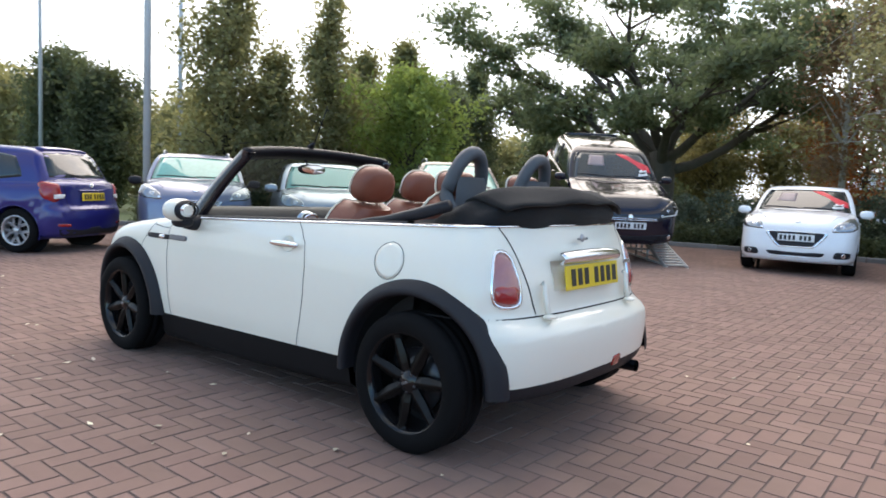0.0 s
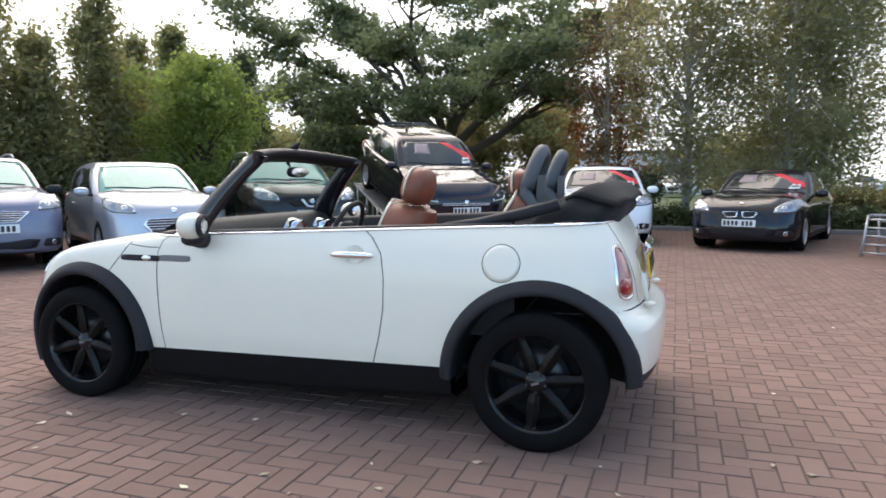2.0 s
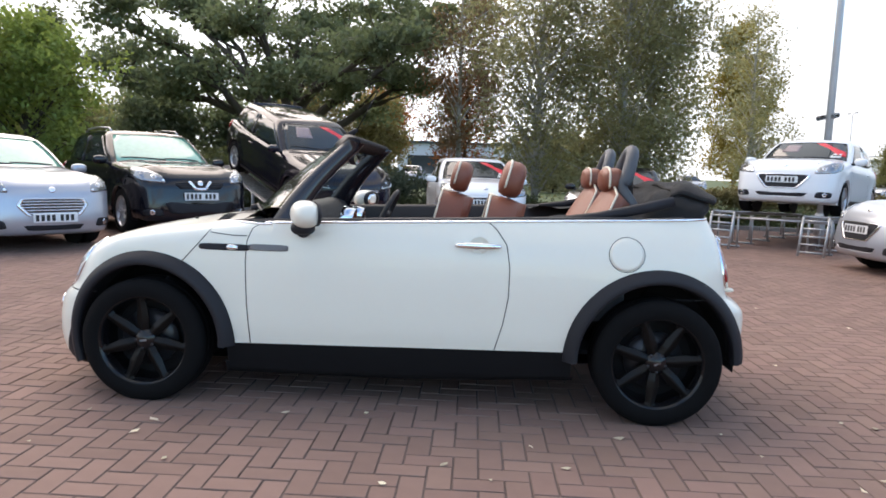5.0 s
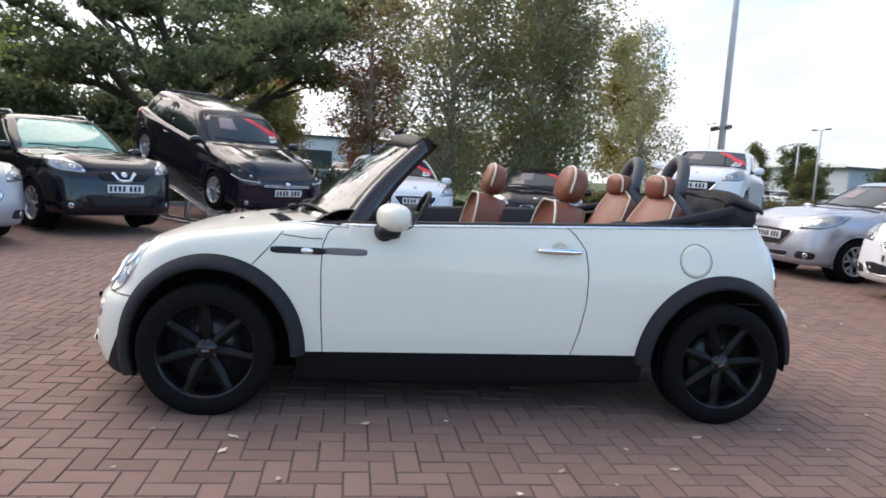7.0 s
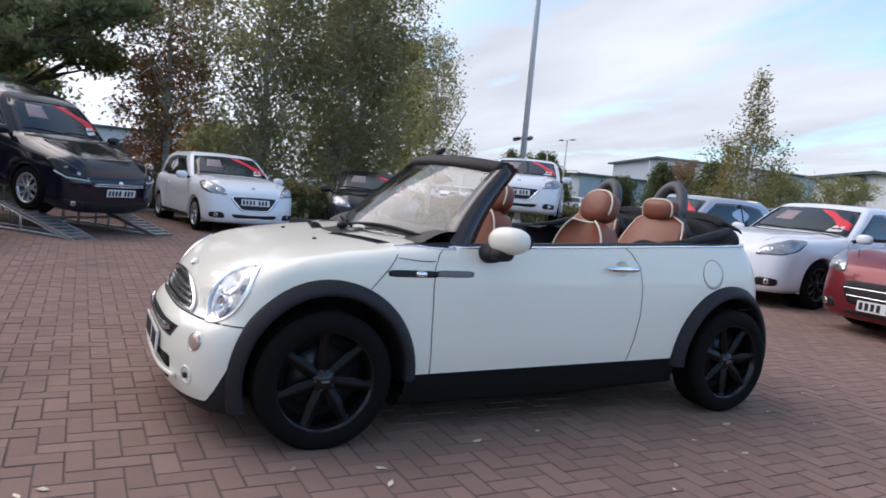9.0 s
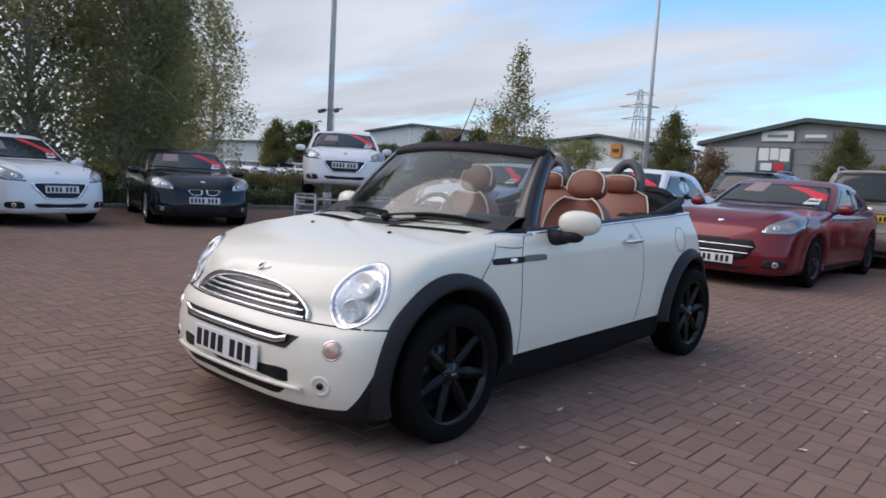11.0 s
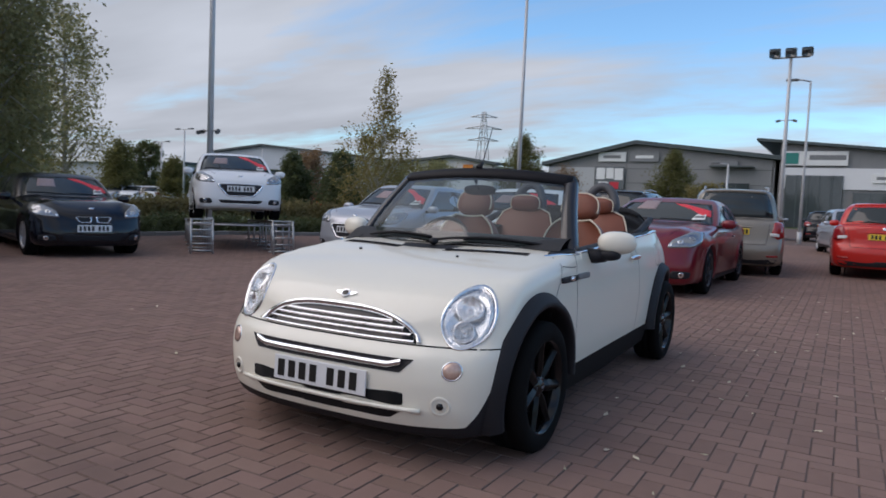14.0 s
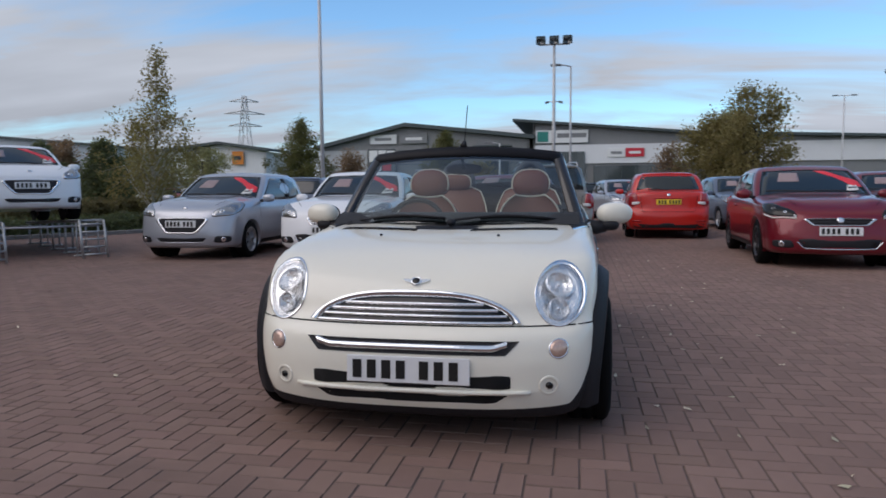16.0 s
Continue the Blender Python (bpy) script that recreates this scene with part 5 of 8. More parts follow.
def front_seat(x, y):
    """A tan leather seat: cushion, bolstered back and a tall headrest with cream piping."""
    st = new("front_seat")
    st.parent = mini
    st.location = (x, y, 0)
    st["label"] = "tan leather front seat with cream piping"
    tilt = pose(0, 0, 0.42, 0, -15, 0)

    def back(u, v):
        w = 0.24 * (1 - 0.10 * v) * math.sqrt(max(0.05, 1 - max(0.0, (v - 0.62) / 0.42) ** 2.6))
        t = 2 * u - 1
        return np.array([0.075 - 0.05 * (1 - t * t) + 0.02 * v, t * w, v * 0.63])

    def rear(u, v):
        w = 0.23 * (1 - 0.10 * v) * math.sqrt(max(0.05, 1 - max(0.0, (v - 0.62) / 0.42) ** 2.6))
        t = 2 * u - 1
        return np.array([-0.055 - 0.05 * (1 - abs(t) ** 3), t * w, v * 0.63])

    V, F = sheet(lambda u, v: back(u, v), 16, 16)
    V2, F2 = sheet(lambda u, v: rear(1 - u, v), 16, 16)
    front = moved((V, F), tilt)
    rearp = moved((V2, F2), tilt)
    edge_pts = [back(0, v / 20) for v in range(21)] + [back(u / 16, 1) for u in range(1, 17)] + [back(1, 1 - v / 20) for v in range(1, 21)]
    rear_pts = [rear(0, v / 20) for v in range(21)] + [rear(u / 16, 1) for u in range(1, 17)] + [rear(1, 1 - v / 20) for v in range(1, 21)]
    V3 = [tuple(tilt @ Vector(p)) for p in edge_pts] + [tuple(tilt @ Vector((0.5 * (a + b)) * np.array([1, 1.06, 1.01]))) for a, b in zip(edge_pts, rear_pts)] + [tuple(tilt @ Vector(p)) for p in rear_pts]
    k = len(edge_pts)
    F3 = [(r * k + i, r * k + i + 1, (r + 1) * k + i + 1, (r + 1) * k + i) for r in range(2) for i in range(k - 1)]
    bk = part("backrest", join(front, rearp, (V3, F3)), TAN, st)
    part("piping", tube([tuple(tilt @ Vector(p)) for p in edge_pts], 0.0065, 6), PIPING, bk, "cream piping")
    # headrest
    def hr(a, ring_x, grow):
        return tuple(tilt @ Vector((ring_x, grow * 0.132 * math.copysign(abs(math.cos(a)) ** 0.75, math.cos(a)) * (1.0 + 0.10 * math.sin(a) * -1), 0.738 + grow * 0.095 * math.copysign(abs(math.sin(a)) ** 0.8, math.sin(a)))))

    rows = [(0.070, 0.05), (0.068, 0.55), (0.058, 0.88), (0.035, 1.0), (-0.005, 1.02), (-0.035, 0.93), (-0.050, 0.7), (-0.056, 0.05)]
    V, F = [], []
    n = 32
    for gx, gr in rows:
        V += [hr(2 * math.pi * q / n, gx, gr) for q in range(n)]
    for r in range(len(rows) - 1):
        for q in range(n):
            F.append((r * n + q, r * n + (q + 1) % n, (r + 1) * n + (q + 1) % n, (r + 1) * n + q))
    F.append(tuple(range(n - 1, -1, -1)))
    F.append(tuple((len(rows) - 1) * n + q for q in range(n)))
    hd = part("headrest", (V, F), TAN, st)
    part("headrest_piping", tube([hr(2 * math.pi * q / 40, 0.038, 1.01) for q in range(-3, 24)], 0.006, 6), PIPING, hd, "cream piping")
    for s in (1, -1):
        part("headrest_post", tube([tuple(tilt @ Vector((0.0, s * 0.05, 0.60))), tuple(tilt @ Vector((0.0, s * 0.05, 0.70)))], 0.007, 8), CHROME, hd)
    part("cushion", cushion((0.27, 0, 0.40), (0.28, 0.24, 0.085)), TAN, st)
    return st


front_seat(-0.355, 0.345)
front_seat(-0.075, -0.345)


def rear_bench():
    b = new("rear_bench")
    b.parent = mini
    b["label"] = "tan leather rear bench with two headrests"
    for s in (1, -1):
        y = 0.30 * s
        V, F = sheet(lambda u, v: (-0.80 - 0.26 * v + 0.05 * math.sin(math.pi * u) * math.sin(math.pi * min(1, v)), y + (u - 0.5) * (0.56 - 0.16 * v**4), 0.55 + 0.53 * v + 0.06 * math.sin(math.pi * u) * v), 16, 14)
        bk = part("bench_back", solid((V, F), 0.09), TAN, b)
        pts = [V[j * 17] for j in range(15)] + [V[14 * 17 + i] for i in range(1, 17)] + [V[j * 17 + 16] for j in range(13, -1, -1)]
        part("bench_piping", tube(pts, 0.006, 6), PIPING, bk)
        hd = part("bench_headrest", ellipsoid((-1.06, y, 1.150), (0.060, 0.125, 0.066), 28, 14, 3.0), TAN, b)
        part("bench_headrest_piping", tube([(-1.035, y + 0.126 * math.copysign(abs(math.cos(a)) ** 0.67, math.cos(a)), 1.150 + 0.067 * math.copysign(abs(math.sin(a)) ** 0.67, math.sin(a))) for a in np.linspace(-0.5, math.pi + 0.5, 30)], 0.0055, 6), PIPING, hd)
    part("bench_cushion", cushion((-0.62, 0, 0.50), (0.26, 0.55, 0.09)), TAN, b)
    # rollover hoops
    for s in (1, -1):
        y = 0.30 * s
        pts = [(-1.10, y + 0.125 * math.cos(a), 1.10 + 0.205 * math.sin(a)) for a in np.linspace(0, math.pi, 20)]
        pts = [(-1.19, y + 0.15, 0.94), (-1.15, y + 0.14, 1.02)] + pts + [(-1.15, y - 0.14, 1.02), (-1.19, y - 0.15, 0.94)]
        pts = [(p[0] - 0.06 * max(0, p[2] - 1.1) / 0.2, p[1], p[2]) for p in pts]
        hp = part("rollover_hoop", tube(pts, 0.034, 12), HOOPGREY, mini, "grey padded rollover hoop")
        part("hoop_panel", sheet(lambda u, v: (-1.155 - 0.02 * math.sin(math.pi * u), y + (u - 0.5) * (0.27 - 0.05 * v), 0.94 + 0.25 * v), 6, 5), HOOPGREY, hp)


rear_bench()


def cockpit():
    # dashboard, binnacles, wheel, floor, tunnel and tray behind the bench
    d = part("dashboard", sheet(lambda u, v: (0.78 - 0.42 * v - 0.05 * math.sin(math.pi * u) * 0, -0.69 + 1.38 * u, 0.900 + 0.062 * math.sin(math.pi * min(1.0, v / 0.75)) - 0.30 * max(0.0, v - 0.62) / 0.38), 24, 12), DASH, mini, "dark curved dashboard")
    for y, r in ((0.0, 0.075), (-0.34, 0.06)):
        V, F = lathe([(r, 0.03), (r, -0.04), (r * 0.9, -0.045), (r * 0.88, -0.02), (0, -0.02)], 28, "x")
        g = part("gauge", moved((V, F), pose(0.40, y, 0.865, 0, -12, 0)), CHROME, d, "round chrome-ringed gauge")
        part("gauge_face", moved(lathe([(0, -0.024), (r * 0.86, -0.024)], 24, "x"), pose(0.40, y, 0.865, 0, -12, 0)), PLATE_W if y == 0 else INK, g)
    for y in (0.58, 0.28, -0.60):
        V, F = lathe([(0.05, 0.02), (0.055, -0.03), (0.04, -0.035), (0.0, -0.03)], 20, "x")
        part("air_vent", moved((V, F), pose(0.42, y, 0.83)), SILVERTRIM, d)
    tw = pose(0.22, -0.345, 0.86, 0, -25, 0)
    ringv = [tuple(tw @ Vector((0, 0.182 * math.cos(a), 0.182 * math.sin(a)))) for a in np.linspace(0, 2 * math.pi, 41)]
    sw = part("steering_wheel", tube(ringv, 0.0155, 10, False), DASH, mini, "dark two-spoke steering wheel")
    part("wheel_boss", moved(ellipsoid((0, 0, -0.01), (0.03, 0.075, 0.06), 18, 10, 3), tw), DASH, sw)
    for s in (1, -1):
        part("wheel_spoke", moved(box(0.0, s * 0.12, -0.015, 0.02, 0.12, 0.045, 0.008), tw), SILVERTRIM, sw)
    part("floor_liner", box(-0.2, 0, 0.30, 1.9, 1.3, 0.02), CLOTH, mini, smooth=False)
    part("tunnel", box(-0.1, 0, 0.42, 1.3, 0.22, 0.22, 0.04), DASH, mini)
    part("rear_bulkhead", sheet(lambda u, v: (-1.12 - 0.35 * v, (-0.68 + 1.36 * u) * (1 - 0.16 * v), 0.55 + 0.40 * v), 8, 6), CLOTH, mini)
    part("front_bulkhead", sheet(lambda u, v: (0.60 + 0.0 * v, -0.70 + 1.4 * u, 0.32 + 0.53 * v), 4, 4), DASH, mini)


cockpit()


def roof_stack():
    """The folded hood: a rounded black canvas pile with sagging folds and a tonneau along the sides."""
    side_x = curve((0, 0.14, 0.3, 0.5, 0.68, 0.82, 0.92, 1.0), (-1.10, -1.17, -1.24, -1.36, -1.47, -1.555, -1.575, -1.53))
    side_z = curve((0, 0.14, 0.3, 0.5, 0.68, 0.82, 0.92, 1.0), (0.95, 0.985, 1.045, 1.095, 1.110, 1.085, 1.045, 0.970))

    def top(u, v):
        t = 2 * u - 1
        k = max(0.0, 1 - abs(t) ** 5) ** 0.45
        fold = (0.016 * math.sin(v * 11 + 2.2 * t * t) + 0.009 * math.sin(v * 27 + t * 5) + 0.005 * math.sin(t * 9 + v * 6)) * k
        x = -1.28 + (float(side_x(v)) + 1.28) * (0.62 + 0.38 * k) + 0.07 * t * t
        z = 0.955 + (float(side_z(v)) - 0.955) * k + fold + 0.02 * (1 - t * t) * min(1.0, 3 * v)
        return np.array([x + fold * 0.6, t * 0.625, z])

    s = part("folded_roof", sheet(top, 60, 44), CLOTH, mini, "folded black canvas roof")
    part("roof_flap", solid(sheet(lambda u, v: top(0.06 + 0.88 * u, 0.50 + 0.36 * v) + np.array([-0.012 - 0.035 * v, 0, 0.016 + 0.008 * math.sin(u * 15) - 0.01 * v]), 36, 10), 0.012), CLOTH, s)
    for k in (1, -1):
        pts = [(-0.78, k * 0.655, 0.955), (-0.95, k * 0.655, 0.975), (-1.15, k * 0.65, 1.02), (-1.30, k * 0.645, 1.06)]
        part("hood_frame", tube(pts, [0.018, 0.024, 0.028, 0.026], 8), PLASTIC, s)
        V, F = sheet(lambda u, v: (-0.70 - 0.66 * u, k * (0.675 - 0.20 * v - 0.03 * u), 0.945 + 0.036 * u + 0.014 * math.sin(u * 14) * v + 0.03 * u * v), 20, 5)
        part("tonneau", (V, F), CLOTH, s)


roof_stack()


def draw_in_nose():
    """Draws everything ahead of the front hubs a little back, to the car's true front overhang."""
    for o in mini.children_recursive:
        if o.name.startswith("plate_bar") or o.type != "MESH":
            continue
        me = o.data
        co = np.empty(len(me.vertices) * 3, np.float32)
        me.vertices.foreach_get("co", co)
        co = co.reshape(-1, 3)
        if co[:, 0].max() < 1.2:
            continue
        k = np.clip((co[:, 0] - 1.2) / 0.68, 0, 1.1)
        co[:, 0] -= 0.042 * k
        me.vertices.foreach_set("co", co.ravel())
        me.update()


draw_in_nose()

# ---- parked cars ----
# the front of each kind of car: grille outline (half, y in half-widths, z under the bonnet's edge), frame, plate, intake
FACES = {
    "oval": dict(grille=[(0, -0.135), (0.52, -0.135), (0.50, -0.20), (0.30, -0.40), (0, -0.40)], frame=True, slats=0, plate=-0.25, badge=-0.03, intake=(0.50, 0.10, 0.17), lamp="clear"),
    "cat": dict(grille=[(0, -0.09), (0.36, -0.09), (0.38, -0.14), (0.30, -0.24), (0, -0.24)], frame=True, slats=3, plate=-0.32, badge=-0.15, intake=(0.60, 0.10, 0.24), lamp="clear"),
    "trap": dict(grille=[(0, -0.10), (0.50, -0.10), (0.49, -0.125), (0.38, -0.22), (0, -0.22)], frame=True, slats=2, plate=-0.30, badge=-0.155, intake=(0.58, 0.09, 0.22), chin=True, lamp="dark"),
    "frame": dict(grille=[(0, -0.12), (0.46, -0.12), (0.45, -0.15), (0.30, -0.28), (0, -0.28)], frame=True, slats=4, plate=-0.36, badge=-0.04, intake=(0.60, 0.06, 0.20), lamp="clear"),
    "hex": dict(grille=[(0, -0.20), (0.44, -0.20), (0.50, -0.28), (0.36, -0.42), (0, -0.42)], frame=True, slats=5, plate=-0.44, badge=-0.09, intake=(0.42, 0.06, 0.13), lamp="clear"),
    "vee": dict(grille=[(0, -0.07), (0.42, -0.07), (0.42, -0.14), (0.34, -0.22), (0, -0.22)], frame=False, slats=3, vee=True, plate=-0.33, badge=-0.14, intake=(0.62, 0.12, 0.30), lamp="clear"),
    "bar": dict(grille=[(0, -0.09), (0.54, -0.085), (0.54, -0.12), (0.50, -0.18), (0, -0.18)], frame=False, slats=1, line=True, plate=-0.27, badge=-0.135, intake=(0.74, 0.08, 0.20), lamp="dark"),
    "kidney": dict(grille=[], plate=-0.31, badge=0.0, intake=(0.66, 0.08, 0.22), lamp="clear"),
    "low": dict(grille=[(0, -0.20), (0.50, -0.20), (0.55, -0.28), (0.42, -0.46), (0, -0.46)], frame=False, slats=2, plate=-0.46, badge=-0.05, intake=(0.50, 0.05, 0.10), lamp="clear"),
}


def make_car(name, label, m, color, L=3.97, W=1.74, H=1.46, wb=2.54, fo=0.80, rad=0.305, belt=0.93, nose=0.84, hood=1.0, ws0=0.92, ws1=0.08, rw1=-1.42, rw0=-1.74, clear=0.20, glass_mat=None, rimcol=None, spokes=5, sale=True, face="oval", rails=False, cladding=False, plate=True, roofcol=None, fine=1.0, boot=None, tall_lamps=False, group="parked cars"):
    """A parked car. Lengths from the middle of the wheelbase: ws0/ws1 foot and top of the windscreen, rw1/rw0 top and foot of the rear window."""
    car = thing(name, label, "car", m, group)
    glass_mat = glass_mat or TINTED
    style = FACES[face]
    xf, xr = wb / 2 + fo, wb / 2 + fo - L
    hw = W / 2
    side = curve((clear - 0.05, clear + 0.08, 0.42, 0.60, 0.74, belt - 0.07, belt + 0.06), (hw * 0.90, hw * 0.965, hw * 0.985, hw * 0.99, hw * 1.0, hw * 0.975, hw * 0.90))
    front = curve((clear - 0.05, clear + 0.06, 0.38, nose - 0.22, nose - 0.10, nose + 0.02, hood + 0.1), (xf - 0.10, xf - 0.02, xf, xf - 0.035, xf - 0.075, xf - 0.19, xf - 0.55))
    back = curve((clear - 0.05, clear + 0.1, 0.48, 0.60, 0.66, belt, belt + 0.15), (-xr - 0.10, -xr - 0.02, -xr, -xr - 0.02, -xr - 0.06, -xr - 0.09, -xr - 0.14))
    tail_z = boot if boot else belt + 0.06
    top = curve((xr - 0.1, xr + 0.25, rw0 + 0.1, ws0 - 0.1, ws0 + 0.15, xf - 0.48, xf - 0.22, xf + 0.02), (tail_z - 0.05, tail_z, tail_z + 0.02, hood + 0.03, hood - 0.005, hood * 0.5 + nose * 0.5 + 0.03, nose + 0.015, nose - 0.10))

    def f(x, y, z):
        ay = np.abs(y)
        tp = 1 - 0.10 * np.clip((x - wb * 0.36) / (xf - wb * 0.36), 0, 2) ** 2 - 0.08 * np.clip((-wb * 0.36 - x) / (-xr - wb * 0.36), 0, 2) ** 2
        # flared wings round the wheels and a crease along the doors
        wing = 0.016 * (np.exp(-((np.hypot(x - wb / 2, z - rad) - rad - 0.06) / 0.07) ** 2) + np.exp(-((np.hypot(x + wb / 2, z - rad) - rad - 0.06) / 0.07) ** 2))
        a = smax(ay - side(z) * tp - wing, x - (front(z) - 0.24 * (ay / hw) ** 3), 0.13)
        a = smax(a, -x - (back(z) - 0.15 * (ay / hw) ** 3), 0.14)
        rise = 0.020 * np.exp(-((ay - hw * 0.60) / 0.11) ** 2) * np.clip((x - ws0 + 0.3) / 0.4, 0, 1)
        a = smax(a, z - (top(x) - 0.075 * (ay / hw) ** 3 + 0.010 + rise), 0.06)
        return smax(a, clear - z, 0.06)

    zt = belt - 0.03
    wsx = curve((zt - 0.1, zt, (zt + H) / 2, H, H + 0.1), (ws0 + 0.16, ws0 + 0.05, (ws0 + ws1) / 2 + 0.06, ws1, ws1 - 0.2))
    rwx = curve((zt - 0.1, zt, (zt + H) / 2, H, H + 0.1), (-rw0 + 0.03, -rw0, -(rw0 + rw1) / 2 + 0.03, -rw1, -rw1 - 0.2))
    wid = curve((zt - 0.1, zt, (zt + H) / 2, H, H + 0.1), (hw * 0.96, hw * 0.935, hw * 0.85, hw * 0.70, hw * 0.62))
    mid = (ws1 + rw1) / 2

    def g(x, y, z):
        ay = np.abs(y)
        a = smax(ay - wid(z) * (1 - 0.05 * np.clip((x - 0.1) / 1.2, 0, 1) ** 2 - 0.09 * np.clip((-0.5 - x) / 1.3, 0, 1) ** 2), x - (wsx(z) - 0.20 * (ay / hw) ** 2.5), 0.06)
        a = smax(a, -x - (rwx(z) - 0.13 * (ay / hw) ** 2), 0.08)
        a = smax(a, z - (H - 0.05 * (ay / hw) ** 2 - 0.045 * ((x - mid - 0.15) / 0.9) ** 2), 0.09)
        return smax(a, zt - 0.08 - z, 0.02)

    P, F = skin(f, xr + 0.62, xf - 0.62, 0.50, int(46 * fine), int(68 * fine), int(20 * fine), 3.2)
    hubs = (wb / 2, -wb / 2)
    arch_r = rad + 0.04
    P, F = cut_arches(P, F, f, hubs, rad, arch_r, hw * 0.6, clear + 0.03)
    col = paint(color)
    part("body", (P, F), col, car, normals=gradient(f, P))
    P2, F2 = skin(g, rw1 - 0.05, ws1 + 0.05, zt + 0.06, int((30 if fine >= 1 else 20) * fine), int((128 if fine >= 1 else 64) * fine), int((36 if fine >= 1 else 18) * fine), 3.0)
    part("cabin", (P2, F2), roofcol or col, car, normals=gradient(g, P2))
    # wheel openings: a turned-in edge and a dark well
    for h in hubs:
        n = 30
        ang = [radians(-20 + 220 * k / n) for k in range(n + 1)]
        ring = onto(f, [(h + arch_r * math.cos(a), 0, max(rad + arch_r * math.sin(a), clear + 0.05)) for a in ang], 1, 1)[:, 1]
        for s in (1, -1):
            V, Fc = [], []
            for a, y in zip(ang, ring):
                prof = ((arch_r + 0.035, 0.003), (arch_r + 0.015, 0.008), (arch_r - 0.006, 0.004), (arch_r - 0.010, -0.10), (arch_r - 0.012, -0.28)) if cladding else ((arch_r + 0.006, -0.001), (arch_r, 0.003), (arch_r - 0.008, 0.0), (arch_r - 0.010, -0.10), (arch_r - 0.012, -0.28))
                V += [(h + rr * math.cos(a), s * (y + dy), rad + rr * math.sin(a)) for rr, dy in prof]
            for k in range(n):
                for i in range(4):
                    q = (k * 5 + i, k * 5 + i + 1, (k + 1) * 5 + i + 1, (k + 1) * 5 + i)
                    Fc.append(q if s > 0 else q[::-1])
            part("wheel_arch", (V, Fc), PLASTIC if cladding else col, car)
            V, Fc = lathe([(0.01, 0), (arch_r, 0)], 20)
            part("wheel_well", ([(x + h, s * (hw - 0.28), z + rad) for x, y, z in V], Fc), DARK, car)
            w = new("wheel")
            w.parent = car
            w.matrix_basis = pose(h, s * (hw - 0.115), rad, 0, 17 * h, 0 if s > 0 else 180)
            rr = rad * 0.68
            part("tyre", lathe([(rr, -0.09), (rad * 0.86, -0.10), (rad * 0.97, -0.085), (rad, -0.06), (rad, 0.06), (rad * 0.97, 0.085), (rad * 0.86, 0.10), (rr, 0.092)], 32), RUBBER, w)
            rc = rimcol or ALLOY
            pieces = [lathe([(rr + 0.004, 0.085), (rr - 0.004, 0.095), (rr - 0.022, 0.085), (rr - 0.03, 0.0), (rr, -0.09)], 32), lathe([(0.0, 0.08), (0.05, 0.078), (0.06, 0.05)], 20)]
            for k in range(spokes):
                a = 2 * math.pi * k / spokes
                for off in (-0.13, 0.13):
                    V, Fc = box(rr * 0.55, 0.068, off * 0.25, rr * 0.92, 0.024, 0.036, 0.006)
                    c, sn = math.cos(a + off), math.sin(a + off)
                    pieces.append(([(x * c - z * sn, y, x * sn + z * c) for x, y, z in V], Fc))
            part("rim", join(*pieces), rc, w)
            part("brake", lathe([(0.0, 0.0), (rr * 0.75, 0.0), (rr * 0.9, -0.04), (rr, -0.05)], 24), DARK, w)
    # glass
    zw = zt + 0.045

    def ws_pt(v, z, inset=0.0):
        """A point on the windscreen, v across from -1 to 1."""
        y = v * (float(wid(z)) - 0.075 - inset)
        return (float(wsx(z)) - 0.20 * (abs(y) / hw) ** 2.5, y, z)

    top_z = H - 0.105
    zs = [zw - 0.04 + (top_z - zw + 0.04) * k / 5 for k in range(6)]
    edge = [ws_pt(1, z) for z in zs] + [ws_pt(v, top_z + 0.022 * (1 - v * v)) for v in (0.66, 0.33, 0, -0.33, -0.66)] + [ws_pt(-1, z) for z in zs[::-1]] + [ws_pt(v, zs[0]) for v in (-0.66, -0.33, 0, 0.33, 0.66)]
    part("windscreen", drape(g, edge, 6, 0.006, 0.012, soft=0), glass_mat, car, "wide windscreen")
    part("windscreen_seal", drape(g, edge, 1, 0.008, 0.012, hole=0.975, soft=0), GLOSSBLACK, car)

    def rw_pt(v, z):
        y = v * (float(wid(z)) * 0.90 - 0.07)
        return (-float(rwx(z)) + 0.13 * (y / hw) ** 2, y, z)

    zb = max(zw + 0.05, tail_z + 0.03)
    zs = [zb + (top_z - zb) * k / 4 for k in range(5)]
    edge = [rw_pt(1, z) for z in zs] + [rw_pt(v, top_z + 0.015 * (1 - v * v)) for v in (0.5, 0, -0.5)] + [rw_pt(-1, z) for z in zs[::-1]] + [rw_pt(v, zs[0]) for v in (-0.5, 0, 0.5)]
    part("rear_window", drape(g, edge, 4, 0.004, 0.010, soft=0), TINTED, car, "dark rear window")
    if not boot:
        part("spoiler", drape(g, [(rw1 + 0.10, -hw * 0.58, H), (rw1 + 0.10, hw * 0.58, H), (rw1 - 0.03, hw * 0.60, H - 0.03), (rw1 - 0.04, 0, H - 0.02), (rw1 - 0.03, -hw * 0.60, H - 0.03)], 3, 0.028, 0.03, soft=0.3), col, car)
        part("rear_wiper", band(g, [(rw0, -0.02, zb + 0.03), (rw0 + 0.05, 0.32, zb + 0.08)], 0.016, 0.014), PLASTIC, car)
    xm = mid + 0.10
    zr = lambda x: H - 0.115 - 0.045 * ((x - mid - 0.15) / 0.9) ** 2
    z0 = zw + 0.005
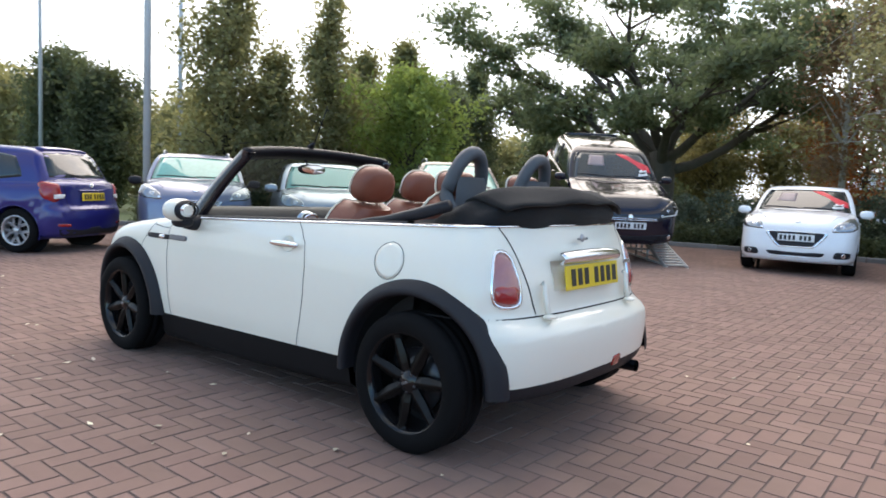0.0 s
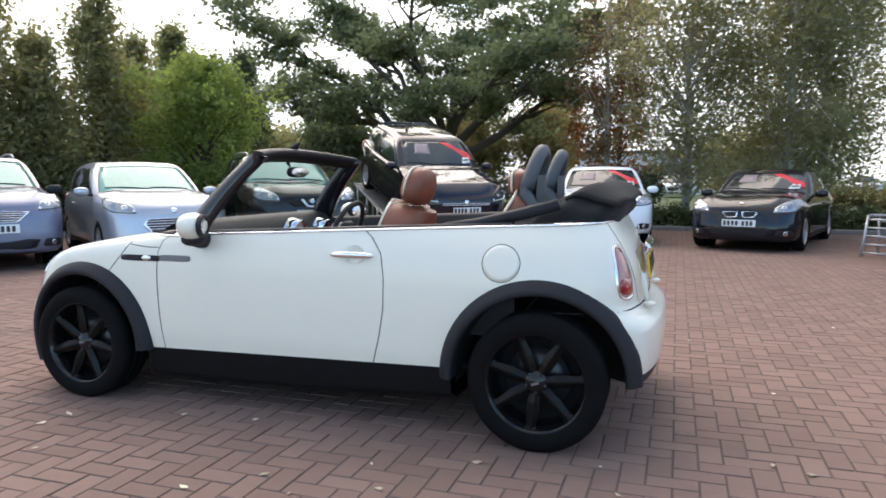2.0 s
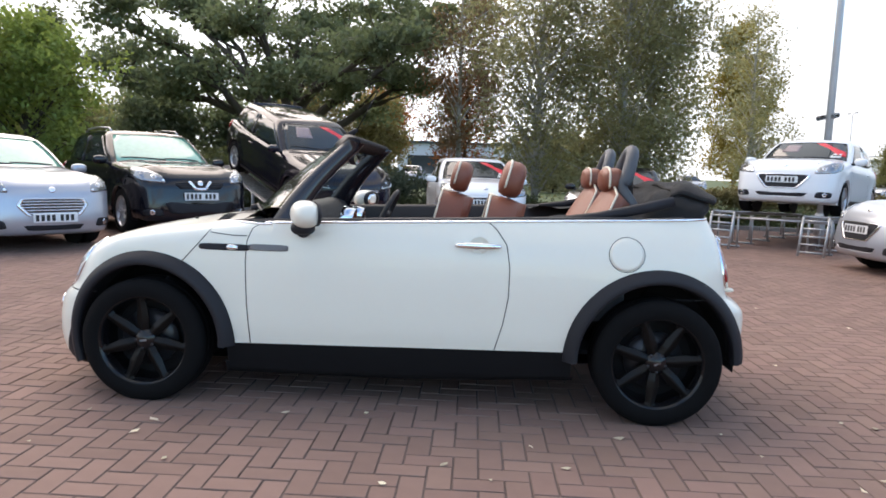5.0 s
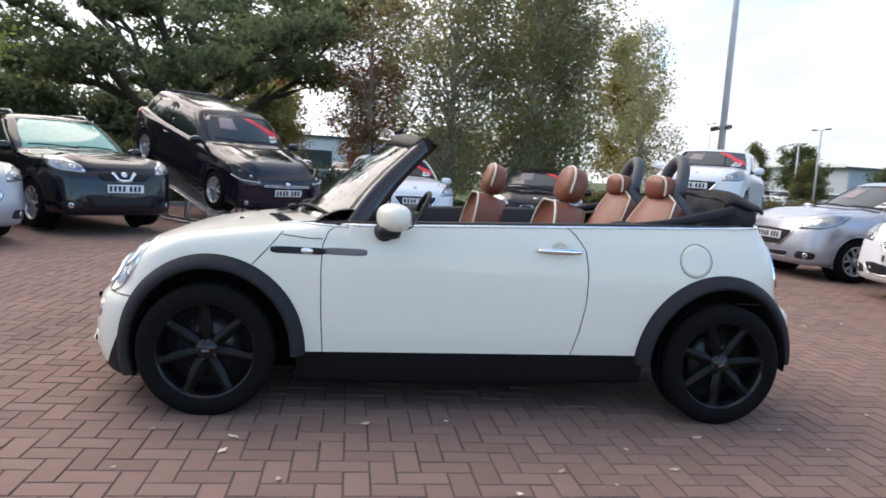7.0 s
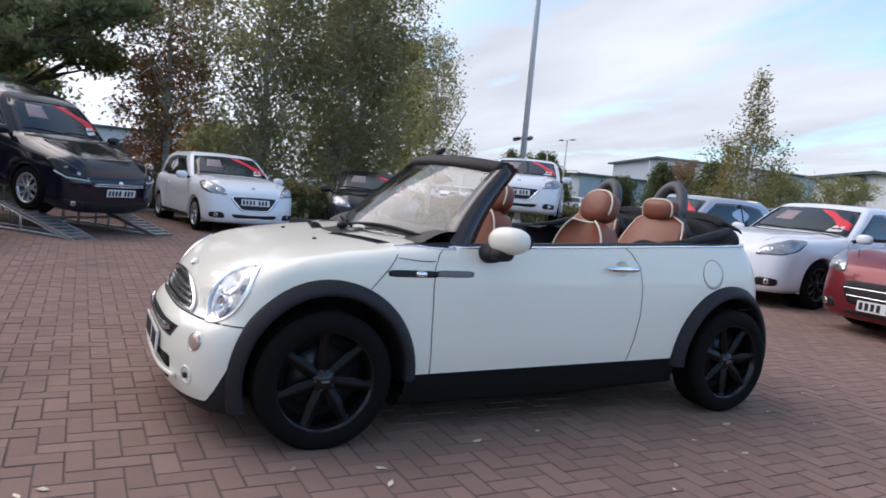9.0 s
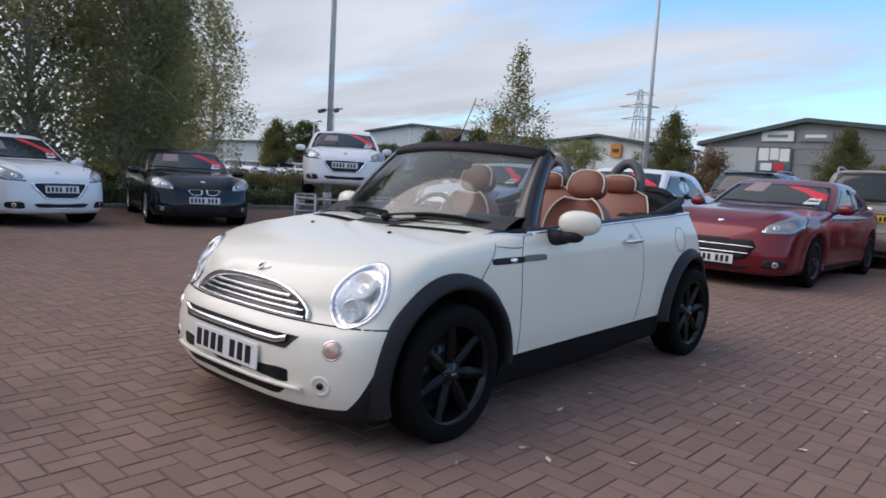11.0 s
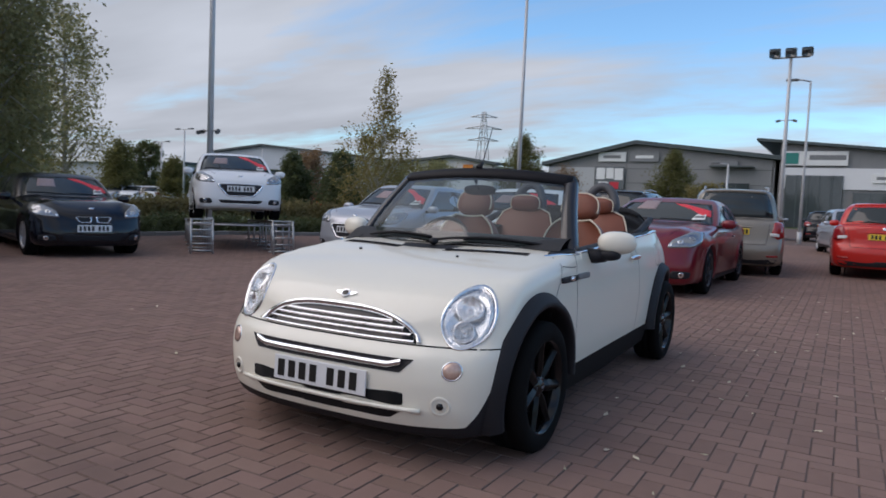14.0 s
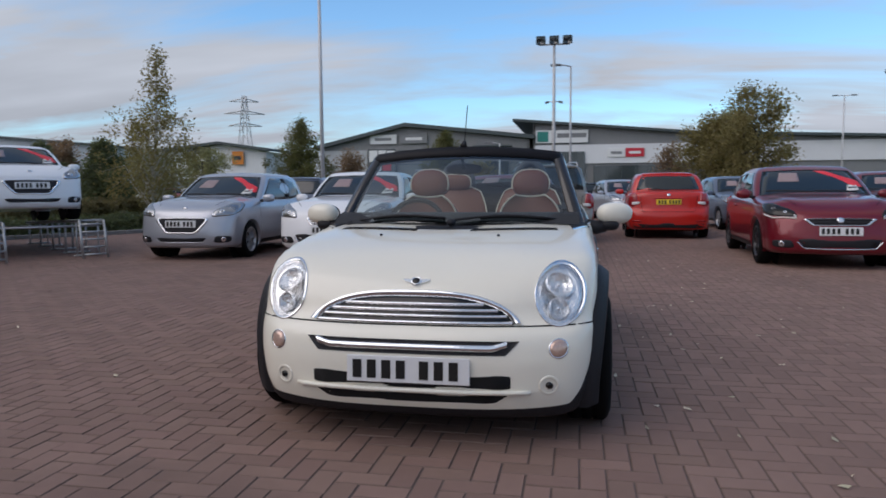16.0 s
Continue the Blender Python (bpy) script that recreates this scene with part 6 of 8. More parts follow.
    for s in (1, -1):
        ya = lambda z: s * (float(wid(z)) - 0.01)
        # front window, rear quarter and the dark pillar between them
        xp = [float(wsx(z0 + (zr(ws1 - 0.2) - z0) * k / 4)) - 0.255 - 0.02 * k / 4 for k in range(5)]
        zp = [z0 + (zr(ws1 - 0.2) - z0) * k / 4 for k in range(5)]
        front_w = [(xm, ya(z0), z0), ((xm + xp[0]) / 2, ya(z0), z0)] + [(x, ya(z), z) for x, z in zip(xp, zp)] + [((xm + xp[-1]) / 2, ya(zr((xm + xp[-1]) / 2)), zr((xm + xp[-1]) / 2)), (xm, ya(zr(xm)), zr(xm))]
        xe = -float(rwx(z0 + 0.1)) + 0.36
        xt = max(rw1 + 0.24, xe + 0.02)
        rear_w = [(xm - 0.07, ya(z0), z0), (xm - 0.07, ya(zr(xm)), zr(xm)), ((xm + xt) / 2, ya(zr((xm + xt) / 2)), zr((xm + xt) / 2)), (xt, ya(zr(xt)), zr(xt) - 0.03), ((xe + xt) / 2 - 0.03, ya(z0 + 0.2), (z0 + zr(xt)) / 2), (xe, ya(z0 + 0.08), z0 + 0.07), ((xe + xm) / 2, ya(z0 + 0.02), z0 + 0.02)]
        part("side_window", drape(g, front_w, 4, 0.003, 0.008, soft=0.25, n=2), TINTED, car, "dark side window")
        part("side_window", drape(g, rear_w, 4, 0.003, 0.008, soft=0.3, n=2), TINTED, car, "dark side window")
        part("door_pillar", drape(g, [(xm, ya(z0), z0), (xm, ya(zr(xm)), zr(xm)), (xm - 0.07, ya(zr(xm)), zr(xm)), (xm - 0.07, ya(z0), z0)], 2, 0.005, 0.008, soft=0), PLASTIC, car)
        mx = ws0 - 0.20
        mr = part("door_mirror", ellipsoid((mx, s * (hw + 0.075), zt + 0.085), (0.065, 0.105, 0.068), 16, 10, 2.6), PLASTIC if cladding else col, car)
        part("mirror_arm", tube([(mx + 0.02, s * hw * 0.9, zt + 0.03), (mx, s * (hw + 0.05), zt + 0.07)], 0.025, 8), PLASTIC, mr)
        for xg in (ws0 - 0.03, xm - 0.04):
            part("door_gap", seam(f, 1, s, [(xg, belt - 0.03), (xg + 0.02, 0.7), (xg + 0.01, 0.5), (xg - 0.05, clear + 0.12)], 0.007), DARK, car)
        hx = xm + 0.10
        hy = float(onto(f, [(hx, 0, belt - 0.13)], 1, 1)[0][1])
        part("door_handle", ellipsoid((hx, s * (hy + 0.012), belt - 0.13), (0.09, 0.018, 0.016), 12, 6), col, car)
        part("sill_strip", seam(f, 1, s, [(wb / 2 - rad - 0.06, clear + 0.05), (-wb / 2 + rad + 0.06, clear + 0.05)], 0.08, 0.006), PLASTIC, car)
        part("bonnet_gap", seam(f, 2, 1, [(ws0 + 0.02, s * hw * 0.80), (xf - 0.55, s * hw * 0.74), (xf - 0.26, s * hw * 0.54)], 0.006, 0.0015), DARK, car)
    part("cowl", seam(f, 2, 1, [(ws0 - 0.04, -hw * 0.82), (ws0 + 0.075, -hw * 0.60), (ws0 + 0.115, -hw * 0.3), (ws0 + 0.125, 0), (ws0 + 0.115, hw * 0.3), (ws0 + 0.075, hw * 0.60), (ws0 - 0.04, hw * 0.82)], 0.055, 0.005), PLASTIC, car)
    # lamps that wrap round the corners of the nose
    dark = style["lamp"] == "dark"
    for s in (1, -1):
        o = [(xf - 0.09, s * hw * 0.55, nose - 0.145), (xf - 0.24, s * hw * 0.86, nose - 0.130), (xf - 0.42, s * hw * 0.93, nose - 0.072), (xf - 0.70, s * hw * 0.89, nose + 0.045), (xf - 0.40, s * hw * 0.76, nose + 0.01), (xf - 0.20, s * hw * 0.58, nose - 0.07)]
        if dark:
            o = [(x * 0.9 + (xf - 0.26) * 0.1, y, z * 0.62 + (nose - 0.085) * 0.38) for x, y, z in o]
        hl = part("headlamp", drape(f, o, 5, 0.004, 0.02, 0.012, soft=0.55), GLOSSBLACK if dark else CARLAMP, car, "dark headlamp with bright bowls" if dark else "clear swept-back headlamp")
        for k, (dx, dy, dz, r) in enumerate(((-0.22, 0.70, -0.078, 0.038), (-0.34, 0.82, -0.045, 0.034), (-0.13, 0.59, -0.110, 0.022))):
            r = r * 0.58 if dark else r
            c = Vector((xf + dx, s * hw * dy, nose + dz))
            ring = [(c.x - s * 0 - 0.6 * r * math.cos(a), c.y + s * 0.8 * r * math.cos(a), c.z + r * 0.85 * math.sin(a)) for a in np.linspace(0, 2 * math.pi, 16, endpoint=False)]
            b = part("lamp_bowl", drape(f, ring, 3, 0.019, 0.014, -0.008, soft=0), CHROME if k != 1 else SILVERTRIM, hl)
            if k == 0 and not dark:
                part("bulb", ellipsoid(tuple(settle(f, [c])[0] + gradient(f, settle(f, [c]))[0] * 0.014), (r * 0.4, r * 0.4, r * 0.4), 10, 6), SILVERTRIM, b)
        if dark:
            part("lamp_strip", band(f, [(xf - 0.11, s * hw * 0.57, nose - 0.135), (xf - 0.25, s * hw * 0.85, nose - 0.135), (xf - 0.41, s * hw * 0.92, nose - 0.09)], 0.016, 0.017), PAPER, hl)
        part("fog_surround", drape(f, [(xf - 0.05, s * hw * 0.60, clear + 0.09), (xf - 0.20, s * hw * 0.88, clear + 0.10), (xf - 0.20, s * hw * 0.88, clear + 0.19), (xf - 0.06, s * hw * 0.64, clear + 0.20)], 3, 0.004, 0.012, soft=0.6), PLASTIC, car)
        part("fog_lamp", drape(f, [(xf - 0.13, s * hw * 0.76 + 0.04 * math.cos(a), clear + 0.145 + 0.036 * math.sin(a)) for a in np.linspace(0, 2 * math.pi, 14, endpoint=False)], 3, 0.008, 0.01, -0.005, soft=0), CHROME, car)
    # grille, slats, badge
    if style["grille"]:
        half = [(xf, y * hw, nose + z) for y, z in style["grille"]]
        o = half + [(x, -y, z) for x, y, z in half[::-1]]
        keep = []
        for p in o:
            if not keep or (Vector(p) - Vector(keep[-1])).length > 1e-4:
                keep.append(p)
        gr = part("grille", drape(f, keep, 5, 0.004, 0.012, soft=0.35), PLASTIC, car, "black grille in a chrome frame" if style.get("frame") else "wide black grille")
        if style.get("frame"):
            part("grille_frame", drape(f, keep, 2, 0.012, 0.02, hole=0.90, soft=0.35), CHROME, gr)
        z1, z2 = nose + style["grille"][0][1], nose + style["grille"][-1][1]
        for k in range(style["slats"]):
            z = z1 + (z2 - z1) * (k + 1) / (style["slats"] + 1)
            yy = float(np.interp(-z, [-(nose + a) for y, a in style["grille"][1:-1]], [y * hw for y, a in style["grille"][1:-1]])) - 0.03
            part("grille_slat", band(f, [(xf, -yy, z), (xf, 0, z), (xf, yy, z)], 0.014, 0.009), CHROME if face in ("frame", "hex", "bar", "low", "cat") else GLOSSBLACK, gr)
        if style.get("vee"):
            part("grille_vee", band(f, [(xf, -0.17, z1 + 0.01), (xf, -0.08, z2 + 0.005), (xf, 0, z2 - 0.002), (xf, 0.08, z2 + 0.005), (xf, 0.17, z1 + 0.01)], 0.05, 0.014), CHROME, gr)
        if style.get("line"):
            part("grille_line", band(f, [(xf, -hw * 0.52, z2 + 0.015), (xf, 0, z2 + 0.005), (xf, hw * 0.52, z2 + 0.015)], 0.014, 0.010), CHROME, gr)
    if face == "kidney":
        for s in (1, -1):
            o = [(xf, s * 0.03, nose - 0.09), (xf, s * 0.25, nose - 0.085), (xf, s * 0.28, nose - 0.12), (xf, s * 0.21, nose - 0.215), (xf, s * 0.04, nose - 0.21)]
            gr = part("grille", drape(f, o, 4, 0.004, 0.012, soft=0.5), GLOSSBLACK, car, "kidney-shaped grille with a chrome rim")
            part("grille_frame", drape(f, o, 2, 0.014, 0.024, hole=0.86, soft=0.5), CHROME, gr)
    bz = nose + style["badge"]
    bp = settle(f, [(xf - (0.2 if style["badge"] > -0.06 else 0.05), 0, bz)])
    part("nose_badge", drape(f, [(bp[0][0], 0.042 * math.cos(a), bp[0][2] + 0.042 * math.sin(a)) for a in np.linspace(0, 2 * math.pi, 18, endpoint=False)], 3, 0.012, 0.018, 0.005, soft=0), CHROME, car)
    iw, i0, i1 = style["intake"]
    o = [(xf, -hw * iw, clear + i1), (xf, hw * iw, clear + i1), (xf, hw * iw * 0.84, clear + i0), (xf, -hw * iw * 0.84, clear + i0)]
    part("lower_intake", drape(f, o, 4, 0.004, 0.012, soft=0.3), PLASTIC, car, "black lower air intake")
    if style.get("chin") or face in ("oval", "cat"):
        part("chin_strip", band(f, [(xf, -hw * iw, clear + i1 * 0.8), (xf, -hw * iw * 0.84, clear + i0 - 0.008), (xf, 0, clear + i0 - 0.014), (xf, hw * iw * 0.84, clear + i0 - 0.008), (xf, hw * iw, clear + i1 * 0.8)], 0.016, 0.008), CHROME if face != "oval" else col, car)
    if cladding:
        part("bumper_lower", drape(f, [(xf - 0.28, -hw * 0.93, clear + 0.02), (xf - 0.05, -hw * 0.5, clear + 0.01), (xf, 0, clear + 0.01), (xf - 0.05, hw * 0.5, clear + 0.01), (xf - 0.28, hw * 0.93, clear + 0.02), (xf - 0.28, hw * 0.95, clear + 0.13), (xf, hw * 0.5, clear + 0.10), (xf, -hw * 0.5, clear + 0.10), (xf - 0.28, -hw * 0.95, clear + 0.13)], 3, 0.003, 0.01, soft=0.2), PLASTIC, car, "dark plastic lower bumper")
    if plate:
        pz = nose + style["plate"]
        px = float(onto(f, [(0, 0, pz)], 0, 1)[0][0])
        number_plate(car, pose(px + 0.022, 0, pz, 0, -4, 0), PLATE_W, "white number plate with dark bars")
    # tail: lamps round the corners, plate, bumper
    for s in (1, -1):
        zl, zh = (0.70, belt + 0.08) if tall_lamps else (belt - 0.22, belt + 0.02)
        o = [(xr + 0.10, s * hw * 0.62, zh - 0.06), (xr + 0.10, s * hw * 0.60, zl + 0.10), (xr + 0.12, s * hw * 0.80, zl), (xr + 0.32, s * hw * 0.93, zl + 0.07), (xr + 0.40, s * hw * 0.93, zh - 0.05), (xr + 0.26, s * hw * 0.84, zh)]
        if tall_lamps:
            o = [(xr + 0.12, s * hw * 0.76, zh - 0.02), (xr + 0.10, s * hw * 0.70, zl + 0.08), (xr + 0.13, s * hw * 0.84, zl), (xr + 0.28, s * hw * 0.94, zl + 0.06), (xr + 0.38, s * hw * 0.92, zh)]
        tl = part("tail_lamp", drape(f, o, 4, 0.006, 0.02, 0.012, soft=0.5), REDLENS, car, "red wrap-round tail lamp")
        part("reverse_lens", drape(f, [(xr + 0.10, s * hw * 0.66, zl + 0.12), (xr + 0.11, s * hw * 0.68, zl + 0.06), (xr + 0.16, s * hw * 0.84, zl + 0.05), (xr + 0.16, s * hw * 0.84, zl + 0.11)], 2, 0.018, 0.012, soft=0.4), PAPER, tl)
        part("rear_reflector", drape(f, [(xr + 0.04, s * hw * 0.62, clear + 0.17), (xr + 0.12, s * hw * 0.82, clear + 0.18), (xr + 0.12, s * hw * 0.82, clear + 0.215), (xr + 0.04, s * hw * 0.62, clear + 0.205)], 2, 0.005, 0.01, soft=0.3), REDLENS, car)
    tz = belt - 0.17
    tx = float(onto(f, [(0, 0, tz)], 0, -1)[0][0])
    number_plate(car, pose(tx - 0.014, 0, tz, 0, 184, 0), PLATE_Y, "yellow number plate with dark bars")
    part("plate_trim", band(f, [(xr + 0.05, -0.30, tz + 0.085), (xr + 0.05, 0, tz + 0.09), (xr + 0.05, 0.30, tz + 0.085)], 0.03, 0.016), col if tall_lamps else CHROME, car)
    part("tail_badge", drape(f, [(xr + 0.05, 0.04 * math.cos(a), tz + 0.16 + 0.04 * math.sin(a)) for a in np.linspace(0, 2 * math.pi, 14, endpoint=False)], 2, 0.008, 0.012, soft=0), CHROME, car)
    part("rear_diffuser", drape(f, [(xr + 0.06, -hw * 0.8, clear + 0.02), (xr + 0.06, hw * 0.8, clear + 0.02), (xr + 0.10, hw * 0.82, clear + 0.14), (xr, 0, clear + 0.15), (xr + 0.10, -hw * 0.82, clear + 0.14)], 4, 0.004, 0.01, soft=0.2), PLASTIC, car, "dark rear bumper trim")
    part("tailgate_gap", seam(f, 0, -1, [(-hw * 0.66, belt - 0.02), (-hw * 0.60, 0.60), (hw * 0.60, 0.60), (hw * 0.66, belt - 0.02)], 0.008), DARK, car)
    # wipers, rails, sale stickers
    zwp = hood + 0.035
    part("wiper", band(g, [ws_pt(-0.88, zwp + 0.02), ws_pt(0.02, zwp)], 0.018, 0.016), PLASTIC, car)
    part("wiper", band(g, [ws_pt(0.0, zwp + 0.02), ws_pt(0.8, zwp)], 0.018, 0.016), PLASTIC, car)
    if rails:
        for s in (1, -1):
            y = hw * 0.62
            pts = [(ws1 - 0.02, s * y, H - 0.06), (ws1 - 0.16, s * y, H + 0.015), ((ws1 + rw1) / 2, s * y, H + 0.035), (rw1 + 0.22, s * y, H + 0.005), (rw1 + 0.08, s * y, H - 0.07)]
            part("roof_rail", tube(pts, 0.017, 8), SILVERTRIM, car, "silver roof rail")
    if sale:
        # a diagonal red banner across one upper corner, a price sheet and small papers behind the glass
        part("sale_banner", drape(g, [ws_pt(0.42, top_z - 0.005), ws_pt(0.97, zw + 0.22), ws_pt(0.97, zw + 0.13), ws_pt(0.80, zw + 0.15), ws_pt(0.16, top_z)], 4, 0.0105, 0.002, soft=0.1), STICKER, car, "red diagonal windscreen sticker")
        part("price_sheet", drape(g, [ws_pt(-0.66, zw + 0.22), ws_pt(-0.22, zw + 0.22), ws_pt(-0.22, zw + 0.36), ws_pt(-0.62, zw + 0.36)], 3, 0.0105, 0.002, soft=0.05), BANNER, car, "pale price sheet behind the glass")
        part("paper_slip", drape(g, [ws_pt(0.60, hood + 0.05), ws_pt(0.86, hood + 0.06), ws_pt(0.88, hood + 0.14), ws_pt(0.70, hood + 0.14)], 3, 0.0105, 0.002, soft=0.1), PAPER, car, "white paper slip")
        part("paper_line", drape(g, [ws_pt(0.66, hood + 0.085), ws_pt(0.84, hood + 0.09), ws_pt(0.845, hood + 0.11), ws_pt(0.68, hood + 0.108)], 1, 0.0125, 0.002, soft=0.1), INK, car)
    return car


gz = slope


def at(x, y, az, dz=0.0):
    return pose(x, y, float(gz(x, y)) + dz, 0, 0, az)


HATCH = dict(L=3.97, W=1.74, H=1.46, wb=2.54, fo=0.78)
make_car("hatchback_car", "bright blue hatchback with silver alloy wheels, seen from behind", at(8.76, -0.73, 32.2), "blue", L=3.97, W=1.72, H=1.48, wb=2.49, fo=0.83, belt=0.95, hood=1.0, rw0=-1.72, rw1=-1.38, sale=False, tall_lamps=True, face="hex")
make_car("crossover_car", "blue-grey compact crossover with silver roof rails", at(8.13, -3.93, 148.3), "steel", L=4.16, W=1.74, H=1.55, wb=2.54, fo=0.84, rad=0.32, belt=0.99, hood=1.07, nose=0.92, clear=0.22, glass_mat=GREENGLASS, rails=True, cladding=True, sale=False, face="frame")
make_car("hatchback_car", "silver hatchback with a dark slatted grille", at(6.47, -5.43, 145.3), "silver", L=3.97, W=1.72, H=1.48, wb=2.49, fo=0.83, belt=0.95, hood=1.0, nose=0.86, glass_mat=GREENGLASS, face="hex", sale=False)
make_car("crossover_car", "black crossover with a chrome-edged grille and roof rails", at(5.27, -7.73, 135.4, 0.05), "black", L=4.31, W=1.78, H=1.61, wb=2.63, fo=0.88, rad=0.34, belt=1.04, hood=1.08, nose=0.93, ws0=0.88, ws1=0.0, rw1=-1.50, rw0=-1.9, clear=0.22, glass_mat=GREENGLASS, face="vee", rails=True, sale=False)
make_car("hatchback_car", "white hatchback with a red windscreen sticker", at(-0.29, -11.06, 98.5), "white", face="oval", **HATCH)
make_car("convertible_coupe", "black coupe with kidney grilles parked by the hedge", at(-3.39, -10.64, 72.6), "black", L=4.59, W=1.78, H=1.38, wb=2.76, fo=0.78, rad=0.325, belt=0.88, hood=0.95, nose=0.78, ws0=0.72, ws1=-0.05, rw1=-1.05, rw0=-1.7, face="kidney", clear=0.17, boot=0.95, spokes=7)
make_car("hatchback_car", "silver hatchback with a red windscreen sticker", at(-7.53, -5.63, 2.7), "silver", face="oval", **HATCH)
make_car("saloon_car", "white saloon with dark alloy wheels and swept headlamps", at(-7.88, -3.2, 2.8), "white", L=4.79, W=1.85, H=1.46, wb=2.82, fo=0.95, rad=0.335, belt=0.93, hood=0.99, nose=0.82, ws0=0.85, ws1=0.05, rw1=-1.25, rw0=-1.95, rimcol=DARKALLOY, boot=1.03, face="cat")
make_car("coupe_car", "dark red coupe with black wheels and a red sticker", at(-7.35, -0.5, -1.5), "wine", L=4.29, W=1.84, H=1.36, wb=2.61, fo=0.95, rad=0.335, belt=0.92, hood=0.96, nose=0.79, ws0=0.75, ws1=-0.15, rw1=-0.95, rw0=-1.75, rimcol=DARKALLOY, face="low", clear=0.16, boot=0.98)
make_car("people_carrier", "beige people carrier, its rear with a yellow plate", at(-11.97, -0.17, 188.8), "beige", L=4.59, W=1.83, H=1.66, wb=2.73, fo=0.88, rad=0.325, belt=1.0, hood=1.08, nose=0.92, ws0=1.2, ws1=0.2, rw1=-1.82, rw0=-1.95, rails=True, sale=False, tall_lamps=True, face="cat")
make_car("hatchback_car", "bright red hatchback, its rear with a yellow plate", at(-13.31, 2.69, 177.8), "red", L=4.36, W=1.82, H=1.48, wb=2.65, fo=0.90, rad=0.325, belt=0.98, hood=1.0, ws0=1.0, ws1=0.15, rw1=-1.42, rw0=-1.82, sale=False, tall_lamps=True, face="hex")
make_car("hatchback_car", "dark red hatchback with a chrome-framed grille", at(-7.53, 4.19, -3.1), "wine", L=4.25, W=1.80, H=1.46, wb=2.62, fo=0.86, rad=0.33, belt=0.95, hood=0.99, nose=0.82, ws0=0.92, ws1=0.05, rw1=-1.40, rw0=-1.8, rimcol=DARKALLOY, face="trap")
make_car("hatchback_car", "pale silver hatchback facing out of a far bay", at(-21.5, 2.24, 10.8), "silver", fine=0.7, **HATCH)
make_car("crossover_car", "dark crossover with roof rails, seen from behind", at(-14.13, -2.85, 180.8), "black", L=4.31, W=1.78, H=1.61, wb=2.63, fo=0.88, rad=0.34, belt=1.04, hood=1.08, nose=0.93, ws0=0.88, ws1=0.0, rw1=-1.50, rw0=-1.9, rails=True, sale=False, fine=0.7)
make_car("hatchback_car", "slate-grey hatchback in the second row", at(-13.29, -6.22, 182.8), "slate", sale=False, fine=0.7, **HATCH)
make_car("estate_car", "navy blue car parked in the second row", at(-15.35, -9.44, 12.8), "navy", fine=0.7, **HATCH)
make_car("hatchback_car", "slate-grey hatchback beside the red one", at(-16.55, 5.11, 4.8), "slate", fine=0.7, **HATCH)
make_car("hatchback_car", "maroon hatchback parked behind the dark red one", at(-12.38, 7.37, -3.1), "wine", fine=0.7, **HATCH)
make_car("hatchback_car", "white hatchback next to the dark red one", at(-8.21, 7.12, -3.9), "white", face="oval", fine=0.8, **HATCH)

# the two cars on show stands
GOLF = pose(3.08, -9.57, 0.655, 0, 14.6, 130.1)
make_car("hatchback_car", "black hatchback tilted nose-down on a show ramp", GOLF, "plum", L=4.26, W=1.80, H=1.45, wb=2.63, fo=0.84, rad=0.32, belt=0.94, hood=0.99, nose=0.82, ws0=0.90, ws1=0.05, rw1=-1.50, rw0=-1.82, face="bar")
RAISED = pose(-6.91, -9.93, 0.565, 0, -2.0, 51.7)
make_car("hatchback_car", "white hatchback raised on a show platform", RAISED, "white", face="oval", **HATCH)


def track(parent, y, x0, x1, z=-0.035, wide=0.36):
    """A wheel track of a stand: two rails with rungs between."""
    t = part("track", join(*[box((x0 + x1) / 2, y + s * wide / 2, z, x1 - x0, 0.035, 0.055, 0.006) for s in (1, -1)]), GALV, parent)
    n = int((x1 - x0) / 0.13)
    for k in range(n):
        part("rung", box(x0 + (k + 0.5) * (x1 - x0) / n, y, z + 0.012, 0.035, wide - 0.03, 0.022), GALV, t, smooth=False)


def show_ramp():
    r = thing("show_ramp", "sloping galvanised ramp of two ladder tracks", "ramp", GOLF)
    inv = GOLF.inverted()

    def down(x, y):
        """The ground below a point of the slope, in the ramp's own frame."""
        p = GOLF @ Vector((x, y, -0.06))
        return inv @ Vector((p.x, p.y, float(gz(p.x, p.y))))

    for s in (1, -1):
        track(r, s * 0.76, -1.9, 2.45)
        part("ramp_toe", tube([(2.40, s * 0.76 - 0.17, -0.04), (2.60, s * 0.76 - 0.17, -0.045), tuple(down(2.65, s * 0.76 - 0.17) + Vector((0.3, 0, 0.02)))], 0.022, 6), GALV, r)
        part("ramp_toe", tube([(2.40, s * 0.76 + 0.17, -0.04), (2.60, s * 0.76 + 0.17, -0.045), tuple(down(2.65, s * 0.76 + 0.17) + Vector((0.3, 0, 0.02)))], 0.022, 6), GALV, r)
        for off in (-0.17, 0.17):
            y = s * 0.76 + off
            for x in (-1.7, -0.9, -0.1, 0.7, 1.4):
                part("leg", tube([(x, y, -0.05), tuple(down(x, y))], 0.02, 6), GALV, r)
            a, b = down(-1.7, y), down(2.3, y)
            part("ground_bar", tube([tuple(a + Vector((0, 0, 0.03))), tuple(b + Vector((0, 0, 0.03)))], 0.02, 6), GALV, r)
    for x in (-1.7, -0.1, 1.4):
        part("cross_bar", tube([(x, -0.9, -0.10), (x, 0.9, -0.10)], 0.02, 6), GALV, r)


show_ramp()


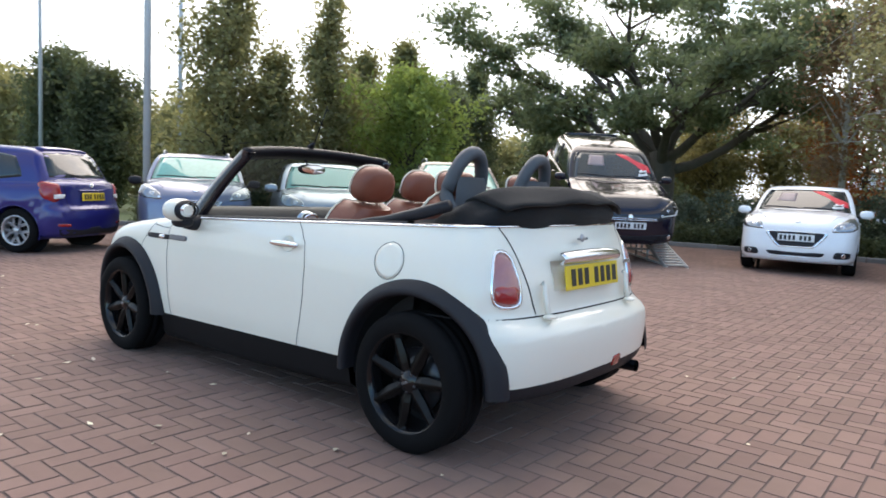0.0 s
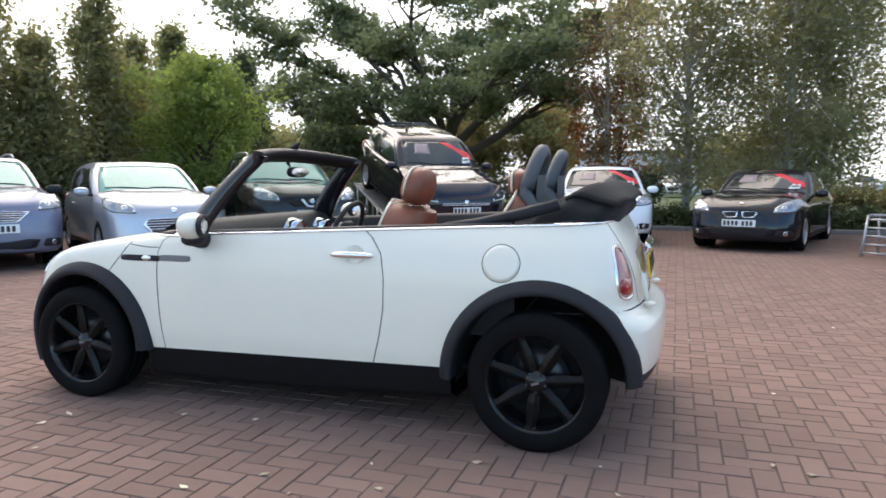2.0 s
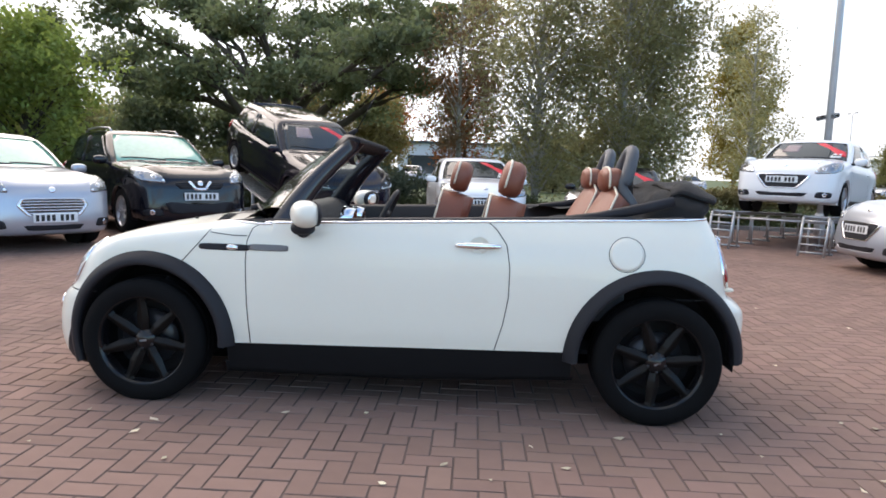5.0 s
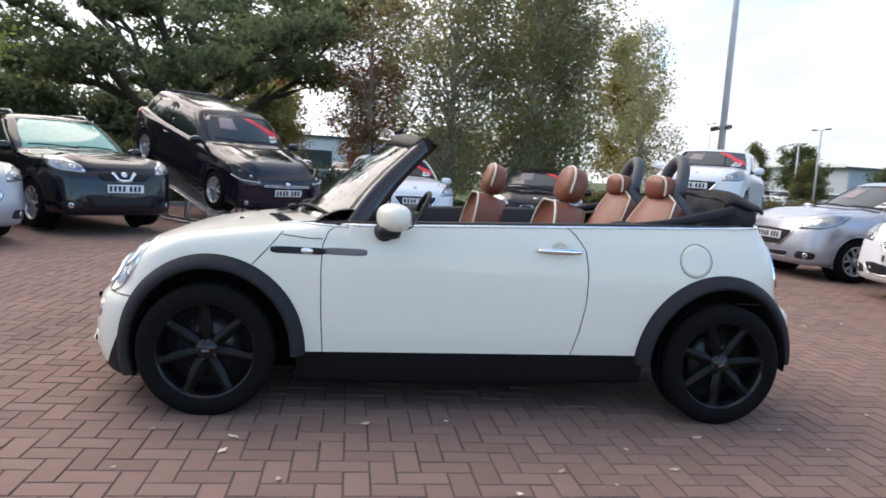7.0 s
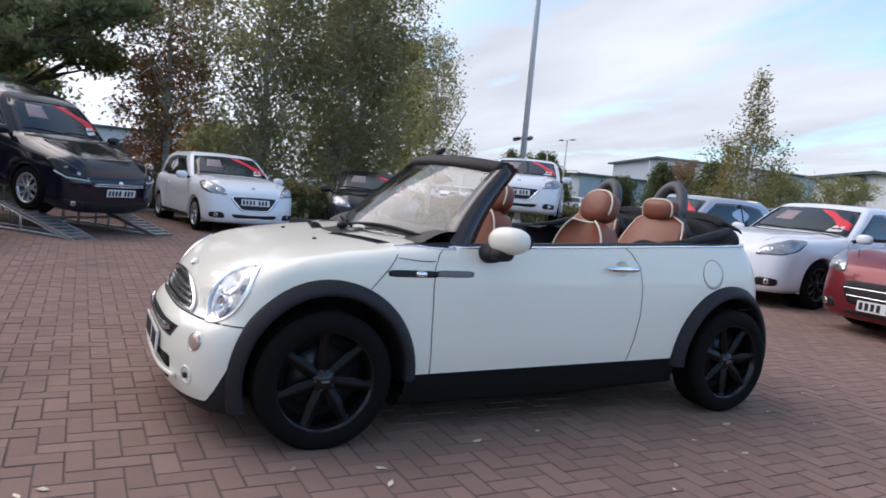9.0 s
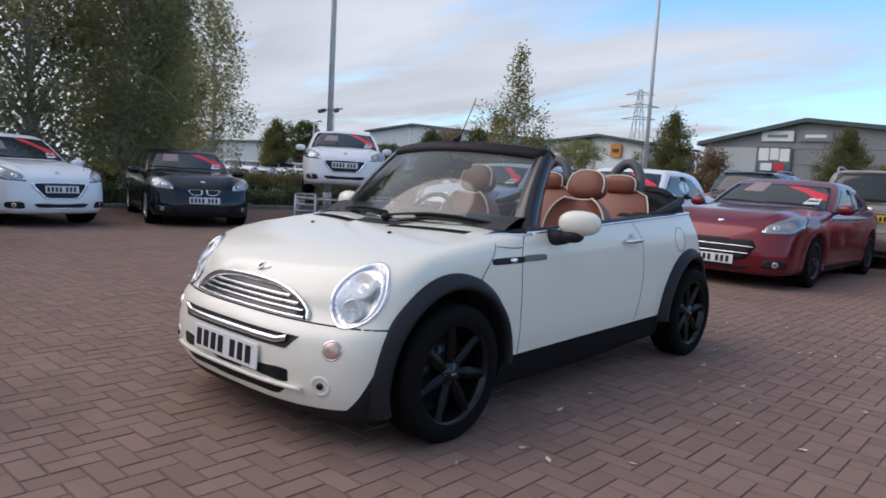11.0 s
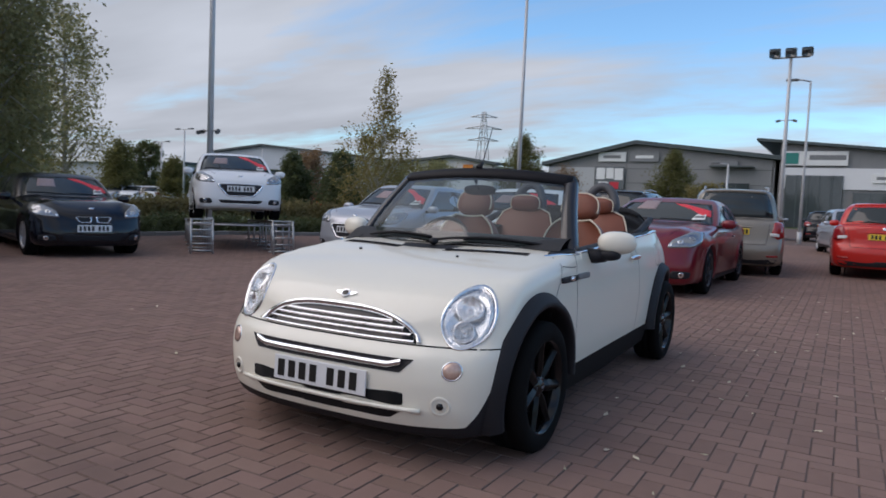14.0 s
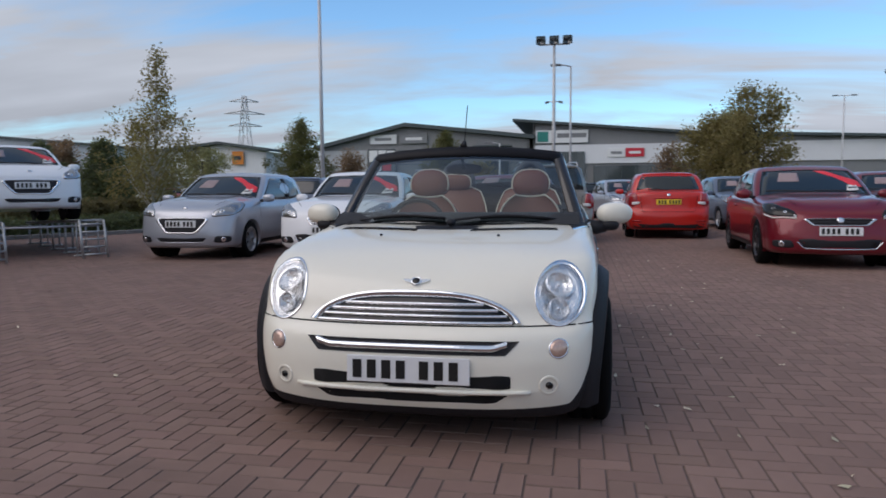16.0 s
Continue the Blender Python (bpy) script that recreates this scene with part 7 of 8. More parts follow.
def show_platform():
    r = thing("show_platform", "galvanised platform of two tracks on trestle legs with ladder ends", "platform", RAISED)
    inv = RAISED.inverted()

    def foot(x, y):
        p = RAISED @ Vector((x, y, 0))
        return inv @ Vector((p.x, p.y, float(gz(p.x, p.y))))

    for s in (1, -1):
        track(r, s * 0.74, -1.9, 2.60)
        # ladder end, leaning down to the ground
        hi, lo = Vector((2.60, s * 0.74, -0.03)), foot(2.78, s * 0.74)
        for off in (-0.19, 0.19):
            part("ladder_rail", tube([tuple(hi + Vector((0, off, 0))), tuple(lo + Vector((0, off, 0)))], 0.022, 6), GALV, r)
        for k in range(5):
            p = hi.lerp(lo, (k + 0.5) / 5)
            part("ladder_rung", tube([tuple(p + Vector((0, -0.19, 0))), tuple(p + Vector((0, 0.19, 0)))], 0.017, 6), GALV, r)
        for x in (-1.7, -0.6, 0.5, 1.5, 2.3):
            for off in (-0.17, 0.17):
                part("leg", tube([(x, s * 0.74 + off, -0.04), tuple(foot(x, s * 0.74 + off))], 0.018, 6), GALV, r)
            part("foot_bar", tube([tuple(foot(x, s * 0.74 - 0.22) + Vector((0, 0, 0.02))), tuple(foot(x, s * 0.74 + 0.22) + Vector((0, 0, 0.02)))], 0.018, 6), GALV, r)
    for x in (-1.7, 0.5, 2.3):
        part("cross_bar", tube([(x, -0.9, -0.12), (x, 0.9, -0.12)], 0.018, 6), GALV, r)


show_platform()

# ---- trees, hedges, buildings, poles ----
def leaves(centres, n, spread, size, seed, droop=0.0):
    """n small leaf blades scattered round the given centres."""
    rng = np.random.default_rng(seed)
    c = np.array(centres, float)
    w = rng.gamma(0.7, 1.0, len(c)) + 0.05
    pick = c[rng.choice(len(c), n, p=w / w.sum())]
    sp = np.broadcast_to(np.asarray(spread, float), (3,))
    p = pick + rng.normal(0, 1, (n, 3)) * sp
    d = rng.normal(0, 1, (n, 3))
    d[:, 2] -= droop
    d /= np.linalg.norm(d, axis=1, keepdims=True)
    e = np.cross(d, rng.normal(0, 1, (n, 3)))
    e /= np.maximum(np.linalg.norm(e, axis=1, keepdims=True), 1e-6)
    s = size * rng.uniform(0.6, 1.3, (n, 1))
    V = np.stack([p - d * s, p + e * s * 0.5, p + d * s, p - e * s * 0.5], 1).reshape(-1, 3)
    return V, np.arange(4 * n).reshape(-1, 4)


TREE_GROUPS = {"birch_tree": "birches by the car park", "alder_tree": "upright trees by the car park", "distant_tree": "trees in the distance", "evergreen_tree": "evergreens by the sheds"}


def spray_tree(name, label, base, height, width, leafmat, seed, n_leaves, leaf=0.07, low=0.3, profile=None, bark=None, boughs=None, rise=0.35, droop=0.0, clump=0.16, gaps=0.25, lean=(0, 0), r0=None):
    """A tree with boughs all the way up its stem, each tipped and lined with clumps of leaves. profile gives the crown's width at each height."""
    rng = np.random.default_rng(seed)
    t = thing(name, label, "tree", Matrix.Translation(base), TREE_GROUPS.get(name, ""))
    profile = profile or (lambda v: (1 - v) ** 0.8)
    r0 = r0 or height * 0.018
    wob = rng.uniform(-1, 1, (9, 2)) * 0.012 * height
    stem = [(wob[k][0] * k / 8 + lean[0] * k / 8, wob[k][1] * k / 8 + lean[1] * k / 8, height * 0.97 * k / 8 - 0.1 * (k == 0)) for k in range(9)]
    pieces = [tube(stem, [r0 * (1 - k / 9.2) + 0.008 for k in range(9)], 8)]
    cs = []
    n = boughs or int(height * 12)
    turn = 0.0
    for k in range(n):
        v = (k + rng.random()) / n
        v = v if rng.random() > gaps else rng.random()
        z = low + (height - low) * v
        j = min(7, int(z / height * 8))
        o = np.array(stem[j]) + (np.array(stem[j + 1]) - np.array(stem[j])) * (z / height * 8 - j)
        turn += 2.4 + rng.uniform(-0.5, 0.5)
        lob = 0.78 + 0.22 * math.sin(2.3 * turn + 5 * v + seed)
        r = max(0.08, width / 2 * profile(v) * lob * rng.uniform(0.6, 1.1))
        d = np.array([math.cos(turn), math.sin(turn), 0.0])
        tip = o + d * r + (0, 0, r * rise * rng.uniform(0.4, 1.3) - droop * r)
        mid = o + d * r * 0.5 + (0, 0, r * rise * 0.75)
        base_pt = np.array([o[0], o[1], max(0.15, o[2] - 0.25 * r)])
        if k % 2 == 0 or r > 1.2:
            pieces.append(tube([tuple(base_pt), tuple(mid), tuple(tip)], [r0 * 0.28 * (1.1 - v) + 0.008, r0 * 0.14 * (1.1 - v) + 0.006, 0.004], 5, False))
        m = 2 + int(r / 0.35)
        for q in range(m):
            f = 0.35 + 0.65 * (q + 1) / m
            p = base_pt * (1 - f) ** 2 + 2 * mid * f * (1 - f) + tip * f * f
            cs.append(p + rng.normal(0, 0.10 * r + 0.03, 3) * (1, 1, 0.7))
    part("trunk", join(*pieces), bark or BARK, t)
    V, F = leaves(cs, n_leaves, clump if isinstance(clump, tuple) else (clump, clump, clump * 1.1), leaf, seed, droop)
    V[:, 2] = np.maximum(V[:, 2], 0.03)
    c = new("crown", fast_mesh("crown", V, F, leafmat))
    c.parent = t
    return t


def oak_tree():
    """A short thick trunk that fans into heavy limbs, each hung with broad dark pads of leaves."""
    rng = np.random.default_rng(11)
    t = thing("oak_tree", "broad dark green oak with heavy spreading limbs", "tree", Matrix.Translation((5.76, -19.38, 0.0)))
    pieces = [tube([(0.03, -0.04, 0.0), (0.05, 0, 0.8), (0.0, 0.05, 1.7), (0.05, 0.0, 2.6)], [0.62, 0.44, 0.40, 0.42], 14)]
    pads = []
    n = 11
    for k in range(n):
        a = 0.95 + 2.4 * k + rng.uniform(-0.25, 0.25)
        rise = (0.42, 0.50, 0.72, 1.15, 2.0)[k % 5]
        d = np.array([math.cos(a), math.sin(a), rise])
        d /= np.linalg.norm(d)
        length = rng.uniform(6.0, 7.2) if k % 5 < 3 else rng.uniform(5.4, 6.6)
        p = np.array([0.05, 0, 1.9 + 0.06 * k])
        pts, rad = [tuple(p)], [0.18]
        for i in range(7):
            d = d + rng.normal(0, 0.16, 3) + (0, 0, 0.05 if i > 2 else 0.10)
            d[2] = max(d[2], 0.15)
            d /= np.linalg.norm(d)
            p = p + d * length / 7
            pts.append(tuple(p))
            rad.append(0.18 * (1 - (i + 1) / 7.6))
            if i >= 1:
                for _ in range(2):
                    e = d + rng.normal(0, 0.65, 3) * (1, 1, 0.55)
                    e /= np.linalg.norm(e)
                    ln = rng.uniform(0.9, 2.0)
                    q = p + e * ln
                    pieces.append(tube([tuple(p), tuple(p + e * ln * 0.5 + rng.normal(0, 0.08, 3)), tuple(q)], [rad[-1] * 0.55 + 0.012, rad[-1] * 0.3 + 0.01, 0.008], 5, False))
                    if rng.random() < 0.74:
                        pads.append((q, rng.uniform(0.55, 1.0)))
                    if rng.random() < 0.45:
                        pads.append((p + e * ln * 0.6, rng.uniform(0.3, 0.5)))
        pieces.append(tube(pts, rad, 8, False))
        pads.append((p, 0.7))
    part("trunk", join(*pieces), BARK, t)
    V, F, o = [], [], 0
    for c, r in pads:
        c = np.array(c) + (0, 0, 0.1)
        c[2] = max(c[2], 2.5)
        v, f = leaves([c], int(520 * r * r) + 40, (0.50 * r, 0.50 * r, 0.21 * r), 0.10, int(rng.integers(1e6)))
        V.append(v)
        F.append(f + o)
        o += len(v)
    cr = new("crown", fast_mesh("crown", np.concatenate(V), np.concatenate(F), OAK))
    cr.parent = t


def hedge(name, label, line, width, height, leafmat, seed, per_metre, leaf=0.05, clump=0.09):
    """A clipped, uneven hedge along a line: twiggy stems under a skin of leaves."""
    rng = np.random.default_rng(seed)
    cs, stems = [], []
    for (ax, ay), (bx, by) in zip(line[:-1], line[1:]):
        d = math.hypot(bx - ax, by - ay)
        nx, ny = -(by - ay) / d, (bx - ax) / d
        for _ in range(int(d * 60)):
            t, w, v = rng.random(), rng.uniform(-1, 1), rng.random() ** 0.6
            x, y = ax + (bx - ax) * t, ay + (by - ay) * t
            h = height * (0.86 + 0.14 * math.sin(x * 1.9 + seed) * math.cos(y * 2.3) + 0.10 * math.sin(x * 5.1 + y * 3.7))
            w *= width / 2 * (1 - 0.25 * v**3)
            cs.append((x + nx * w, y + ny * w, float(slope(x, y)) + h * v * (1 - 0.12 * (2 * w / width) ** 2)))
        for _ in range(int(d * 3)):
            t, w = rng.random(), rng.uniform(-0.3, 0.3) * width
            x, y = ax + (bx - ax) * t + nx * w, ay + (by - ay) * t + ny * w
            z = float(slope(x, y))
            stems.append(tube([(x, y, z - 0.05), (x + rng.uniform(-0.1, 0.1), y + rng.uniform(-0.1, 0.1), z + height * 0.8)], [0.02, 0.006], 4, False))
    length = sum(math.hypot(b[0] - a[0], b[1] - a[1]) for a, b in zip(line[:-1], line[1:]))
    h = thing(name, label, "hedge", kind="stuff")
    part("stems", join(*stems), BARK, h)
    V, F = leaves(cs, int(per_metre * length), (clump, clump, clump), leaf, seed)
    c = new("leaf_mass", fast_mesh("leaf_mass", V, F, leafmat))
    c.parent = h
    c["kind"] = "stuff"


def polar(eye, az, d):
    x, y = eye[0] + d * math.cos(radians(az)), eye[1] + d * math.sin(radians(az))
    return (x, y, float(slope(x, y)))


OAK = leaf_mat("oak_leaf", (0.105, 0.130, 0.078), (0.20, 0.25, 0.12))
BIRCH = leaf_mat("birch_leaf", (0.19, 0.185, 0.105), (0.44, 0.41, 0.19))
GOLD = leaf_mat("yellowing_leaf", (0.21, 0.165, 0.045), (0.34, 0.26, 0.05))
RUST = leaf_mat("rust_leaf", (0.26, 0.085, 0.03), (0.4, 0.14, 0.04))
CYPRESS = leaf_mat("dark_green_spray", (0.075, 0.092, 0.055), (0.16, 0.19, 0.08))
ALDER = leaf_mat("mixed_green_leaf", (0.165, 0.165, 0.085), (0.42, 0.40, 0.17))
LIME = leaf_mat("fresh_green_leaf", (0.15, 0.20, 0.06), (0.36, 0.46, 0.11))
SHRUB = leaf_mat("hedge_leaf", (0.085, 0.10, 0.052), (0.13, 0.15, 0.06))
BROWN = leaf_mat("reddish_brown_leaf", (0.17, 0.115, 0.075), (0.38, 0.25, 0.14))
TANLEAF = leaf_mat("olive_brown_leaf", (0.20, 0.17, 0.075), (0.30, 0.25, 0.09))
EVERGREEN = leaf_mat("olive_evergreen_leaf", (0.125, 0.125, 0.05), (0.20, 0.20, 0.07))
OLIVEHEDGE = leaf_mat("olive_hedge_leaf", (0.15, 0.13, 0.07), (0.22, 0.19, 0.08))
GREYSHRUB = leaf_mat("grey_green_leaf", (0.10, 0.12, 0.085), (0.12, 0.15, 0.09))

EYE0, EYE1 = (-3.20, 3.01), (4.60, 0.69)
cone = lambda v: (1 - v) ** 0.75
taper = lambda v: (1 - v) ** 0.95
column = lambda v: (0.55 + 0.45 * math.sin(math.pi * min(1, 0.25 + v * 0.6))) * (1 - v**3) ** 0.6
oval = lambda v: math.sqrt(max(0.02, 1 - (2 * v - 0.85) ** 2 / 1.35))
ball = lambda v: math.sqrt(max(0.03, 1 - (2 * v - 1) ** 2))

oak_tree()

for x, y, h, w, sd in ((-2.0, -15.1, 8.8, 5.4, 21), (-4.4, -15.7, 9.4, 5.2, 22), (-5.4, -16.9, 8.6, 4.2, 23)):
    spray_tree("birch_tree", "tall birch with small green leaves turning at the edges", (x, y, 0.0), h, w, BIRCH, sd, 23000, 0.062, 0.9, oval, BIRCHBARK, int(h * 16), 0.5, 0.2, 0.22, 0.2, r0=0.10)
spray_tree("birch_tree", "open birch with reddish-brown thinning leaves", (0.17, -17.03, 0.0), 7.0, 3.6, BROWN, 24, 7500, 0.058, 1.8, oval, BIRCHBARK, 60, 0.5, 0.25, 0.17, 0.2, r0=0.09)
spray_tree("birch_tree", "slender pale birch standing behind the others", (-10.0, -21.3, 0.0), 7.2, 3.0, BIRCH, 27, 7000, 0.055, 1.2, oval, BIRCHBARK, 110, 0.5, 0.25, 0.17, r0=0.09)
spray_tree("birch_tree", "yellowing young birch by the hedge", (-12.4, -29.2, 0.0), 8.4, 3.8, GOLD, 28, 15000, 0.085, 0.9, column, BIRCHBARK, 90, 0.6, 0.1, 0.2, r0=0.07)
spray_tree("birch_tree", "thin young birch with sparse leaves", (-24.73, -18.76, 0.0), 7.4, 6.4, TANLEAF, 29, 7000, 0.075, 0.5, lambda v: (0.45 + 0.55 * math.sin(math.pi * min(1, 0.3 + 0.9 * v))) * (1 - v) ** 0.75, BIRCHBARK, 110, 0.75, 0.25, 0.20, lean=(0.7, 1.0), r0=0.07)
spray_tree("small_tree", "small tree with rust-coloured autumn leaves", (6.3, -49.0, 0.0), 7.8, 4.2, RUST, 31, 9000, 0.12, 2.0, ball, None, 90, 0.4, 0, 0.3)
spray_tree("small_tree", "small tree with reddish leaves", (-0.01, -19.53, 0.0), 4.6, 3.0, RUST, 32, 7000, 0.06, 0.8, oval, None, 70, 0.4, 0, 0.2)
for x, y, h, w, sd in ((7.03, -28.57, 4.9, 4.6, 33), (4.45, -29.59, 4.5, 4.2, 34), (8.84, -30.96, 4.2, 4.0, 35)):
    spray_tree("small_tree", "soft olive-brown tree behind the oak", (x, y, 0.0), h, w, TANLEAF, sd, 11000, 0.085, 0.4, ball, None, 90, 0.4, 0, 0.24)
for x, y, h, w, sd in ((10.4, -27.45, 3.4, 4.6, 36), (13.78, -26.93, 3.8, 4.6, 37), (9.86, -33.95, 4.0, 5.5, 38)):
    spray_tree("small_tree", "dark green tree in the belt behind the oak", (x, y, 0.0), h, w, OAK, sd, 11000, 0.12, 0.3, ball, None, 90, 0.4, 0, 0.3)
# row of upright trees behind the first cars
spray_tree("alder_tree", "tall upright green tree beside the car park", (12.13, -7.19, 0.0), 7.6, 4.1, ALDER, 41, 18000, 0.072, 0.3, taper, None, 190, 0.5, 0, 0.19, r0=0.12)
spray_tree("alder_tree", "tall upright green tree beside the car park", (11.56, -9.99, 0.0), 6.2, 3.7, ALDER, 42, 15000, 0.072, 0.3, taper, None, 180, 0.5, 0, 0.19, r0=0.12)
spray_tree("alder_tree", "shorter upright green tree beside its taller neighbour", (11.76, -8.37, 0.0), 4.3, 2.3, ALDER, 40, 11000, 0.072, 0.3, cone, None, 120, 0.5, 0, 0.19)
spray_tree("alder_tree", "upright green tree with open boughs", (14.81, -16.61, 0.0), 6.4, 3.3, ALDER, 43, 20000, 0.09, 0.4, cone, None, 170, 0.5, 0, 0.2)
spray_tree("alder_tree", "upright dark green tree by the lawn", (16.95, -23.92, 0.0), 6.9, 4.2, CYPRESS, 44, 18000, 0.09, 0.3, cone, None, 160, 0.4, 0, 0.24)
spray_tree("alder_tree", "upright dark green tree by the lawn", (15.53, -20.55, 0.0), 5.7, 2.6, CYPRESS, 45, 15000, 0.085, 0.3, cone, None, 150, 0.4, 0, 0.22)
spray_tree("alder_tree", "upright green tree with open boughs", (13.28, -12.95, 0.0), 5.2, 3.2, ALDER, 46, 18000, 0.085, 0.3, cone, None, 150, 0.5, 0, 0.2)
spray_tree("small_tree", "bright green bushy young tree", (9.68, -11.26, 0.0), 4.0, 3.6, LIME, 47, 20000, 0.065, 0.2, oval, None, 150, 0.5, 0, 0.16)
spray_tree("cypress_tree", "dense dark evergreen by the fence", polar(EYE0, -22.45, 26), 4.9, 3.0, CYPRESS, 48, 22000, 0.08, 0.1, oval, None, 150, 0.6, 0, 0.18)
spray_tree("cypress_tree", "dense dark evergreen by the fence", polar(EYE0, -25.05, 24), 4.1, 2.6, CYPRESS, 49, 18000, 0.08, 0.1, oval, None, 130, 0.6, 0, 0.18)
for az, d, h, w, sd in ((-14.5, 38, 6.6, 6.0, 51), (-18.5, 44, 6.0, 6.5, 52), (-20.5, 34, 4.6, 5.0, 53), (-27.5, 40, 4.6, 5.5, 54), (-31.5, 34, 4.4, 5.0, 55), (-38.0, 40, 3.6, 7.0, 56), (-45, 42, 3.6, 7.0, 57), (-52, 44, 3.4, 8.0, 58), (-58, 40, 3.2, 8.0, 59), (-93, 44, 3.4, 8.0, 62)):
    spray_tree("distant_tree", "rounded green tree in the distance", polar(EYE0, az + 0.15, d), h, w, ALDER if sd % 2 else BIRCH, sd, 7000, 0.15, 0.2, ball, None, 70, 0.35, 0, 0.42)
# clipped evergreens and trees across the western car park
egg = lambda v: math.sin(math.pi * min(1, 0.14 + 0.86 * v) ** 0.62) ** 0.8 if v < 0.97 else 0.1
for x, y, h, w, sd, mt in ((-50.8, -22.1, 7.1, 6.0, 64, EVERGREEN), (-58.5, -11.3, 6.5, 6.0, 65, EVERGREEN), (-31.3, -48.8, 5.0, 3.7, 69, EVERGREEN), (-33.4, -44.7, 3.6, 3.2, 75, EVERGREEN), (-29.8, -29.0, 3.7, 2.7, 67, CYPRESS), (-30.3, -25.4, 3.9, 3.6, 63, CYPRESS)):
    spray_tree("evergreen_tree", "neat egg-shaped evergreen by the sheds", (x, y, 0.0), h, w, mt, sd, 20000, 0.09, 0.0, egg, None, 150, 0.2, 0, 0.20, 0.0)
for x, y, h, w, sd, mt, leaf in ((-49.8, -69.9, 6.6, 6.0, 70, SHRUB, 0.16), (-33.5, -30.9, 4.1, 3.2, 68, BROWN, 0.09), (-36.1, -39.7, 3.0, 3.4, 73, SHRUB, 0.10), (-35.3, -12.6, 3.4, 1.9, 74, BROWN, 0.07), (-53.1, -7.6, 3.2, 4.0, 66, TANLEAF, 0.10), (-45.5, -32.3, 4.2, 6.5, 71, ALDER, 0.10), (-52.6, -32.2, 4.6, 7.0, 72, ALDER, 0.10)):
    spray_tree("distant_tree", "small autumn tree in the distance", (x, y, 0.0), h, w, mt, sd, 7000, leaf, 0.1, oval, None, 70, 0.5, 0, 0.2)
for az, d, h, w, sd, mt in ((166.2, 40, 6.1, 4.9, 77, TANLEAF), (169.0, 43, 4.9, 4.4, 76, TANLEAF), (167.8, 44, 5.4, 2.8, 78, BIRCH), (172.0, 46, 3.6, 2.8, 79, BROWN)):
    spray_tree("small_tree", "olive-green tree turning to autumn colours", polar(EYE1, az + 0.85, d), h, w, mt, sd, 3500 if sd == 79 else 13000, 0.085, 0.3, oval, None, 110, 0.5, 0, 0.22)

hedge("hedge", "low clipped hedge along the kerb", [(5.51, -13.38), (2.14, -14.21), (-4.84, -13.98), (-9.02, -13.54), (-11.83, -12.18), (-16.33, -11.25)], 1.2, 0.44, SHRUB, 81, 2600, 0.045)
hedge("hedge", "grey-green shrubs under the trees", [(6.6, -12.58), (4.13, -14.59), (-1.34, -15.24)], 1.8, 1.25, GREYSHRUB, 82, 2600, 0.05)
hedge("hedge", "low hedge behind the first row of cars", [(12.23, -4.97), (10.65, -8.56), (8.09, -11.57), (5.71, -13.18)], 1.2, 1.1, SHRUB, 83, 2400, 0.05)
hedge("hedge", "long clipped hedge across the lawn", [(-5.73, -27.08), (-17.72, -22.24), (-33.73, -17.5)], 1.6, 0.8, OLIVEHEDGE, 84, 1300, 0.08, 0.14)
hedge("hedge", "tall belt of shrubs behind the trees", [(15.56, -11.94), (12.62, -18.44)], 2.0, 1.7, SHRUB, 85, 1700, 0.09, 0.18)

hedge("hedge", "tall uneven shrubs behind the oak", [(13.62, -18.44), (10.67, -22.95), (7.2, -25.47)], 2.2, 1.5, SHRUB, 86, 1100, 0.10, 0.2)


# ---- buildings, poles and the far side of the car park ----
CLAD = mat("grey_metal_cladding", (0.23, 0.235, 0.24), 0.5, metal=0.2, vary=0.08, scale=0.6)
PALECLAD = mat("pale_metal_cladding", (0.42, 0.44, 0.45), 0.5, metal=0.2, vary=0.06, scale=0.5)
WHITEWALL = mat("white_render", (0.68, 0.70, 0.72), 0.7, vary=0.06, scale=0.5)
ROOFEDGE = mat("dark_roof_edge", (0.06, 0.08, 0.085), 0.5, vary=0.1)
SHOPGLASS = mat("shop_glass", (0.05, 0.065, 0.07), 0.08, coat=1.0, vary=0.25, scale=0.4)
SIGNWHITE = mat("white_sign", (0.72, 0.74, 0.74), 0.4, vary=0.03)
SIGNDARK = mat("black_sign", (0.035, 0.04, 0.045), 0.4, vary=0.05)
FARCLAD = mat("blue_grey_cladding", (0.40, 0.45, 0.50), 0.5, metal=0.1, vary=0.06, scale=0.5)
SIGNTEAL = mat("teal_sign", (0.02, 0.22, 0.19), 0.4, vary=0.1)
SIGNRED = mat("red_sign", (0.55, 0.03, 0.05), 0.4, vary=0.05)
SIGNGREY = mat("grey_sign", (0.2, 0.21, 0.22), 0.4, vary=0.05)
SIGNORANGE = mat("orange_sign", (0.65, 0.22, 0.03), 0.4, vary=0.05)


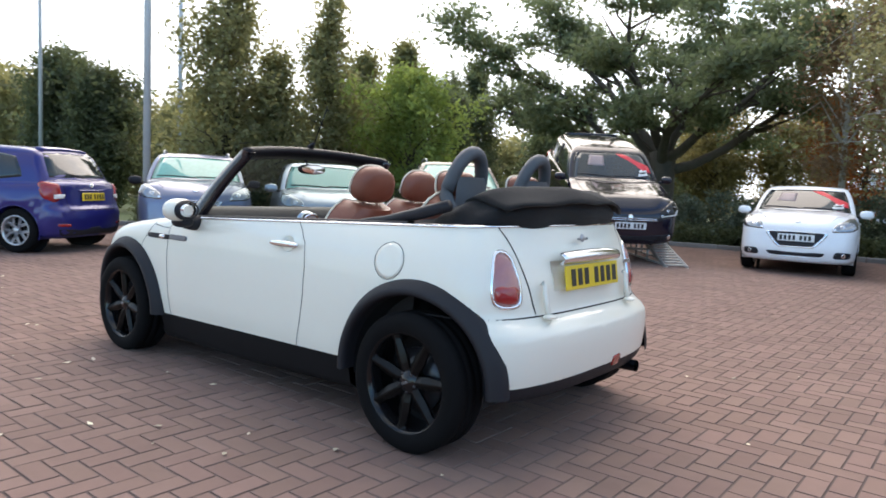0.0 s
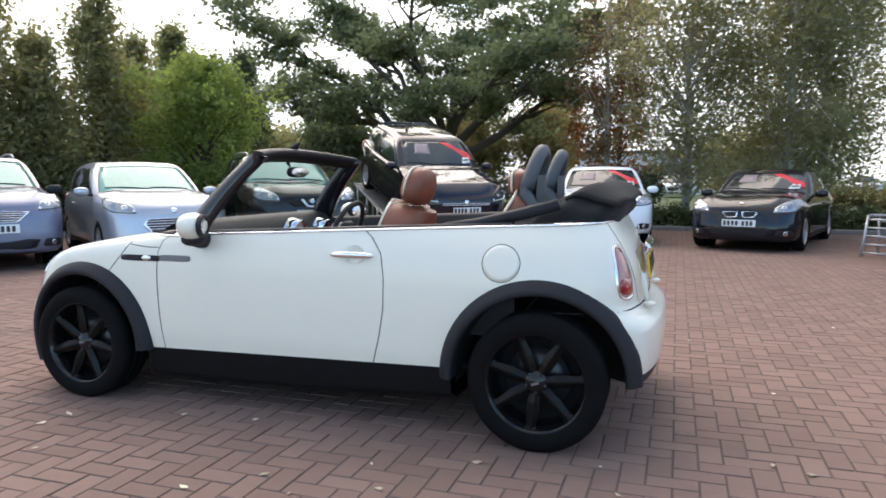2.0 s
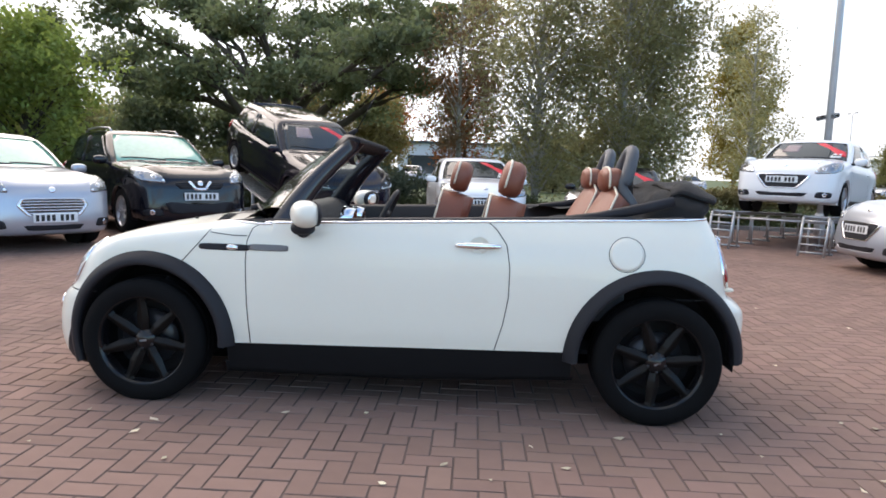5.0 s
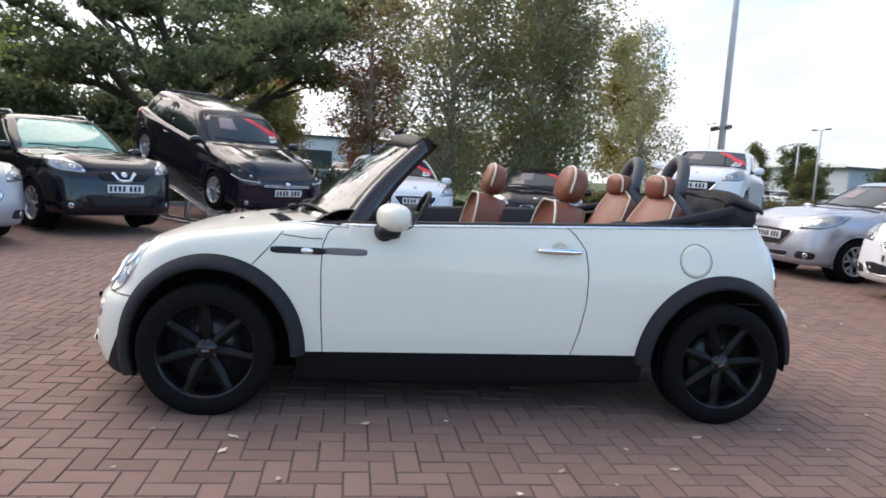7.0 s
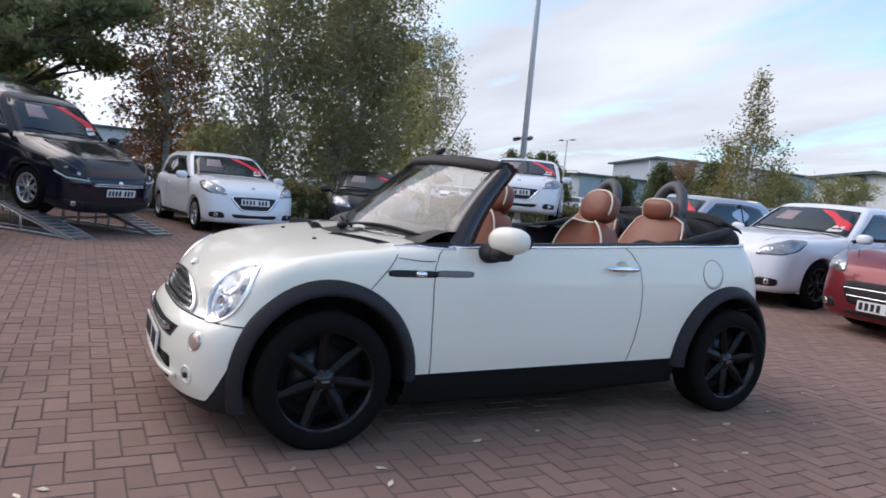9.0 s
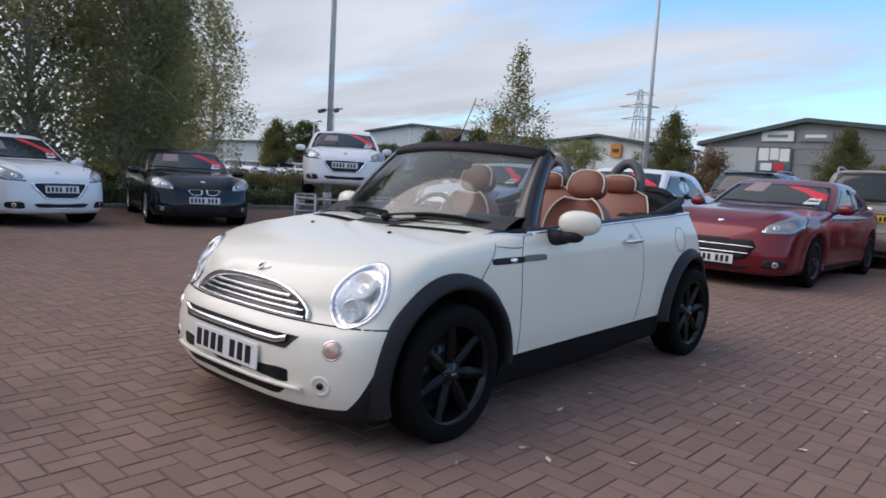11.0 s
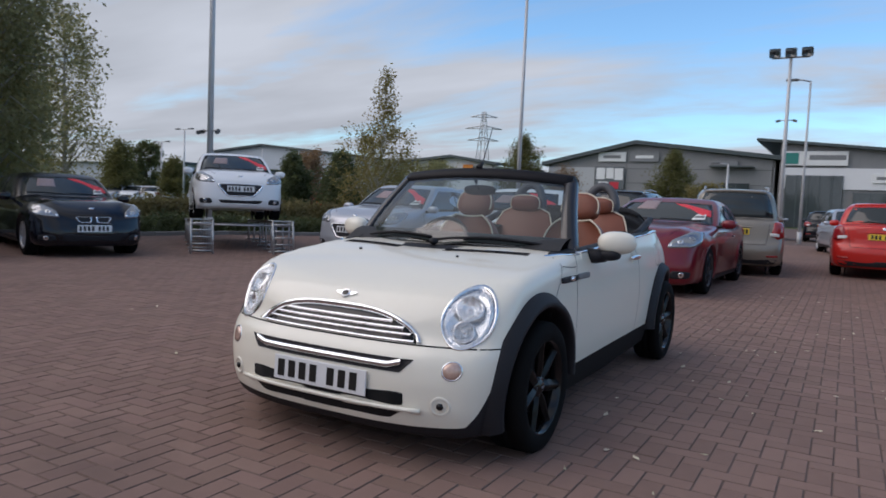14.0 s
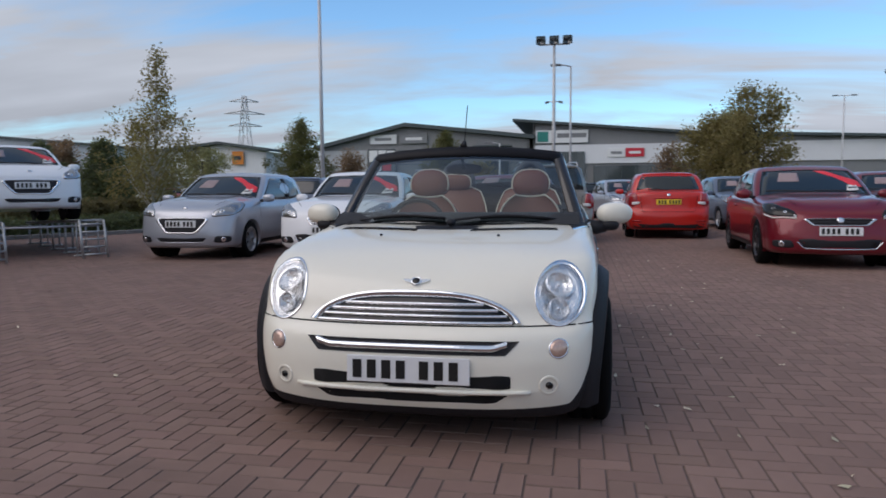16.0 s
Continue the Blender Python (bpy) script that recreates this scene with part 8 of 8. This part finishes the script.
def shed(label, x, y0, y1, h0, hp, h1, peak, wall, depth=30.0, base=None, eaves=0.8, lip=0.45):
    """A big retail shed facing +x, its roofline from h0 over a peak to h1, clad in upright sheets."""
    b = thing("warehouse", label, "building")
    z = 0.0
    yp = y0 + (y1 - y0) * peak

    def roof(y):
        return h0 + (hp - h0) * (y - y0) / (yp - y0) if y < yp else hp + (h1 - hp) * (y - yp) / (y1 - yp)

    n = max(4, int((y1 - y0) / 1.2))
    for k in range(n):
        a, c = y0 + (y1 - y0) * k / n, y0 + (y1 - y0) * (k + 1) / n
        V = []
        for xx in (x, x - 0.25):
            V += [(xx, a + 0.004, z), (xx, c - 0.004, z), (xx, c - 0.004, roof(c)), (xx, a + 0.004, roof(a))]
        F = [(0, 1, 2, 3), (7, 6, 5, 4), (0, 4, 5, 1), (1, 5, 6, 2), (2, 6, 7, 3), (3, 7, 4, 0)]
        part("cladding_panel", (V, F), wall, b, smooth=False)
    V, F = [], []
    for xx in (x + 0.9, x - depth):
        for y, h in ((y0 - eaves, roof(y0 - eaves)), (yp, hp), (y1 + 0.8, roof(y1))):
            V += [(xx, y, h + lip), (xx, y, h)]
    F = [(0, 2, 8, 6), (2, 4, 10, 8), (1, 7, 9, 3), (3, 9, 11, 5), (0, 1, 3, 2), (2, 3, 5, 4), (6, 8, 9, 7), (8, 10, 11, 9), (0, 6, 7, 1), (4, 5, 11, 10)]
    part("roof", (V, F), ROOFEDGE, b, smooth=False)
    part("side_wall", box(x - depth / 2, y0, (h0 + z) / 2, depth, 0.25, h0 - z), wall, b, smooth=False)
    part("side_wall", box(x - depth / 2, y1, (h1 + z) / 2, depth, 0.25, h1 - z), wall, b, smooth=False)
    if base:
        za, zb, ya, yb, m = base
        part("front_wall", box(x + 0.12, (ya + yb) / 2, (za + zb) / 2, 0.2, yb - ya, zb - za), m, b, smooth=False)
    return b


def sign(b, x, y, z, w, h, m, bars=None):
    s = part("sign", box(x, y, z, 0.12, w, h, 0.02), m, b, smooth=False)
    if bars:
        part("sign_bar", box(x + 0.07, y, z, 0.03, w * 0.62, h * 0.3), bars, s, smooth=False)


def glazing(b, x, y0, y1, z0, z1, n):
    for k in range(n):
        w = (y1 - y0) / n
        f = part("window", box(x, y0 + (k + 0.5) * w, (z0 + z1) / 2, 0.1, w - 0.06, z1 - z0), SHOPGLASS, b, smooth=False)
        part("window_frame", box(x + 0.03, y0 + k * w, (z0 + z1) / 2, 0.12, 0.08, z1 - z0 + 0.1), ROOFEDGE, f, smooth=False)


def poster_row(b, x, y0, y1, z0, z1):
    """A bright shop window hung with pale posters."""
    w = part("shop_window", box(x, (y0 + y1) / 2, (z0 + z1) / 2, 0.1, y1 - y0, z1 - z0), SHOPGLASS, b, smooth=False)
    for u, v, a, c, m in ((0.2, 0.7, 0.3, 0.5, SIGNWHITE), (0.52, 0.72, 0.26, 0.46, SIGNWHITE), (0.82, 0.68, 0.28, 0.5, SIGNWHITE), (0.3, 0.2, 0.34, 0.3, SIGNWHITE), (0.68, 0.2, 0.3, 0.3, SIGNRED)):
        part("poster", box(x + 0.06, y0 + u * (y1 - y0), z0 + v * (z1 - z0), 0.02, a * (y1 - y0), c * (z1 - z0)), m, w, smooth=False)


def far_side():
    # dark shed with a shallow roof
    X = -80.0
    ya, yb = -31.3, -5.3
    b = shed("long grey retail shed with a shallow roof and signs", X, ya, yb, 6.5, 9.0, 7.2, 0.423, CLAD, base=(0.0, 6.2, ya, -25.3, PALECLAD))
    sign(b, X + 0.25, -23.2, 7.5, 3.4, 1.15, SIGNWHITE, SIGNGREY)
    sign(b, X + 0.25, -19.3, 7.5, 3.4, 1.15, SIGNGREY, SIGNWHITE)
    glazing(b, X + 0.3, -25.2, -21.6, 0.0, 3.4, 3)
    poster_row(b, X + 0.3, -25.2, -21.6, 3.5, 6.3)
    c = part("canopy", box(X + 0.7, -9.5, 6.4, 1.3, 4.6, 0.16, 0.03), ROOFEDGE, b, smooth=False)
    part("canopy_sign", box(X + 0.4, -10.2, 6.85, 0.12, 2.6, 0.6, 0.02), SIGNGREY, c, smooth=False)
    glazing(b, X + 0.3, -14.0, -11.6, 0.0, 3.0, 2)
    glazing(b, X + 0.3, -10.4, -7.6, 0.0, 4.6, 2)
    for z in (2.2, 4.4, 6.1):
        part("cladding_seam", box(X + 0.02, -13.4, z, 0.06, 16.0, 0.05), ROOFEDGE, b, smooth=False)
    # taller shed under one long falling roof that juts out at its high end
    y2, y3 = -4.6, 42.0
    b = shed("pale retail shed with a long falling roof and signs", X, y2, y3, 9.05, 7.4, 6.3, 0.393, CLAD, base=(4.2, 6.4, y2 + 0.1, y3, WHITEWALL), eaves=2.5, lip=0.3)
    name = part("sign", box(X + 0.3, -1.35, 7.4, 0.12, 6.1, 1.5, 0.02), SIGNWHITE, b, smooth=False)
    part("emblem", box(X + 0.37, -3.55, 7.4, 0.04, 1.3, 1.2, 0.01), SIGNTEAL, name, smooth=False)
    part("sign_bar", box(X + 0.37, -0.2, 7.5, 0.03, 3.4, 0.5), SIGNGREY, name, smooth=False)
    sign(b, X + 0.3, 4.95, 5.4, 2.0, 1.0, SIGNWHITE, SIGNGREY)
    sign(b, X + 0.3, 7.05, 5.4, 2.1, 1.0, SIGNRED, SIGNWHITE)
    glazing(b, X + 0.3, y2 + 0.6, y2 + 6.0, 0.0, 5.6, 5)
    glazing(b, X + 0.3, y2 + 7.0, y2 + 26.0, 0.0, 3.9, 12)
    # low building beyond, and small shops on the other side
    b = shed("low pale industrial unit", -95.0, 44.0, 95.0, 6.4, 6.9, 6.6, 0.5, PALECLAD)
    b = shed("white low shop building with small signs", -70.0, -46.6, -34.4, 5.9, 6.6, 5.7, 0.56, WHITEWALL, 14.0, lip=0.3)
    sign(b, -69.7, -42.1, 5.1, 2.2, 2.5, SIGNDARK, SIGNWHITE)
    sign(b, -69.7, -37.6, 5.0, 1.4, 1.5, SIGNORANGE, SIGNDARK)
    glazing(b, -69.6, -45.8, -40.0, 0.0, 2.6, 4)
    glazing(b, -69.6, -39.0, -35.2, 0.0, 2.6, 3)
    b = shed("wide pale warehouse with a shallow pitched roof", -88.0, -101.0, -69.0, 8.7, 9.85, 8.0, 0.38, FARCLAD, lip=0.3)
    glazing(b, -87.6, -78.0, -71.0, 0.0, 3.4, 4)
    b = shed("long low blue-grey industrial unit", -66.0, -150.0, -83.0, 5.4, 5.6, 5.1, 0.5, FARCLAD, lip=0.35)
    part("fascia", box(-64.95, -116.5, 5.55, 0.14, 68.0, 0.45), SIGNWHITE, b, smooth=False)
    # a shed seen between the trunks to the south
    s = thing("warehouse", "low blue-white unit beyond the trees", "building", pose(-0.5, -58.0, 0, 0, 0, 90))
    part("wall", box(0, 0, 1.6, 0.4, 14, 3.7), WHITEWALL, s, smooth=False)
    part("roof", box(-6, 0, 3.55, 13, 14.6, 0.22), ROOFEDGE, s, smooth=False)
    for k in range(3):
        w = part("window", box(0.22, -4.5 + 4.5 * k, 1.6, 0.1, 3.2, 1.6), SHOPGLASS, s, smooth=False)
        part("window_sill", box(0.3, -4.5 + 4.5 * k, 0.75, 0.2, 3.4, 0.12), SIGNWHITE, w, smooth=False)


far_side()


def lamp_post(base, height, r, label, head="plain", fitting=None):
    p = thing("lamp_post", label, "lamp post", Matrix.Translation(base), "lamp posts and poles")
    part("pole", tube([(0, 0, -0.1), (0, 0, height * 0.5), (0, 0, height)], [r, r * 0.85, r * 0.65], 12), POLE, p)
    part("base_collar", tube([(0, 0, -0.05), (0, 0, 0.5)], r * 1.35, 12), POLE, p)
    if head == "arm":
        a = part("arm", tube([(0, 0, height), (0.1, -0.3, height + 0.05), (0.15, -0.5, height + 0.06)], 0.03, 8), POLE, p)
        part("lantern", box(0.16, -0.68, height + 0.06, 0.22, 0.5, 0.09, 0.03), SIGNGREY, a)
    if head == "flood":
        c = part("cross_arm", tube([(0, -0.7, height), (0, 0.7, height)], 0.035, 8), POLE, p)
        for y in (-0.6, 0.0, 0.6):
            f = part("floodlight", moved(box(0, 0, 0, 0.22, 0.42, 0.34, 0.03), pose(0.12, y, height + 0.18, 0, 35, 0)), ROOFEDGE, c)
            part("flood_glass", moved(box(0.115, 0, 0, 0.012, 0.36, 0.28, 0.004), pose(0.12, y, height + 0.18, 0, 35, 0)), SHOPGLASS, f)
    if head == "twin":
        for s in (1, -1):
            a = part("arm", tube([(0, 0, height), (0, s * 0.6, height + 0.05)], 0.03, 8), POLE, p)
            part("lantern", box(0, s * 0.75, height + 0.05, 0.2, 0.45, 0.1, 0.03), SIGNGREY, a)
    if fitting:
        f = part("bracket", tube([(0, -0.28, fitting), (0, 0.28, fitting)], 0.022, 8), POLE, p)
        for s in (1, -1):
            part("camera_housing", moved(box(0.05, 0, 0, 0.22, 0.10, 0.10, 0.02), pose(0, s * 0.28, fitting - 0.02, 0, 14, s * 35)), SIGNGREY, f)
    return p


lamp_post((-8.25, -12.18, 0.0), 9.6, 0.085, "tall grey steel lamp post with brackets", "plain", 2.70)
lamp_post((-16.87, -7.43, 0.0), 8.0, 0.07, "grey lamp post with a single arm", "arm")
lamp_post((-27.96, -0.46, 0.0), 7.65, 0.09, "steel mast with three floodlights", "flood", 5.1)
lamp_post((-28.87, 0.28, 0.0), 6.8, 0.06, "slim street lamp with an arm", "arm")
for az, d, r in ((-28.1, 17.0, 0.085), (-30.4, 26.0, 0.09), (-21.2, 24.0, 0.06)):
    lamp_post(polar(EYE0, az + 0.15, d), 11.0, r, "tall pale steel flag pole", "plain")
for az, d, h, hd in ((-129.8, 60, 5.0, "twin"), (-131.5, 56, 5.8, "twin"), (-137.0, 80, 6.2, "arm"), (-126.0, 70, 5.0, "arm"), (-174.5, 44, 4.0, "arm"), (160.5, 70, 9.0, "twin"), (157.5, 66, 10.0, "flood"), (-122.0, 90, 9.0, "twin")):
    lamp_post(polar(EYE1, az + 0.85, d), h, 0.08, "slim grey street lamp far off", hd)


def pylon():
    p = thing("pylon", "distant steel lattice electricity pylon", "pylon", Matrix.Translation(polar(EYE1, -153.35, 190.0)))
    H = 26.0

    def corner(v, k):
        w = 3.0 * (1 - v) ** 1.1 + 0.5
        a = math.pi / 4 + k * math.pi / 2
        return Vector((w * math.cos(a), w * math.sin(a), H * v))

    for k in range(4):
        part("leg", tube([tuple(corner(v / 8, k)) for v in range(9)], 0.12, 4), POLE, p)
    for v in range(8):
        for k in range(4):
            part("brace", tube([tuple(corner(v / 8, k)), tuple(corner((v + 1) / 8, (k + 1) % 4))], 0.07, 3), POLE, p)
    for z, w in ((0.70, 4.2), (0.82, 5.0), (0.94, 3.6)):
        d = Vector((-math.sin(radians(-154)), math.cos(radians(-154)), 0))
        part("cross_arm", tube([tuple(-d * w + Vector((0, 0, H * z))), tuple(Vector((0, 0, H * z + 0.9))), tuple(d * w + Vector((0, 0, H * z)))], 0.13, 4), POLE, p)
        part("cross_arm_tie", tube([tuple(-d * w + Vector((0, 0, H * z))), tuple(d * w + Vector((0, 0, H * z)))], 0.1, 4), POLE, p)


pylon()

# rows of far cars beyond the hedge, and along the sheds
far = {}
for key in ("white", "silver", "black", "red"):
    far[key] = make_car("distant_car", key.replace("black", "dark") + " car in a far row", pose(0, 0, -300), key, sale=False, fine=0.35, plate=False, group="cars in the far rows", **HATCH)
rng_far = random.Random(8)
for k in range(22):
    key = rng_far.choice(("white", "silver", "white", "white", "silver", "red"))
    x, y = -26.0 - 1.15 * k, -52.0 + 0.95 * k
    copy_thing(far[key], pose(x, y, 0.0, 0, 0, 35 + rng_far.choice((0, 180))))
for k in range(14):
    key = rng_far.choice(("white", "silver", "black", "silver"))
    copy_thing(far[key], pose(-34.0 + rng_far.uniform(-0.4, 0.4), -7.0 + 2.7 * k, 0.0, 0, 0, rng_far.choice((0, 180))))
for k in range(10):
    key = rng_far.choice(("white", "silver", "black", "white"))
    copy_thing(far[key], pose(-16.0 + 2.9 * k, -48.0, 0.0, 0, 0, 90))
for ob in list(far.values()):
    for o in (*ob.children_recursive, ob):
        bpy.data.objects.remove(o)

# ---- the paving blocks ----
def pave():
    turn = radians(BLOCK_TURN)
    c, s = math.cos(turn), math.sin(turn)
    cx, cy, lie = herringbone(-34.0, 34.0, -34.0, 34.0)
    x, y = cx * c - cy * s, cx * s + cy * c
    ok = inside(x, y) & (x > -27) & (x < 14.5) & (y < 13)
    cx, cy, lie, x, y = cx[ok], cy[ok], lie[ok], x[ok], y[ok]
    rng = np.random.default_rng(4)
    # singly built blocks in a stretch beside the car's near flank
    near = (x > -0.2) & (x < 2.5) & (y > 1.15) & (y < 3.1)
    pick = np.where(near)[0][:300]
    single = np.zeros(len(x), bool)
    single[pick] = True
    close = np.hypot(x - 0.5, y - 0.5) < 9.0
    for name, mask, chamfer in (("block_field", close & ~single, True), ("far_block_field", ~close, False)):
        V, F = block_field(cx[mask], cy[mask], lie[mask], rng, chamfer)
        X, Y = V[:, 0] * c - V[:, 1] * s, V[:, 0] * s + V[:, 1] * c
        V = np.stack([X, Y, V[:, 2]], 1)
        o = new(name, fast_mesh(name, V, F, BLOCK, False, BLOCK_EDGE if chamfer else None, int(mask.sum())))
        o.parent = pavement
        o["kind"] = "stuff"
    me = []
    for a, b in ((0.195, 0.095), (0.095, 0.195)):
        V, F = box(0, 0, -0.02, a, b, 0.04, 0.003)
        flat = [0 if all(abs(V[i][2]) < 1e-6 for i in q) else 1 for q in F]
        me.append(mesh_data("block", V, F, [BLOCK_PART, BLOCK_EDGE], False, flat))
    for i in pick:
        o = new("block", me[int(lie[i])])
        o.parent = pavement
        o.matrix_basis = pose(x[i], y[i], float(slope(x[i], y[i])) + rng.normal(0, 0.0008), rng.normal(0, 0.3), rng.normal(0, 0.3), BLOCK_TURN)


BLOCK_TURN = 0.0
pave()


def litter():
    """Small pale fallen leaves lying about on the paving."""
    rng = np.random.default_rng(17)
    n = 170
    x, y = rng.uniform(-6.5, 5.5, n), rng.normal(2.2, 2.2, n)
    keep = ~((np.abs(x) < 1.9) & (np.abs(y) < 0.85))
    x, y = x[keep], y[keep]
    V, F = [], []
    for px, py in zip(x, y):
        a, l = rng.uniform(0, 6.28), rng.uniform(0.012, 0.028)
        c, s = math.cos(a), math.sin(a)
        z = float(slope(px, py)) + 0.003
        o = len(V)
        for u, v, h in ((-1, 0, 0.002), (-0.2, 0.45, 0.006), (0.5, 0.35, 0.004), (1, 0, 0.012), (0.4, -0.4, 0.003), (-0.3, -0.42, 0.006)):
            V.append((px + l * (u * c - v * s), py + l * (u * s + v * c), z + h * rng.uniform(0.5, 1.4)))
        F.append(tuple(range(o, o + 6)))
    t = part("fallen_leaves", (V, F), DRYLEAF)
    tagged(t, "small pale dry leaves scattered on the paving", "leaves", kind="stuff")


DRYLEAF = mat("dry_pale_leaf", (0.58, 0.50, 0.36), 0.8, vary=0.2, scale=3, island=0.45)
litter()
